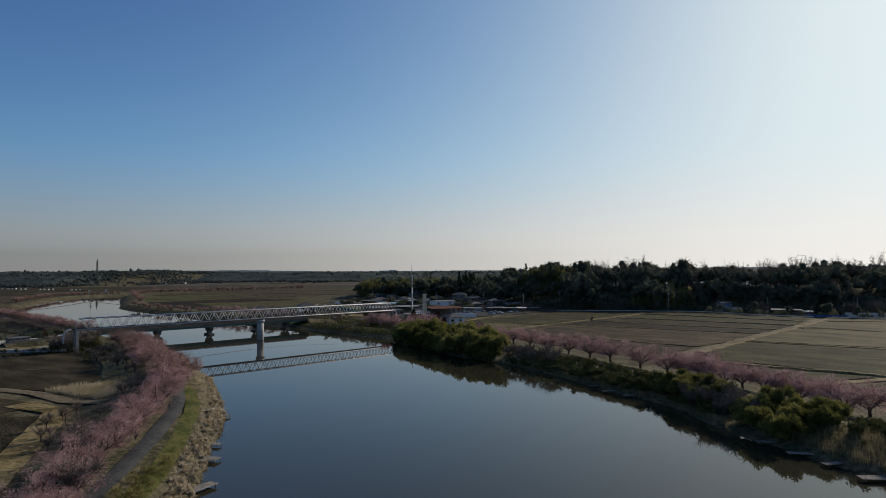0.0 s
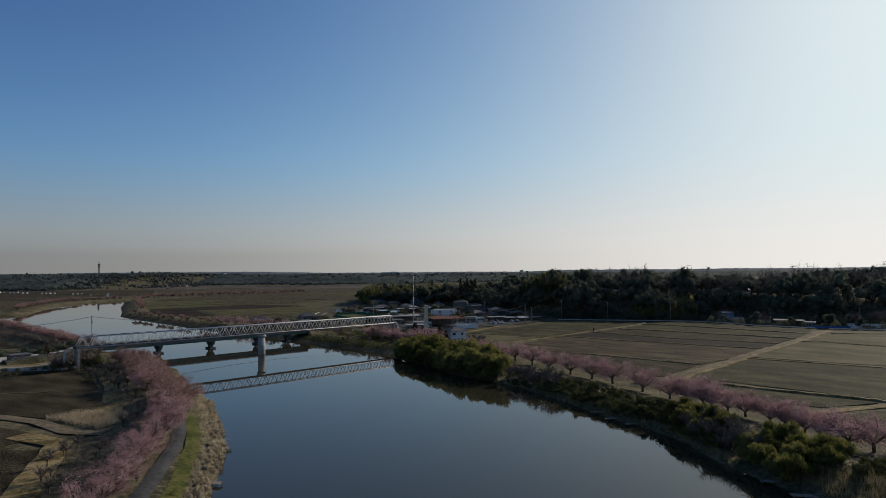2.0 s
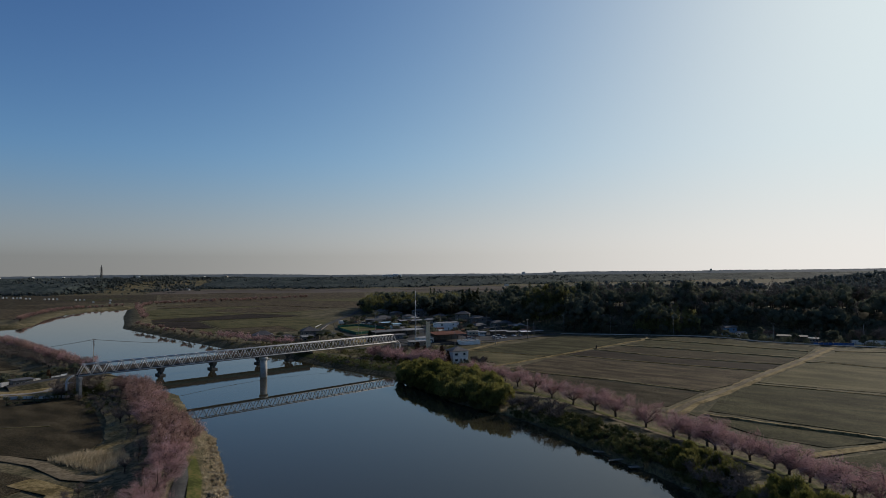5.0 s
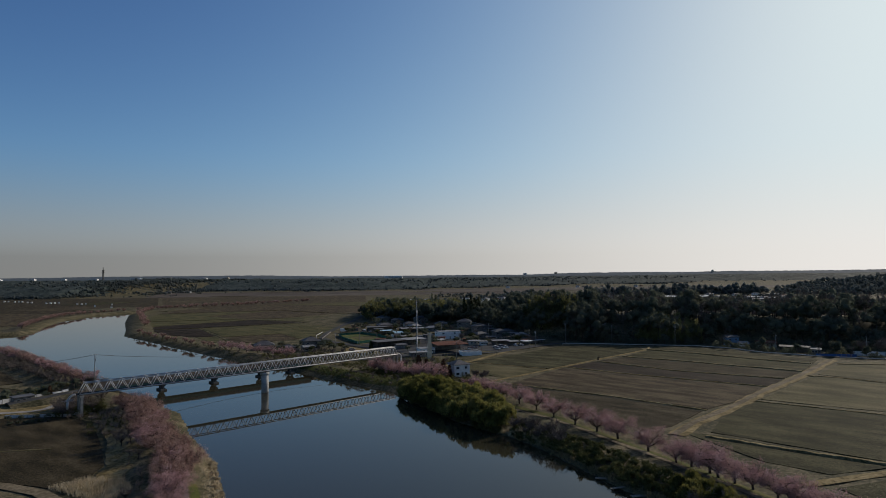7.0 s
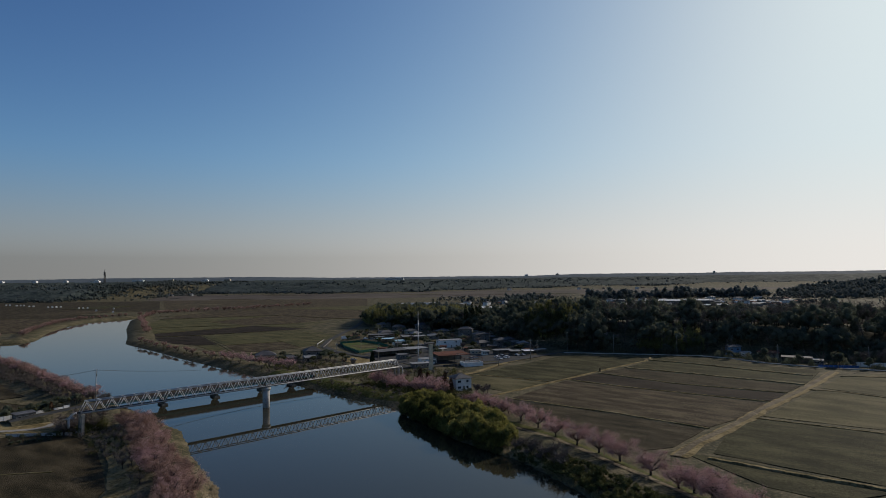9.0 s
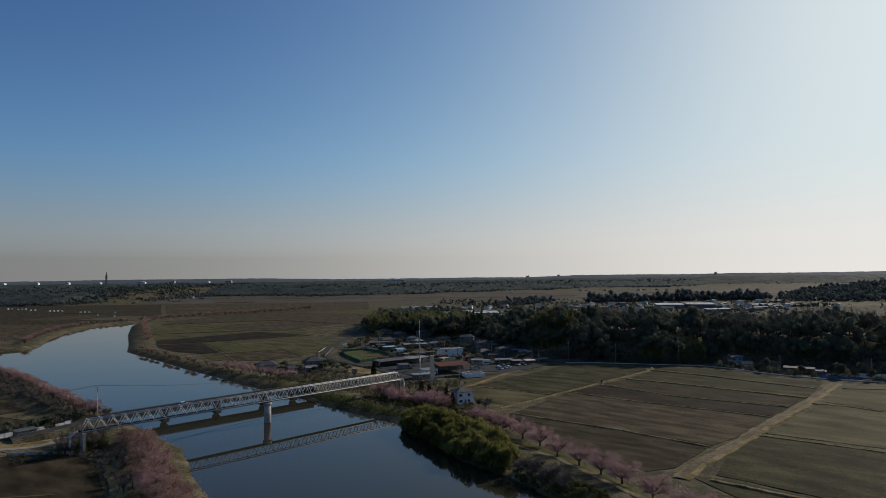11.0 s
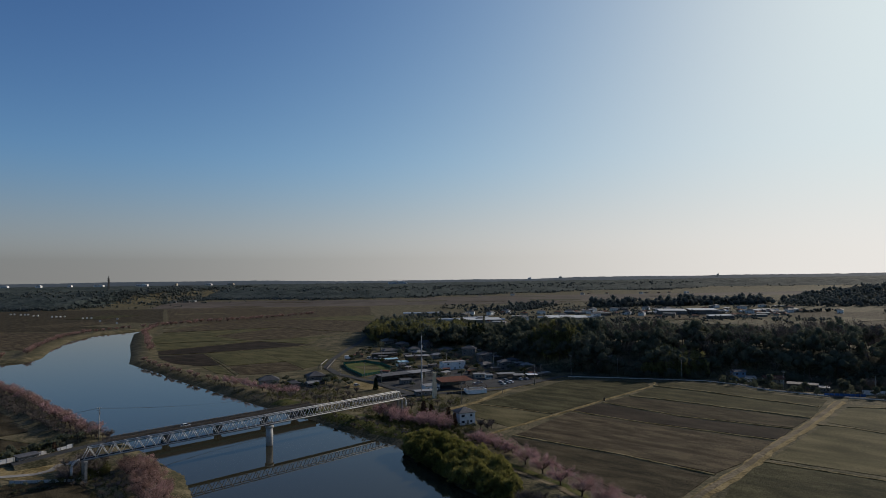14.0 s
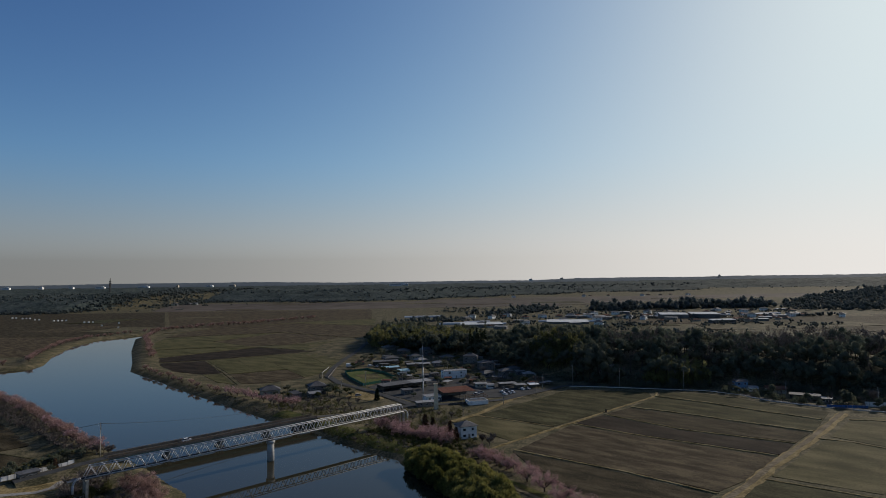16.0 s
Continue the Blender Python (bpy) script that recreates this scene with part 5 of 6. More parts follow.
def ridge(name, front, y1, top, seed, step=16.0, material=None, low=0.76):
    """A wooded plateau far off: a canopy sheet behind an uneven front edge, with a lumpy skyline."""
    r = np.random.default_rng(seed)
    X = np.arange(front[0][0], front[-1][0], step)
    edge = np.interp(X, [p[0] for p in front], [p[1] for p in front])
    rows = np.concatenate([[-2, 0, 8], np.cumsum(np.linspace(step, step * 3, int((y1 - edge.min()) / (2 * step))))])
    rise = np.interp(rows, [-2, 0, 15, 60, 150, 300], [0.0, 0.12, 0.28, 0.4, 0.7, 1.0])
    bumps = r.uniform(low, 1.0, (len(rows), len(X)))
    slow = np.interp(X, np.linspace(X[0], X[-1], 24), r.uniform(0.94, 1.04, 24)) * np.interp(X, [p[0] for p in top], [p[1] for p in top])
    x = np.broadcast_to(X, bumps.shape)
    vs = np.stack([x + r.normal(size=x.shape) * step * 0.15, edge[None] + rows[:, None] + r.normal(size=x.shape) * 1.5, slow[None] * bumps * rise[:, None]], 2).reshape(-1, 3)
    nx = len(X)
    i = (np.arange(len(rows) - 1)[:, None] * nx + np.arange(nx - 1)[None]).ravel()
    me = bpy.data.meshes.new(name)
    me.from_pydata(vs.tolist(), [], np.stack([i, i + 1, i + nx + 1, i + nx], 1).tolist())
    me.polygons.foreach_set("use_smooth", [True] * len(me.polygons))
    me.materials.append(material or CANOPY)
    return tagged(new(name, me), "distant wooded plateau on the horizon", "woods", kind="structure")


ridge("backdrop_wood_1", [(-3700, 1715), (-1542, 1585), (-1110, 1530), (-1010, 1560), (-950, 1800)], 3000, [(-3700, 48), (-960, 46)], 1)
ridge("backdrop_wood_2", [(-3700, 3045), (-1340, 2845), (-1180, 2785), (-915, 2205), (-680, 2133), (-452, 2055), (-195, 2112), (0, 2313), (477, 2677), (1336, 3055), (3800, 2795)], 4400, [(-3700, 42), (0, 40), (3800, 44)], 2)
# the farthest canopy wears the haze-coloured, faintly glowing material
ridge("backdrop_wood_3", [(-4800, 4500), (4800, 4500)], 4880, [(-4800, 70), (-1500, 68), (-900, 55), (600, 54), (1000, 62), (4800, 68)], 3, 20, HAZEBLUE, 0.94)


# ---- buildings ----
def window_on(parent, x, y, z, w, h, axis, out):
    """A framed window proud of a wall; axis: 0 wall along x, 1 wall along y; out: side it faces."""
    s = (w, 0.1, h) if axis == 0 else (0.1, w, h)
    o = (0, out * 0.02) if axis == 0 else (out * 0.02, 0)
    fr = Geo().box((x + o[0], y + o[1], z), s).ob("window", STEEL, parent)
    s2 = (w - 0.16, 0.1, h - 0.16) if axis == 0 else (0.1, w - 0.16, h - 0.16)
    Geo().box((x + o[0] * 2.5, y + o[1] * 2.5, z), s2).ob("pane", GLASS, fr)


def house(x, y, w, d, turn, walls, roofs, label, storeys=2, kind="hip", pitch=0.42, category="house", z=None, eave=0.7, lean_to=0.0):
    """A house: walls, roof with overhanging eaves, ridge, windows on all sides, a door."""
    zz = ground_at(x, y) if z is None else z
    e = thing("house", pose(x, y, zz, 0, 0, turn), label, category)
    h = 2.75 * storeys + 0.3
    Geo().box((0, 0, h / 2 - 0.4), (w, d, h + 0.8)).ob("wall", walls, e)
    W, D = w / 2 + eave, d / 2 + eave
    rise = pitch * D
    run = D if kind == "hip" else 0.0
    g = Geo()
    base = [(-W, -D, h), (W, -D, h), (W, D, h), (-W, D, h)]
    under = [(a, b, c - 0.16) for a, b, c in base]
    ridge_ = [(-max(W - run, 0.05), 0, h + rise), (max(W - run, 0.05), 0, h + rise)]
    g.add(base + under + ridge_, [(0, 1, 9, 8), (1, 2, 9), (2, 3, 8, 9), (3, 0, 8), (7, 6, 5, 4), (0, 4, 5, 1), (1, 5, 6, 2), (2, 6, 7, 3), (3, 7, 4, 0)])
    roof = g.ob("roof", roofs, e)
    Geo().box((0, 0, h + rise + 0.04), (2 * max(W - run, 0.3) + 0.3, 0.35, 0.22)).ob("ridge_cap", roofs, roof)
    if kind == "gable":
        gb = Geo()
        for s in (-1, 1):
            gb.add([(s * (w / 2 - 0.02), -d / 2, h - 0.1), (s * (w / 2 - 0.02), d / 2, h - 0.1), (s * (w / 2 - 0.02), 0, h + rise * 0.9), (s * (w / 2 - 0.3), 0, h)], [(0, 1, 2), (0, 2, 3), (1, 3, 2)])
        gb.ob("gable", walls, e)
    for st in range(storeys):
        zc = 1.5 + 2.75 * st
        for sgn in (-1, 1):
            for k in (-0.28, 0.24):
                window_on(e, w * k, sgn * d / 2, zc, 1.7 if k < 0 else 1.2, 1.15, 0, sgn)
            window_on(e, sgn * w / 2, d * 0.08, zc, 1.3, 1.05, 1, sgn)
    Geo().box((w * 0.02, -d / 2 - 0.03, 1.05), (0.95, 0.1, 2.05)).ob("door", PLANK, e)
    if lean_to:
        g = Geo().prism([(-w / 2, -d / 2 - lean_to), (w / 2, -d / 2 - lean_to), (w / 2, -d / 2 - 0.01), (-w / 2, -d / 2 - 0.01)], 2.5, 2.65)
        for k in (-0.48, 0, 0.48):
            g.box((w * k, -d / 2 - lean_to + 0.15, 1.2), (0.12, 0.12, 2.6))
        g.ob("porch_roof", roofs, e)
    return e


def shed(x, y, w, d, h, turn, walls, roofs, label, open_front=False, slope=0.5, category="shed", z=None):
    """A single-pitch shed or carport with posts, walls and a sheet roof."""
    zz = ground_at(x, y) if z is None else z
    e = thing("shed", pose(x, y, zz, 0, 0, turn), label, category)
    if open_front:
        g = Geo().box((0, d / 2 - 0.08, h / 2 - 0.2), (w, 0.16, h + 0.4))
        g.ob("wall", walls, e)
        for k in np.linspace(-0.48, 0.48, max(3, int(w / 4))):
            Geo().box((w * k, -d / 2 + 0.2, h / 2 - 0.2), (0.14, 0.14, h + 0.4)).ob("post", DARKSTEEL, e)
    else:
        Geo().box((0, 0, h / 2 - 0.2), (w, d, h + 0.4)).ob("wall", walls, e)
        for k in (-0.3, 0.0, 0.3):
            window_on(e, w * k, -d / 2, h * 0.55, 1.4, 1.0, 0, -1)
        Geo().box((w * 0.42, -d / 2 - 0.03, 1.0), (0.9, 0.1, 2.0)).ob("door", GREYWALL, e)
    W, D = w / 2 + 0.4, d / 2 + 0.5
    b = [(-W, -D, h), (W, -D, h), (W, D, h + slope), (-W, D, h + slope)]
    Geo().add(b + [(p, q, r + 0.14) for p, q, r in b], [(3, 2, 1, 0), (4, 5, 6, 7), (0, 1, 5, 4), (1, 2, 6, 5), (2, 3, 7, 6), (3, 0, 4, 7)]).ob("roof", roofs, e)
    return e


def utility_pole(x, y, h=11.0, turn=0.0, z=None, group="utility poles"):
    e = thing("utility_pole", pose(x, y, ground_at(x, y) if z is None else z, 0, 0, turn), "grey concrete utility pole with crossarms", "utility pole", group)
    Geo().tube((0, 0, -0.8), (0, 0, h), 0.19, 0.12, 8).ob("pole", CONCRETE, e, smooth=True)
    for zz, w in ((h - 0.4, 1.8), (h - 1.3, 1.5)):
        arm = Geo().box((0, 0.14, zz), (w, 0.1, 0.1)).ob("crossarm", DARKSTEEL, e)
        for k in (-0.45, 0, 0.45):
            Geo().tube((w * k, 0.14, zz + 0.05), (w * k, 0.14, zz + 0.3), 0.05, 0.03, 6).ob("insulator", WHITEWALL, arm)
    Geo().tube((0.28, 0, h - 3.0), (0.28, 0, h - 2.2), 0.2, n=10).ob("transformer", GREYWALL, e, smooth=True)
    return e


def wires(a, b, sag=1.2):
    """Sagging cables between two pole tops."""
    e = thing("power_line", Matrix.Identity(4), "thin dark power cables hung between poles", "cable", "power cables")
    for off in (-0.7, 0.0, 0.7):
        g, pts = Geo(), []
        for i in range(13):
            k = i / 12
            p = Vector(a).lerp(Vector(b), k)
            pts.append(p + Vector((off * 0.7, off * 0.3, -sag * 4 * k * (1 - k))))
        side = (pts[-1] - pts[0]).cross(Vector((0, 0, 1))).normalized() * 0.025
        rings = [p + d for p in pts for d in (side, Vector((0, 0, 0.025)), -side, Vector((0, 0, -0.025)))]
        g.add(rings, [(i * 4 + j, i * 4 + (j + 1) % 4, i * 4 + 4 + (j + 1) % 4, i * 4 + 4 + j) for i in range(12) for j in range(4)] + [(3, 2, 1, 0), (48, 49, 50, 51)])
        g.ob("cable", DARKSTEEL, e)


POLES = [(4.5, 345.3, 12), (29.4, 375.4, 11), (52.7, 403.9, 13), (59.7, 423.8, 10), (83.3, 439.6, 14), (113.2, 428.4, 13), (153, 418.2, 13), (199.9, 379.4, 11), (236.6, 351.9, 12),
         (-63.2, 440.6, 11), (-46.9, 406, 11), (-75.5, 413.1, 11), (-37.7, 448.8, 11), (-5.1, 479.4, 12), (30.6, 471.2, 12), (-61.2, 530.4, 11), (-18.4, 359, 11)]
for x, y, h in POLES:
    utility_pole(x, y, h, rng.uniform(-30, 60))
utility_pole(-152.7, 266.5, 15.0, 40, 2.3)
for (i, j) in ((3, 4), (4, 5), (5, 6), (0, 1), (1, 2), (9, 10), (12, 13), (13, 14)):
    a, b = POLES[i], POLES[j]
    wires((a[0], a[1], ground_at(a[0], a[1]) + a[2] - 0.4), (b[0], b[1], ground_at(b[0], b[1]) + b[2] - 0.4))
wires((-152.7, 266.5, 16.9), (-63.2, 359, 12.0), 4.0)
wires((-152.7, 266.5, 16.9), (-244.8, 255, 12.0), 3.0)

# the riverside house, village houses and sheds
house(5.0, 301, 8.2, 7.6, 24, WHITEWALL, ROOFTILE, "white two-storey house with a dark hipped tile roof")
house(-124.6, 418.1, 12.5, 8.5, 20, CREAM, ROOFTILE, "cream riverside house with a grey hipped tile roof", 1, pitch=0.55)
house(-92.8, 417.2, 10.5, 9.0, 25, GREYWALL, ROOFTILE, "dark two-storey house with a heavy tiled roof", 2, pitch=0.5, lean_to=1.6)
house(-104.5, 404, 8, 6, 25, GREYWALL, ROOFTILE, "low grey outbuilding with a tiled roof", 1)
house(-91.8, 403.9, 7, 5, 35, GREYWALL, ROOFPALE, "small shed with a pale metal roof", 1, "gable", 0.35, "shed")
VILLAGE = [(38.8, 471.2, 9, 8, 15, GREYWALL, ROOFTILE, 2), (24.5, 479.4, 11, 7, 40, GREYWALL, ROOFTILE, 1), (25.5, 510, 11, 8, 20, GREYWALL, ROOFTILE, 2), (14.3, 540.6, 12, 9, -10, GREYWALL, ROOFTILE, 2), (-6.1, 560, 11, 8, 25, GREYWALL, ROOFTILE, 1),
           (-14.3, 534.5, 9, 6, 10, GREYWALL, ROOFPALE, 1), (-59.2, 574.3, 14, 8, 30, GREYWALL, ROOFTILE, 1), (-67.3, 652.8, 16, 11, 25, GREYWALL, ROOFPALE, 1), (-51, 622.2, 12, 8, 10, GREYWALL, ROOFTILE, 1), (-26.5, 601.8, 12, 8, 30, GREYWALL, ROOFTILE, 2),
           (46.9, 497.8, 9, 7, 30, GREYWALL, ROOFTILE, 1), (56.1, 473.3, 8, 6, 10, GREYWALL, ROOFPALE, 1), (-30.6, 555.9, 10, 7, 40, GREYWALL, ROOFPALE, 1), (-36.7, 581.4, 10, 7, 20, CREAM, ROOFTILE, 1), (112.2, 454.9, 11, 8, 15, GREYWALL, ROOFPALE, 2)]
for x, y, w, d, tr, wa, ro, st in VILLAGE:
    house(x, y, w, d, tr, wa, ro, ("two-storey" if st == 2 else "single-storey") + " village house with a " + ("grey tiled" if ro is ROOFTILE else "pale metal") + " roof below the wood", st)
house(-0.5, 477, 18, 8.5, 22, WHITEWALL, ROOFPALE, "white two-storey workshop with a flat pale roof", 2, "gable", 0.1, "workshop", eave=0.2)
house(188.7, 414.1, 7.5, 6.0, 0, BLUEWALL, ROOFTILE, "tall blue-sided house at the foot of the wood", 2, "gable", 0.3)
house(206, 403, 11, 7, -15, CREAM, RUST, "cream single-storey house with a rusty roof", 1, "gable", 0.3, lean_to=1.5)
shed(193.8, 408, 6, 4, 2.6, -10, WHITEWALL, ROOFPALE, "small white shed with a pale roof")
shed(218.3, 369.2, 5, 3.5, 2.6, -30, GREYWALL, ROOFPALE, "small grey garden shed")
shed(211.1, 379, 16, 5, 3, -30, GREYWALL, ROOFTILE, "long low open shed with a dark roof", True)
shed(-38.8, 432.5, 30, 9, 3.6, 38, GREYWALL, ROOFTILE, "long open shed with a dark roof", True)
shed(-24.5, 441.7, 16, 8, 3.6, 38, GREYWALL, ROOFPALE, "open farm shed with a grey roof", True)
shed(-14.3, 389.6, 10, 6.5, 3.2, 28, WHITEWALL, ROOFPALE, "low white pump shed with a pale flat roof", slope=0.15)
shed(-17.3, 373.3, 12, 4.5, 2.6, 20, GREYWALL, ROOFPALE, "low grey shed beside the pylon", slope=0.2)
shed(-31.6, 412.1, 7, 5, 3, 30, GREYWALL, ROOFTILE, "small dark wooden shed", slope=0.3)
shed(0.5, 399, 21, 14, 4.6, 22, GREYWALL, RUST, "large open barn with a rusty red sheet roof", True, slope=0.8, category="barn")
shed(-40.8, 496.7, 9, 6, 3.2, 20, WHITEWALL, ROOFBLUE, "small white building with a light blue roof")
shed(-53, 515.1, 14, 5, 3, 20, GREYWALL, ROOFBLUE, "long shed with a blue-green roof", True)
shed(-61.2, 550.8, 22, 6, 3.2, 15, GREYWALL, ROOFTILE, "long dark open shed", True)
shed(-30.6, 530.4, 20, 6, 3.2, 15, GREYWALL, ROOFPALE, "long low shed with a grey roof", True)
shed(44.9, 427.4, 7, 6, 2.8, 12, GREYWALL, ROOFPALE, "open carport with a pale roof", True, slope=0.25, category="carport")
shed(54.1, 429.4, 6.5, 5.5, 2.7, 12, GREYWALL, WHITEWALL, "carport with a white roof", True, slope=0.25, category="carport")
shed(36.7, 433.5, 12, 5, 2.8, 12, GREYWALL, ROOFPALE, "long carport with a grey roof", True, slope=0.25, category="carport")
shed(24.5, 429.4, 5, 4, 2.8, 10, WHITEWALL, ROOFPALE, "small white storage hut", slope=0.15)
shed(18.4, 433.5, 8, 4, 2.8, 10, CREAM, ROOFPALE, "cream painted storage hut", slope=0.15)
for x, y in ((61, 438), (66, 442)):
    shed(x, y, 5, 3, 2.0, 20, GREYWALL, ROOFPALE, "low grey roadside hut", True, slope=0.2)


def scrap_yard():
    """A walled yard with a steel frame standing over it."""
    e = thing("walled_yard", pose(13.3, 378.4, 1.1, 0, 0, 18), "white-walled yard with a rusty steel frame above it", "yard")
    for x, y, w, d in ((0, -4, 12, 0.25), (0, 4, 12, 0.25), (-5.9, 0, 0.25, 7.7), (5.9, 0, 0.25, 7.7)):
        Geo().box((x, y, 1.2), (w, d, 2.4)).ob("wall", WHITEWALL, e)
    Geo().box((0, 0, 2.0), (11.5, 7.6, 0.15)).ob("roof", ROOFTILE, e, "dark flat roof inside the walls")
    for x in (-5.8, 0, 5.8):
        for y in (-3.9, 3.9):
            Geo().box((x, y, 3.8), (0.16, 0.16, 1.8)).ob("post", RUST, e)
    for y in (-3.9, 3.9):
        Geo().box((0, y, 4.75), (12, 0.14, 0.14)).ob("beam", RUST, e)
    for x in (-5.8, 0, 5.8):
        Geo().box((x, 0, 4.9), (0.14, 8, 0.14)).ob("beam", RUST, e)


scrap_yard()


def pylon():
    e = thing("concrete_pylon", pose(-11, 363.5, 1.0, 0, 0, 20), "pale cream concrete pylon with a narrow upper half", "pylon")
    Geo().prism([(-1.15, -1.15), (1.15, -1.15), (1.15, 1.15), (-1.15, 1.15)], -0.5, 9.0, [(-1.0, -1.0), (1.0, -1.0), (1.0, 1.0), (-1.0, 1.0)]).ob("base", PYLONWALL, e)
    Geo().prism([(-0.85, -0.85), (0.85, -0.85), (0.85, 0.85), (-0.85, 0.85)], 9.0, 14.5).ob("shaft", PYLONWALL, e)
    Geo().box((0, 0, 14.75), (2.1, 2.1, 0.5)).ob("cap", PYLONWALL, e)
    Geo().box((0.3, 0, 15.3), (0.5, 0.5, 0.7)).ob("lamp_box", GREYWALL, e)


pylon()
m = thing("radio_mast", pose(-20.6, 407.5, 1.0), "tall slender grey steel mast standing in the village", "mast")
for z0, z1, r in ((-1, 9, 0.48), (9, 18, 0.4), (18, 26, 0.32), (26, 32, 0.24)):
    Geo().tube((0, 0, z0), (0, 0, z1), r, r - 0.05, 12).ob("section", STEEL, m, smooth=True)
Geo().tube((0, 0, 32), (0, 0, 34.5), 0.06, 0.03, 6).ob("antenna", STEEL, m)
Geo().box((0, 0, 0.2), (2, 2, 0.6)).ob("footing", CONCRETE, m)

# playing field with net fence
TURF_POLY = [(-89.8, 506.9), (-81.6, 479.4), (-65.3, 444.7), (-42.8, 471.2), (-57.1, 501.8), (-73.4, 520.2)]
tagged(Geo().prism(TURF_POLY, 0.7, 1.25).ob("playing_field", TURF), "green turf playing field with a worn middle", "field", kind="structure")
tagged(Geo().prism([(-79.6, 493.7), (-67.3, 471.2), (-55.1, 477.4), (-63.2, 501.8)], 1.2, 1.29).ob("worn_patch", PALE), "worn bare patch in the playing field", "ground", kind="structure")
fence = thing("net_fence", Matrix.Identity(4), "green net fence on posts round the playing field", "fence")
for a, b in zip(TURF_POLY, TURF_POLY[1:] + TURF_POLY[:1]):
    a, b = Vector(a), Vector(b)
    n = (b - a).normalized()
    s = Vector((-n.y, n.x)) * 0.04
    Geo().prism([a - s, b - s, b + s, a + s], 1.2, 2.9).ob("net", NET, fence)
    for i in range(int((b - a).length / 5)):
        p = a.lerp(b, i * 5 / (b - a).length)
        Geo().tube((p.x, p.y, 1.0), (p.x, p.y, 3.0), 0.06, n=6).ob("post", STEEL, fence)
ribbon("road", [(-24.5, 373.3), (-36.7, 392.7), (-44.9, 404.9), (-64.3, 431.5), (-84.7, 455.9), (-100, 489.6), (-104.5, 533.7), (-104.5, 588.9), (-101, 666.1), (-105, 780.7), (-113.1, 909)], 5.5, ASPHALT, "grey asphalt road round the village", "road", lift=0.28)
ribbon("road", [(-25, 373.8), (-40.8, 363.1), (-59.2, 351.9)], 6.0, ASPHALT, "asphalt road leading to the bridge", "road", lift=0.36)
tagged(Geo().prism([(-20.4, 379.4), (22.4, 395.8), (34.7, 397.8), (61.2, 422.3), (30.6, 448.8), (20.4, 489.6), (-10.2, 510), (-36.7, 489.6), (-61.2, 438.6), (-42.8, 408)], 0.8, 1.14).ob("yard", ASPHALT), "worn asphalt yard between the sheds", "yard", kind="structure")
tagged(Geo().prism([(-67.3, 426.4), (-53, 410), (-44.9, 397.8), (-51, 387.6), (-71.4, 403.9)], 0.8, 1.16).ob("yard_2", TAN), "dry grass verge beside the road", "verge", kind="structure")


def rail_line(pts, label):
    """A roadside barrier: a beam on posts."""
    e = thing("guard_rail", Matrix.Identity(4), label, "guard rail")
    for a, b in zip(pts, pts[1:]):
        a, b = Vector(a), Vector(b)
        n = (b - a).normalized()
        s = Vector((-n.y, n.x)) * 0.06
        za, zb = ground_at(a.x, a.y) + 0.75, ground_at(b.x, b.y) + 0.75
        Geo().add([(a.x - s.x, a.y - s.y, za), (b.x - s.x, b.y - s.y, zb), (b.x + s.x, b.y + s.y, zb), (a.x + s.x, a.y + s.y, za),
                   (a.x - s.x, a.y - s.y, za + 0.45), (b.x - s.x, b.y - s.y, zb + 0.45), (b.x + s.x, b.y + s.y, zb + 0.45), (a.x + s.x, a.y + s.y, za + 0.45)],
                  [(3, 2, 1, 0), (4, 5, 6, 7), (0, 1, 5, 4), (1, 2, 6, 5), (2, 3, 7, 6), (3, 0, 4, 7)]).ob("beam", STEEL, e)
        for i in range(max(1, int((b - a).length / 4))):
            p = a.lerp(b, i * 4 / (b - a).length)
            Geo().tube((p.x, p.y, ground_at(p.x, p.y) - 0.3), (p.x, p.y, ground_at(p.x, p.y) + 1.1), 0.06, n=6).ob("post", STEEL, e)


rail_line([(79, 428.5), (103, 423.5), (133, 415), (163, 406), (177.5, 392.5), (187, 371.5), (210.5, 351)], "white guard rail along the field edge of the road")
rail_line([(218, 346), (237, 337), (268, 322), (306, 303)], "white guard rail along the field edge of the road")
rail_line([(-102.5, 480.4), (-107.5, 502.5), (-108.5, 533.7)], "white guard rail on the road bend")


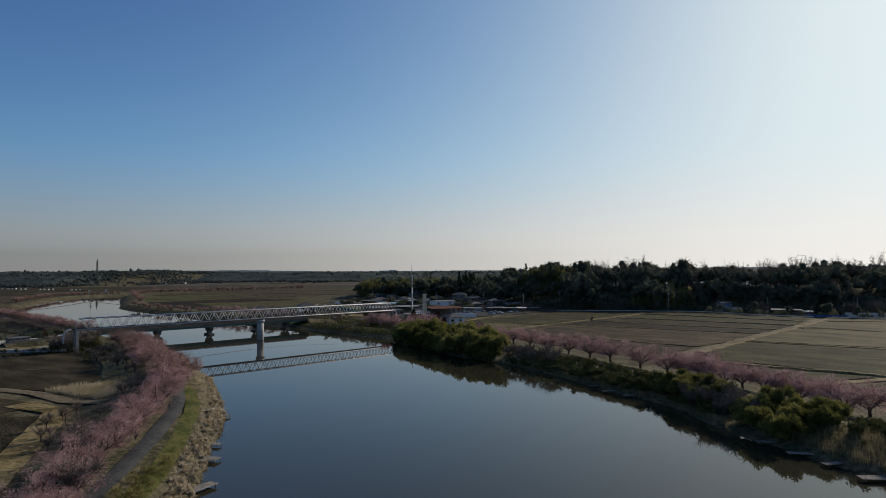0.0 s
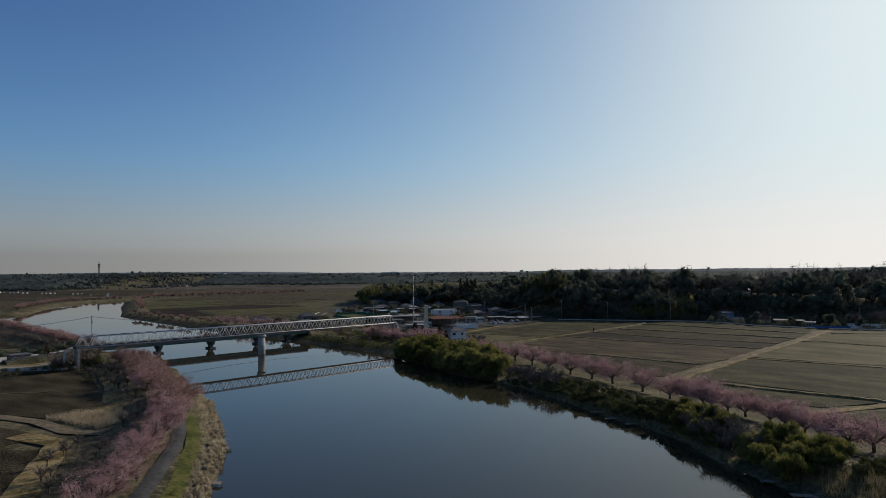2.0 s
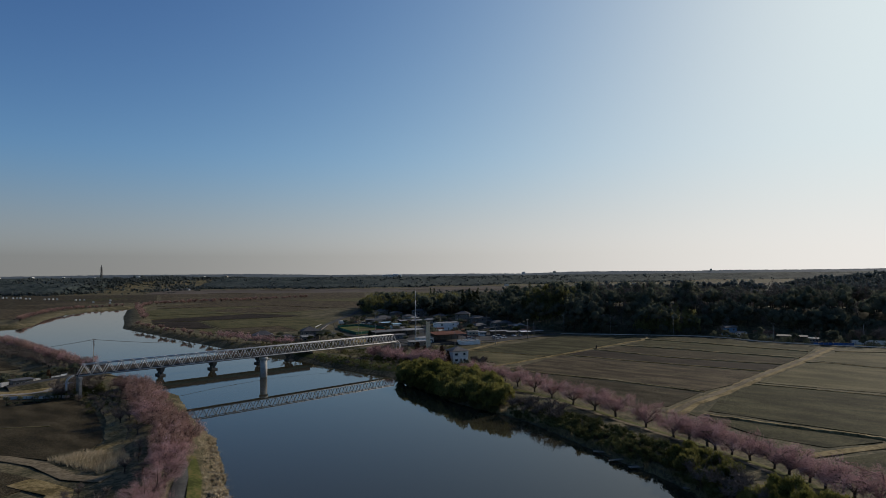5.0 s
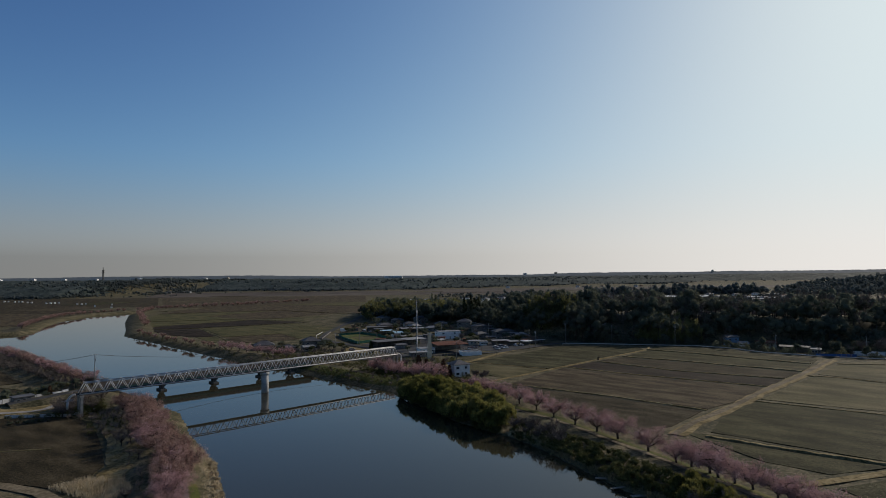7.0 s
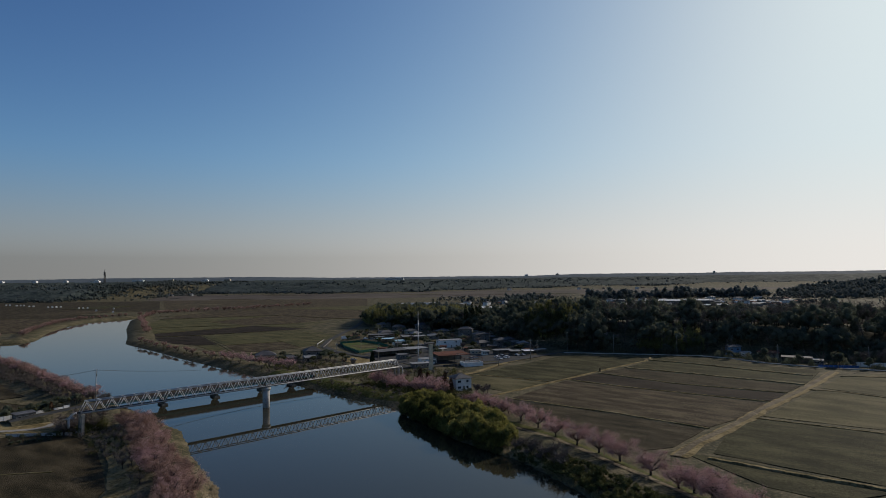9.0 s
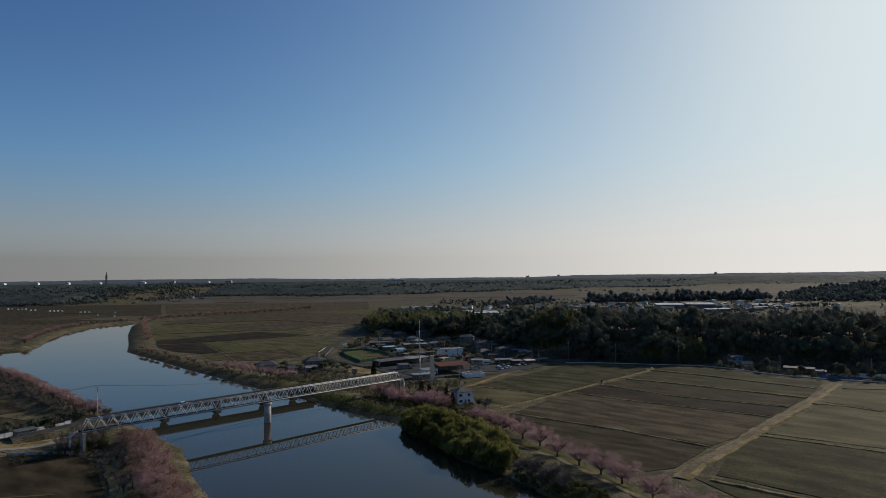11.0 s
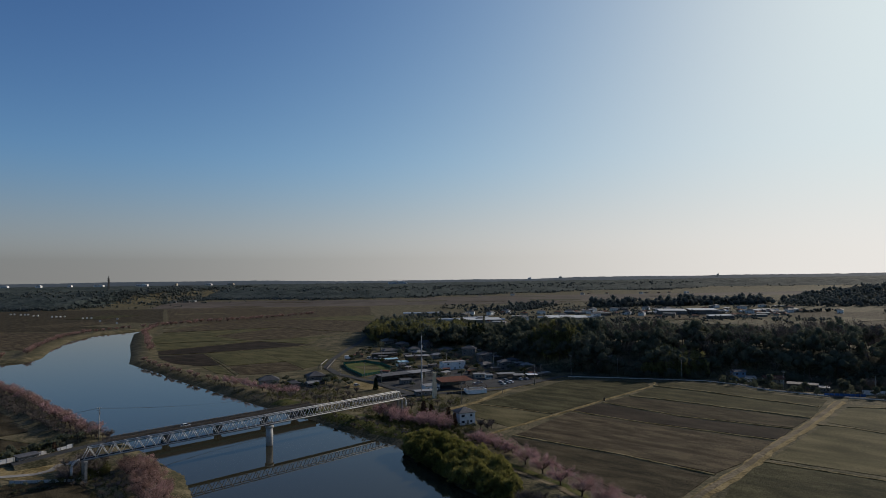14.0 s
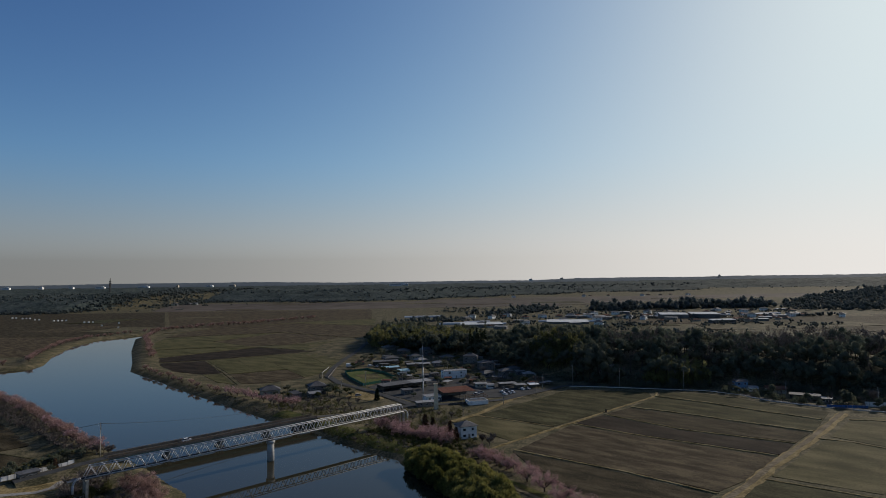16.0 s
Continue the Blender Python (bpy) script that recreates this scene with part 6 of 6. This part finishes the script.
def car(x, y, turn, paint, label, z=None, van=False):
    e = thing("car", pose(x, y, ground_at(x, y) + 0.16 if z is None else z, 0, 0, turn), label, "car", "parked cars")
    h1, h2 = (0.95, 1.85) if van else (0.85, 1.45)
    prof = [(-2.05, 0.3), (2.05, 0.3), (2.1, 0.6), (1.95, h1 - 0.1), (1.0 if not van else 1.6, h1), (-1.95, h1 + 0.02), (-2.08, 0.7)]
    g, n = Geo(), len(prof)
    g.add([(a, -0.84, b) for a, b in prof] + [(a, 0.84, b) for a, b in prof], [tuple(range(n)), tuple(range(2 * n - 1, n - 1, -1))] + [(i, i + n, (i + 1) % n + n, (i + 1) % n) for i in range(n)])
    body = g.ob("body", paint, e)
    c = [(-1.9, h1), (1.1 if not van else 1.65, h1), (0.45 if not van else 1.3, h2 - 0.08), (-1.35 if not van else -1.85, h2 - 0.08)]
    g = Geo()
    g.add([(a, -0.78, b) for a, b in c] + [(a, 0.78, b) for a, b in c], [(0, 1, 2, 3), (7, 6, 5, 4)] + [(i, i + 4, (i + 1) % 4 + 4, (i + 1) % 4) for i in range(4)])
    g.ob("windows", GLASS, e, "dark glazed cabin")
    Geo().box(((-0.45 if not van else -0.27), 0, h2 - 0.04), (1.75 if not van else 3.1, 1.5, 0.09)).ob("roof", paint, body)
    for a in (-1.3, 1.3):
        for b in (-0.8, 0.8):
            w = Geo().tube((a, b - 0.1, 0.31), (a, b + 0.1, 0.31), 0.31, n=14).ob("wheel", RUBBER, e)
            Geo().tube((a, b - 0.11, 0.31), (a, b + 0.11, 0.31), 0.17, n=10).ob("rim", STEEL, w)
    for b in (-0.6, 0.6):
        Geo().box((2.06, b, 0.66), (0.08, 0.3, 0.14)).ob("headlight", WHITEWALL, e)
        Geo().box((-2.06, b, 0.75), (0.08, 0.24, 0.16)).ob("tail_light", RUST, e)


for x, y, tr, p, v in ((32.6, 404.9, -60, CARWHITE, 0), (35.7, 408, -60, CARGREY, 0), (38.2, 411.1, -58, CARWHITE, 0), (35.2, 415.1, -60, CARGREY, 1), (31.6, 412.1, -60, CARWHITE, 0), (45.9, 422.3, -70, CARWHITE, 0),
                       (50, 422.8, -70, CARGREY, 0), (14.3, 406, 30, CARWHITE, 0), (17.3, 411.1, 30, CARGREY, 0), (-63.2, 406, 35, CARGREY, 0), (212.2, 391.7, 0, CARWHITE, 0), (-73.4, 540.6, 40, CARWHITE, 1), (-67.3, 538.6, 40, CARWHITE, 0)):
    car(x, y, tr, p, ("silver" if p is CARGREY else "white") + (" van" if v else " car") + " parked beside the village sheds", van=bool(v))
q = along(52, 40.3, 4.66)
car(q.x, q.y, 45.2, CARWHITE, "white car on the road bridge", q.z)


def truck(x, y, turn):
    e = thing("truck", pose(x, y, ground_at(x, y) + 0.16, 0, 0, turn), "white box truck parked in a yard", "truck")
    Geo().box((-1, 0, 2.1), (5.0, 2.2, 2.6)).ob("cargo_box", WHITEWALL, e)
    Geo().prism([(1.7, -1.05), (3.4, -1.05), (3.4, 1.05), (1.7, 1.05)], 0.6, 2.5, [(1.7, -1.0), (3.0, -1.0), (3.0, 1.0), (1.7, 1.0)]).ob("cab", CARWHITE, e)
    Geo().box((3.17, 0, 2.0), (0.12, 1.8, 0.7)).ob("windscreen", GLASS, e)
    for a in (-2.6, 2.5):
        for b in (-0.95, 0.95):
            Geo().tube((a, b - 0.14, 0.45), (a, b + 0.14, 0.45), 0.45, n=14).ob("wheel", RUBBER, e)


truck(-90.8, 538.6, 40)


# walls and fences by the road under the wood
def panel_wall(name, a, b, h, material, label, step=2.0, z=None):
    e = thing(name, Matrix.Identity(4), label, "wall" if "wall" in name else "fence")
    a, b = Vector(a), Vector(b)
    n = max(1, round((b - a).length / step))
    d = (b - a) / n
    s = Vector((-d.y, d.x)).normalized() * 0.07
    for i in range(n):
        p, q = a + d * (i + 0.03), a + d * (i + 0.97)
        zz = (ground_at(p.x, p.y) if z is None else z)
        Geo().prism([p - s, q - s, q + s, p + s], zz - 0.4, zz + h).ob("panel", material, e)
    for i in range(n + 1):
        p = a + d * i
        zz = (ground_at(p.x, p.y) if z is None else z)
        Geo().box((p.x, p.y, zz + h / 2 - 0.15), (0.2, 0.2, h + 0.5)).ob("post", CONCRETE, e)


panel_wall("white_fence", (233.6, 359), (255, 351.9), 2.6, WHITEWALL, "tall white sheet fence below the wood", 2.2)
panel_wall("blue_fence", (211.1, 357.5), (231.5, 352.9), 1.5, BLUESHEET, "blue sheet fence beside the road", 2.5)
panel_wall("yard_wall", (-97.9, 479.4), (-102, 534.5), 1.3, GREYWALL, "pale concrete wall along the road bend", 3.0)
panel_wall("grey_fence", (-4.1, 373.3), (20.4, 386.6), 1.2, DARKSTEEL, "low dark fence at the field edge", 2.0)

# ---- the pumping station compound past the lane ----
panel_wall("compound_wall", (-190.2, 220.9), (-160.8, 261.4), 1.8, WHITEWALL, "white concrete panel wall of a walled compound", 2.4)
panel_wall("compound_fence", (-155.9, 217.4), (-134.5, 218.7), 1.1, STEEL, "pale pipe fence along the field", 2.0)
panel_wall("compound_fence", (-134.5, 218.7), (-129.3, 227.8), 1.1, STEEL, "pale pipe fence along the field", 2.0)
ribbon("driveway", [(-184.2, 217), (-163.9, 224.3), (-153.7, 227), (-150.6, 231.5), (-151.5, 239.5)], 3.0, CONCRETE, "curved pale concrete driveway", "driveway", lift=0.2)
tagged(Geo().prism([(-180.1, 225.1), (-153.8, 220.4), (-137.5, 222.6), (-139.3, 237.7), (-157.4, 255.5)], 0.6, 1.12).ob("compound_yard", TAN), "dry grass yard inside the compound", "yard", kind="structure")
shed(-142.5, 231.6, 4, 3.2, 3.0, 45, CONCRETE, ROOFPALE, "small concrete valve house at the pipe's end", slope=0.1, category="valve house")
shed(-167.7, 243.3, 7, 4, 2.8, 55, GREYWALL, ROOFTILE, "low building with a dark roof behind the wall", slope=0.2)

HEDGE = [tree_mesh("crown", broadleaf(90 + i, 4.6, 4.0, 12, 60, 0.3)[:2], LEAF) for i in range(2)]
PINE_TRUNK = tree_mesh("trunk", stick((0, 0, -0.5), (0, 0, 2.4), 0.16, 0.1, 6), BARK)
for x, y in ((-185, 237.1), (-181.8, 244.1), (-178.7, 251.2), (-174.5, 257.2), (-171.4, 263.3), (-167.3, 267.3), (-188.1, 229), (-193.1, 234.9), (-189.8, 248), (-161.3, 267.4), (-179.9, 238.1), (-175.8, 243.2), (-172.6, 249.3), (-197, 242.9), (-200.2, 230.8), (-183.7, 255.1), (-166.4, 261.3), (-187.2, 224), (-163.5, 250.4)):
    plant_tree("garden_tree", x, y, (PINE_TRUNK, HEDGE[rng.integers(0, 2)]), rng.uniform(0.8, 1.15), "dark clipped evergreen tree behind the wall", "tree", "evergreens behind the wall")
for x, y in ((-154.9, 210.9), (-150.9, 211.9), (-146.8, 213), (-142.7, 214), (-139.6, 215.1)):
    plant_tree("hedge_bush", x, y, (PINE_TRUNK, HEDGE[0]), 0.55, "dark clipped hedge bush at the field edge", "hedge", "hedge at the field edge")
CEDAR = [tree_mesh("crown", conifer(95 + i, 8.5, 3.8, 20, 34)[:2], m) for i, m in enumerate((RUSTCEDAR, CONIFER))]
CEDAR_TRUNK = tree_mesh("trunk", stick((0, 0, -0.5), (0, 0, 7), 0.2, 0.05, 6), BARK)
for x, y, k, s in ((-14.8, 309.3, 0, 1.05), (-11.2, 312.3, 0, 0.8), (-2.6, 296.5, 0, 1.0), (0.5, 293.5, 0, 0.75), (-8.2, 303.4, 1, 0.55), (-49, 391.7, 1, 0.9), (-163.5, 253.4, 0, 0.6), (-10.2, 306.4, 1, 0.6)):
    plant_tree("garden_cedar", x, y, (CEDAR_TRUNK, CEDAR[k]), s, "brownish winter cedar beside a house" if k == 0 else "dark green cedar beside a house", "tree", "garden cedars")
GARDEN = [tree_mesh("crown", broadleaf(100 + i, 6.5, 6.0, 14, 50, 0.42)[:2], LEAF if i else SHRUB) for i in range(2)]
for x, y, k, s in ((-83.6, 408, 1, 1.1), (-79.6, 413.1, 0, 1.0), (-71.4, 412.1, 0, 0.9), (-86.7, 426.4, 1, 1.0), (-108.5, 414.1, 1, 0.8), (-114.6, 424.1, 1, 0.9), (-75.5, 406, 1, 0.9), (9.2, 289.5, 1, 0.5), (-26.5, 399.8, 1, 0.6), (-10.2, 448.8, 1, 0.9), (20.4, 448.8, 1, 0.8),
                   (42.8, 459, 1, 1.1), (-33.7, 479.4, 1, 1.0), (-20.4, 499.8, 1, 1.2), (-8.2, 520.2, 1, 1.3), (40.8, 479.4, 0, 1.0), (61.2, 448.8, 0, 0.8), (-46.9, 550.8, 1, 1.2), (-71.4, 612, 1, 1.3), (10.2, 499.8, 1, 1.2), (22.4, 522.2, 1, 1.2), (-102, 430.4, 1, 0.8), (-112.6, 407, 1, 0.7), (-107.5, 400, 0, 0.8), (-100, 406, 1, 0.9), (-97.9, 424.3, 1, 1.0), (-118.6, 410, 1, 0.6), (-81.6, 420.2, 1, 1.1), (-132.7, 422.1, 1, 0.7), (-87.7, 399.8, 0, 0.8), (-67.3, 403.9, 1, 0.7)):
    plant_tree("garden_tree", x, y, (PINE_TRUNK, GARDEN[k]), s, "dark evergreen garden tree in the village", "tree", "village garden trees")
BARE = [(tree_mesh("trunk", stick((0, 0, -0.5), (0, 0, 2.6), 0.18, 0.12, 6), BARK), tree_mesh("crown", bare(110 + i, 5.2, 5.5, 22, 40)[:2], TWIG)) for i in range(2)]
for x, y, s in ((12.3, 287.5, 0.9), (15.4, 283.5, 0.8), (17.4, 289.5, 0.8), (-157.1, 271.4, 0.9), (-153, 275.5, 0.8), (-66.3, 387.6, 0.7), (-59.2, 379.4, 0.8), (57.1, 432.5, 0.8), (-31, 56.8, 1.0), (249.9, 359, 1.6), (257, 363.1, 1.7), (242.8, 365.2, 1.5), (-40.3, 68.2, 1.0)):
    plant_tree("bare_tree", x, y, BARE[rng.integers(0, 2)], s, "leafless grey tree with fine twigs", "tree", "bare trees")

r3 = np.random.default_rng(17)
TAKEN = [(v[0], v[1], 9) for v in VILLAGE] + [(1.5, 471.2, 11), (-124.6, 418.1, 8), (-92.8, 417.2, 8), (4.7, 298.4, 6), (-38.8, 432.5, 14), (-24.5, 441.7, 9), (1.5, 401.9, 11), (13.3, 378.4, 8), (-20.4, 410, 4), (36.7, 420.2, 12), (-14.3, 389.6, 7)]
VILLAGE_AREA = [(-93.8, 550.8), (-63.2, 448.8), (-40.8, 418.2), (-20.4, 423.3), (20.4, 438.6), (61.2, 433.5), (85.7, 448.8), (61.2, 489.6), (22.4, 555.9), (-12.2, 591.6), (-46.9, 622.2), (-79.6, 642.6)]
made = 0
while made < 120:
    x, y = r3.uniform(-95, 90), r3.uniform(405, 630)
    if not inside(VILLAGE_AREA, x, y) or inside(TURF_POLY, x, y) or any(math.hypot(x - a, y - b) < c for a, b, c in TAKEN):
        continue
    made += 1
    TAKEN.append((x, y, 3.5))
    if made % 5 == 0:
        shed(x, y, r3.uniform(4, 8), r3.uniform(3, 4.5), r3.uniform(2.2, 3), r3.uniform(-20, 60), GREYWALL, (ROOFTILE, ROOFPALE, RUST)[made % 3], ("small outbuilding with a dark tiled roof", "small outbuilding with a grey sheet roof", "small outbuilding with a rusty roof")[made % 3], made % 2 == 0, 0.3)
    elif made % 5 == 1:
        plant_tree("bare_tree", x, y, BARE[made % 2], r3.uniform(0.7, 1.2), "leafless grey tree with fine twigs", "tree", "bare trees")
    else:
        plant_tree("garden_tree", x, y, (PINE_TRUNK, GARDEN[int(made % 4 > 0)]), r3.uniform(0.5, 1.1), "dark evergreen garden tree in the village", "tree", "village garden trees")

# ---- the far plain ----
proto = house(185, 1038.3, 14, 9, 10, WHITEWALL, ROOFTILE, "distant farmhouse on the plain", 2, z=1.0)
proto2 = shed(267.3, 1089.7, 20, 9, 4, -10, GREYWALL, ROOFPALE, "distant farm shed with a pale roof", z=1.0)
proto3 = house(339.2, 1007.4, 12, 9, 30, CREAM, RUST, "distant farmhouse with a brown roof", 1, z=1.0)
for x, y, w, d, h, tr, lab in ((42, 960, 64, 34, 5, 3, "long low greenhouse block with a pale roof on the plain"), (185, 1010, 66, 40, 3.5, -8, "wide low greenhouse block with a pale roof on the plain"),
                               (390, 1105, 46, 40, 7, -12, "large warehouse with a pale roof on the plain"), (442, 1100, 46, 44, 7.5, -12, "large warehouse with a pale roof on the plain"), (420, 975, 40, 12, 5, 8, "long low farm building on the plain"),
                               (552, 1120, 24, 14, 4, -8, "farm building with a bright pale roof on the plain")):
    shed(x, y, w, d, h, tr, GREYWALL, VINYL, lab, slope=1.2, category="farm building", z=1.0)
r2 = np.random.default_rng(9)
for i in range(84):
    x = r2.uniform(20, 680)
    src = (proto, proto2, proto3)[i % 3]
    copy_thing(src, pose(x, r2.uniform(900, 1180) + 0.2 * x, 1.0, 0, 0, r2.uniform(-40, 60)))
for i in range(26):
    copy_thing((proto, proto2)[i % 2], pose(r2.uniform(-1060, -860), r2.uniform(1900, 2060), 1.0, 0, 0, r2.uniform(-40, 60)))
for i in range(14):
    copy_thing((proto, proto3)[i % 2], pose(r2.uniform(-120, 900), r2.uniform(2300, 2400), 1.0, 0, 0, r2.uniform(-40, 60)))


def greenhouse(x, y, length, width, turn, label):
    """A tunnel of film over hoops."""
    e = thing("greenhouse", pose(x, y, 1.0, 0, 0, turn), label, "greenhouse", "greenhouses on the plain")
    prof = [(width / 2 * math.cos(a), 3.2 * math.sin(a)) for a in np.linspace(0, math.pi, 9)]
    n = len(prof)
    Geo().add([(-length / 2, a, b) for a, b in prof] + [(length / 2, a, b) for a, b in prof], [(i, i + 1, i + 1 + n, i + n) for i in range(n - 1)] + [tuple(range(n - 1, -1, -1)), tuple(range(n, 2 * n))]).ob("film", VINYL, e, smooth=False)
    for k in np.linspace(-0.5, 0.5, 7):
        g = Geo()
        for (a, b), (c, d) in zip(prof, prof[1:]):
            g.tube((k * length, a * 1.01, b * 1.01), (k * length, c * 1.01, d * 1.01), 0.05, n=4)
        g.ob("hoop", STEEL, e)


for x, y, le, w, tr in ((-2.1, 1012.6, 50, 7, 8), (2.1, 1021.8, 50, 7, 8), (37, 1042.4, 40, 7, 8), (41.1, 1051.6, 40, 7, 8), (69.9, 1002.3, 30, 6, 8), (164.5, 1044.4, 44, 8, 0), (210.7, 1034.2, 50, 8, 0), (388.6, 1146.2, 60, 9, -5), (452.3, 1155.5, 60, 9, -5),
                        (483.2, 1159.6, 60, 9, -5), (553.1, 1144.2, 50, 10, 0), (592.1, 1169.9, 40, 9, 0), (-61.7, 1213, 70, 12, 4), (431.8, 1171.9, 60, 9, -5)):
    greenhouse(x, y, le, w, tr, "long white film greenhouse on the far plain")
for x, y in ((-981.7, 1357), (-974.5, 1359), (-940.6, 1331.3), (-933.4, 1333.3), (-927.3, 1335.4), (-881, 1285), (-873.8, 1287.1), (-811.1, 1238.7), (-803.9, 1240.8), (-796.7, 1242.9), (-789.5, 1244.9), (-709.3, 1174), (-702.1, 1176), (-694.9, 1178.1), (-620.9, 1079.4), (-563.3, 1028), (-627.1, 1146.2)):
    e = thing("covered_stack", pose(x, y, 1.1, 0, 0, r2.uniform(0, 60)), "white sheeted stack standing on a far field", "stack", "white sheeted stacks")
    Geo().prism([(-1.6, -1.2), (1.6, -1.2), (1.6, 1.2), (-1.6, 1.2)], 0, 2.6, [(-1.3, -0.9), (1.3, -0.9), (1.3, 0.9), (-1.3, 0.9)]).ob("cover", WHITEWALL, e)


def tower():
    e = thing("radio_tower", pose(-1330.2, 2364.4, 1.0), "distant grey lattice radio tower with round platforms", "tower")
    for a in range(4):
        c, s = math.cos(a * math.pi / 2 + 0.78), math.sin(a * math.pi / 2 + 0.78)
        Geo().tube((c * 5, s * 5, 0), (c * 2.2, s * 2.2, 83), 0.9, 0.7, 6).ob("leg", DARKPIER, e)
    for z in np.arange(8, 78, 7):
        r = 5 - 2.8 * z / 78
        Geo().box((0, 0, z), (r * 1.5, r * 1.5, 0.7)).ob("brace", DARKPIER, e)
    for z in (74, 82):
        Geo().tube((0, 0, z), (0, 0, z + 2.2), 5.0, n=12).ob("platform", DARKPIER, e)
    Geo().tube((0, 0, 84), (0, 0, 95), 1.4, 1.0, 6).ob("antenna", DARKPIER, e)


tower()


def far_block(x, y, w, d, h, z, walls):
    e = thing("apartment_building", pose(x, y, z), "distant pale block of flats on the skyline", "building", "far buildings on the skyline")
    Geo().box((0, 0, h / 2), (w, d, h)).ob("wall", walls, e)
    Geo().box((w * 0.2, 0, h + 1.5), (w * 0.3, d * 0.6, 3)).ob("roof_house", walls, e)
    for k in np.arange(4, h - 1, 4):
        Geo().box((0, -d / 2 - 0.1, k), (w * 0.92, 0.3, 1.4)).ob("window_band", GLASS, e)


for x, y, w, h, z, wa in ((590, 4700, 34, 20, 48, WHITEWALL), (825, 4700, 28, 18, 54, CREAM), (-310, 3500, 150, 16, 38, WHITEWALL), (-2780, 4100, 50, 19, 40, WHITEWALL), (-2080, 4100, 110, 17, 40, WHITEWALL), (-1850, 4100, 20, 20, 40, CREAM),
                          (-2400, 4150, 90, 15, 40, WHITEWALL), (-1500, 4150, 60, 17, 40, CREAM), (2040, 4750, 14, 20, 58, CREAM), (-3050, 4150, 70, 18, 40, WHITEWALL), (-1650, 4150, 60, 14, 40, WHITEWALL), (-2600, 4150, 40, 16, 40, WHITEWALL)):
    far_block(x, y, w * 0.7, 20, h * 0.7, z, wa)


# ---- along the water: fishing platforms, boat, path post ----
def platform(x, y, turn, l=3.0, w=1.5, label="weathered wooden fishing platform on stakes at the waterline"):
    e = thing("fishing_platform", pose(x, y, -0.25, 0, 0, turn), label, "platform", "fishing platforms")
    for i in range(int(w / 0.22)):
        Geo().box((0, -w / 2 + 0.11 + i * 0.22, 0.4), (l, 0.19, 0.05)).ob("plank", PLANK, e)
    for a in (-0.42, 0.42):
        Geo().box((l * a, 0, 0.32), (0.1, w, 0.1)).ob("joist", PLANK, e)
        for b in (-0.44, 0.44):
            Geo().tube((l * a, w * b, -1.5), (l * a, w * b, 0.58), 0.05, n=6).ob("stake", BARK, e)


for x, y, tr, l, w in ((-44.0, 122.9, -18, 3.2, 1.6), (-43.4, 118.3, -18, 3.0, 1.5), (-42.1, 112.6, -14, 2.4, 1.2), (-40.7, 107.9, -14, 2.2, 1.1), (-38.4, 102.3, -8, 3.4, 1.5), (-35.5, 94.0, -10, 3.0, 2.0), (-32.0, 81.1, 62, 5.0, 1.8), (-49.0, 131.2, -25, 2.4, 1.2), (-51.5, 137.4, -25, 2.4, 1.2),
                       (36.7, 151.7, -15, 2.8, 1.2), (39.1, 145.1, 20, 4.2, 1.0), (42.1, 139.7, 10, 3.6, 1.4), (48.5, 125.8, 0, 2.6, 1.2), (52.2, 101.0, -10, 2.8, 1.2), (54.3, 94.5, -12, 4.2, 1.5), (56.3, 89.6, 14, 4.0, 1.4), (57.8, 83.2, -4, 4.6, 1.8)):
    platform(x, y, tr, l, w)
for x, y, a in ((-38.7, 98.1, 40), (-36.2, 86.8, 70), (-41.3, 110.5, 20)):
    e = thing("driftwood_pole", pose(x, y, ground_at(x, y) + 0.25, 0, 0, a), "bleached wooden pole lying on the bank", "pole", "loose poles on the bank")
    Geo().tube((-1.6, 0, 0), (1.6, 0, 0.2), 0.07, 0.05, 6).ob("pole", PLANK, e)


def boat():
    e = thing("rowing_boat", pose(-8.2, 240.6, -0.3, 0, 0, 5), "small pale rowing boat moored under the bamboo", "boat")
    g, rows = Geo(), []
    for k in np.linspace(-1, 1, 9):
        w = 0.75 * (1 - max(0, k) ** 2.2) * (1 - 0.25 * max(0, -k)) + 0.02
        rows.append([(k * 2.2, -w, 0.5 + 0.15 * k * k), (k * 2.2, -w * 0.7, -0.1), (k * 2.2, w * 0.7, -0.1), (k * 2.2, w, 0.5 + 0.15 * k * k)])
    vs = [p for r in rows for p in r]
    g.add(vs, [(i * 4 + j, i * 4 + j + 1, i * 4 + j + 5, i * 4 + j + 4) for i in range(8) for j in range(3)] + [(3, 2, 1, 0)])
    g.ob("hull", CREAM, e)
    for k in (-1.0, 0.2, 1.0):
        Geo().box((k, 0, 0.38), (0.28, 1.1, 0.05)).ob("thwart", PLANK, e)


boat()
e = thing("path_post", pose(-47.6, 95.9, 2.35, 0, 0, 20), "dark post with a small box beside the riverside path", "post")
Geo().tube((0, 0, -0.4), (0, 0, 2.5), 0.09, 0.08, 8).ob("pole", BARK, e)
Geo().box((0.05, -0.12, 1.0), (0.5, 0.35, 0.8)).ob("box", DARKSTEEL, e)
Geo().box((0, 0, 2.4), (0.26, 0.22, 0.3)).ob("cap", CONCRETE, e)
e = thing("field_stump", pose(84.5, 350.5, 1.3), "dark weathered stump on the field ridge", "stump")
Geo().tube((0, 0, -0.4), (0.1, 0.05, 1.5), 0.5, 0.35, 9).ob("stem", BARK, e)
Geo().tube((0.3, 0.1, 0.6), (0.9, 0.3, 1.3), 0.18, 0.1, 7).ob("branch_stub", BARK, e)
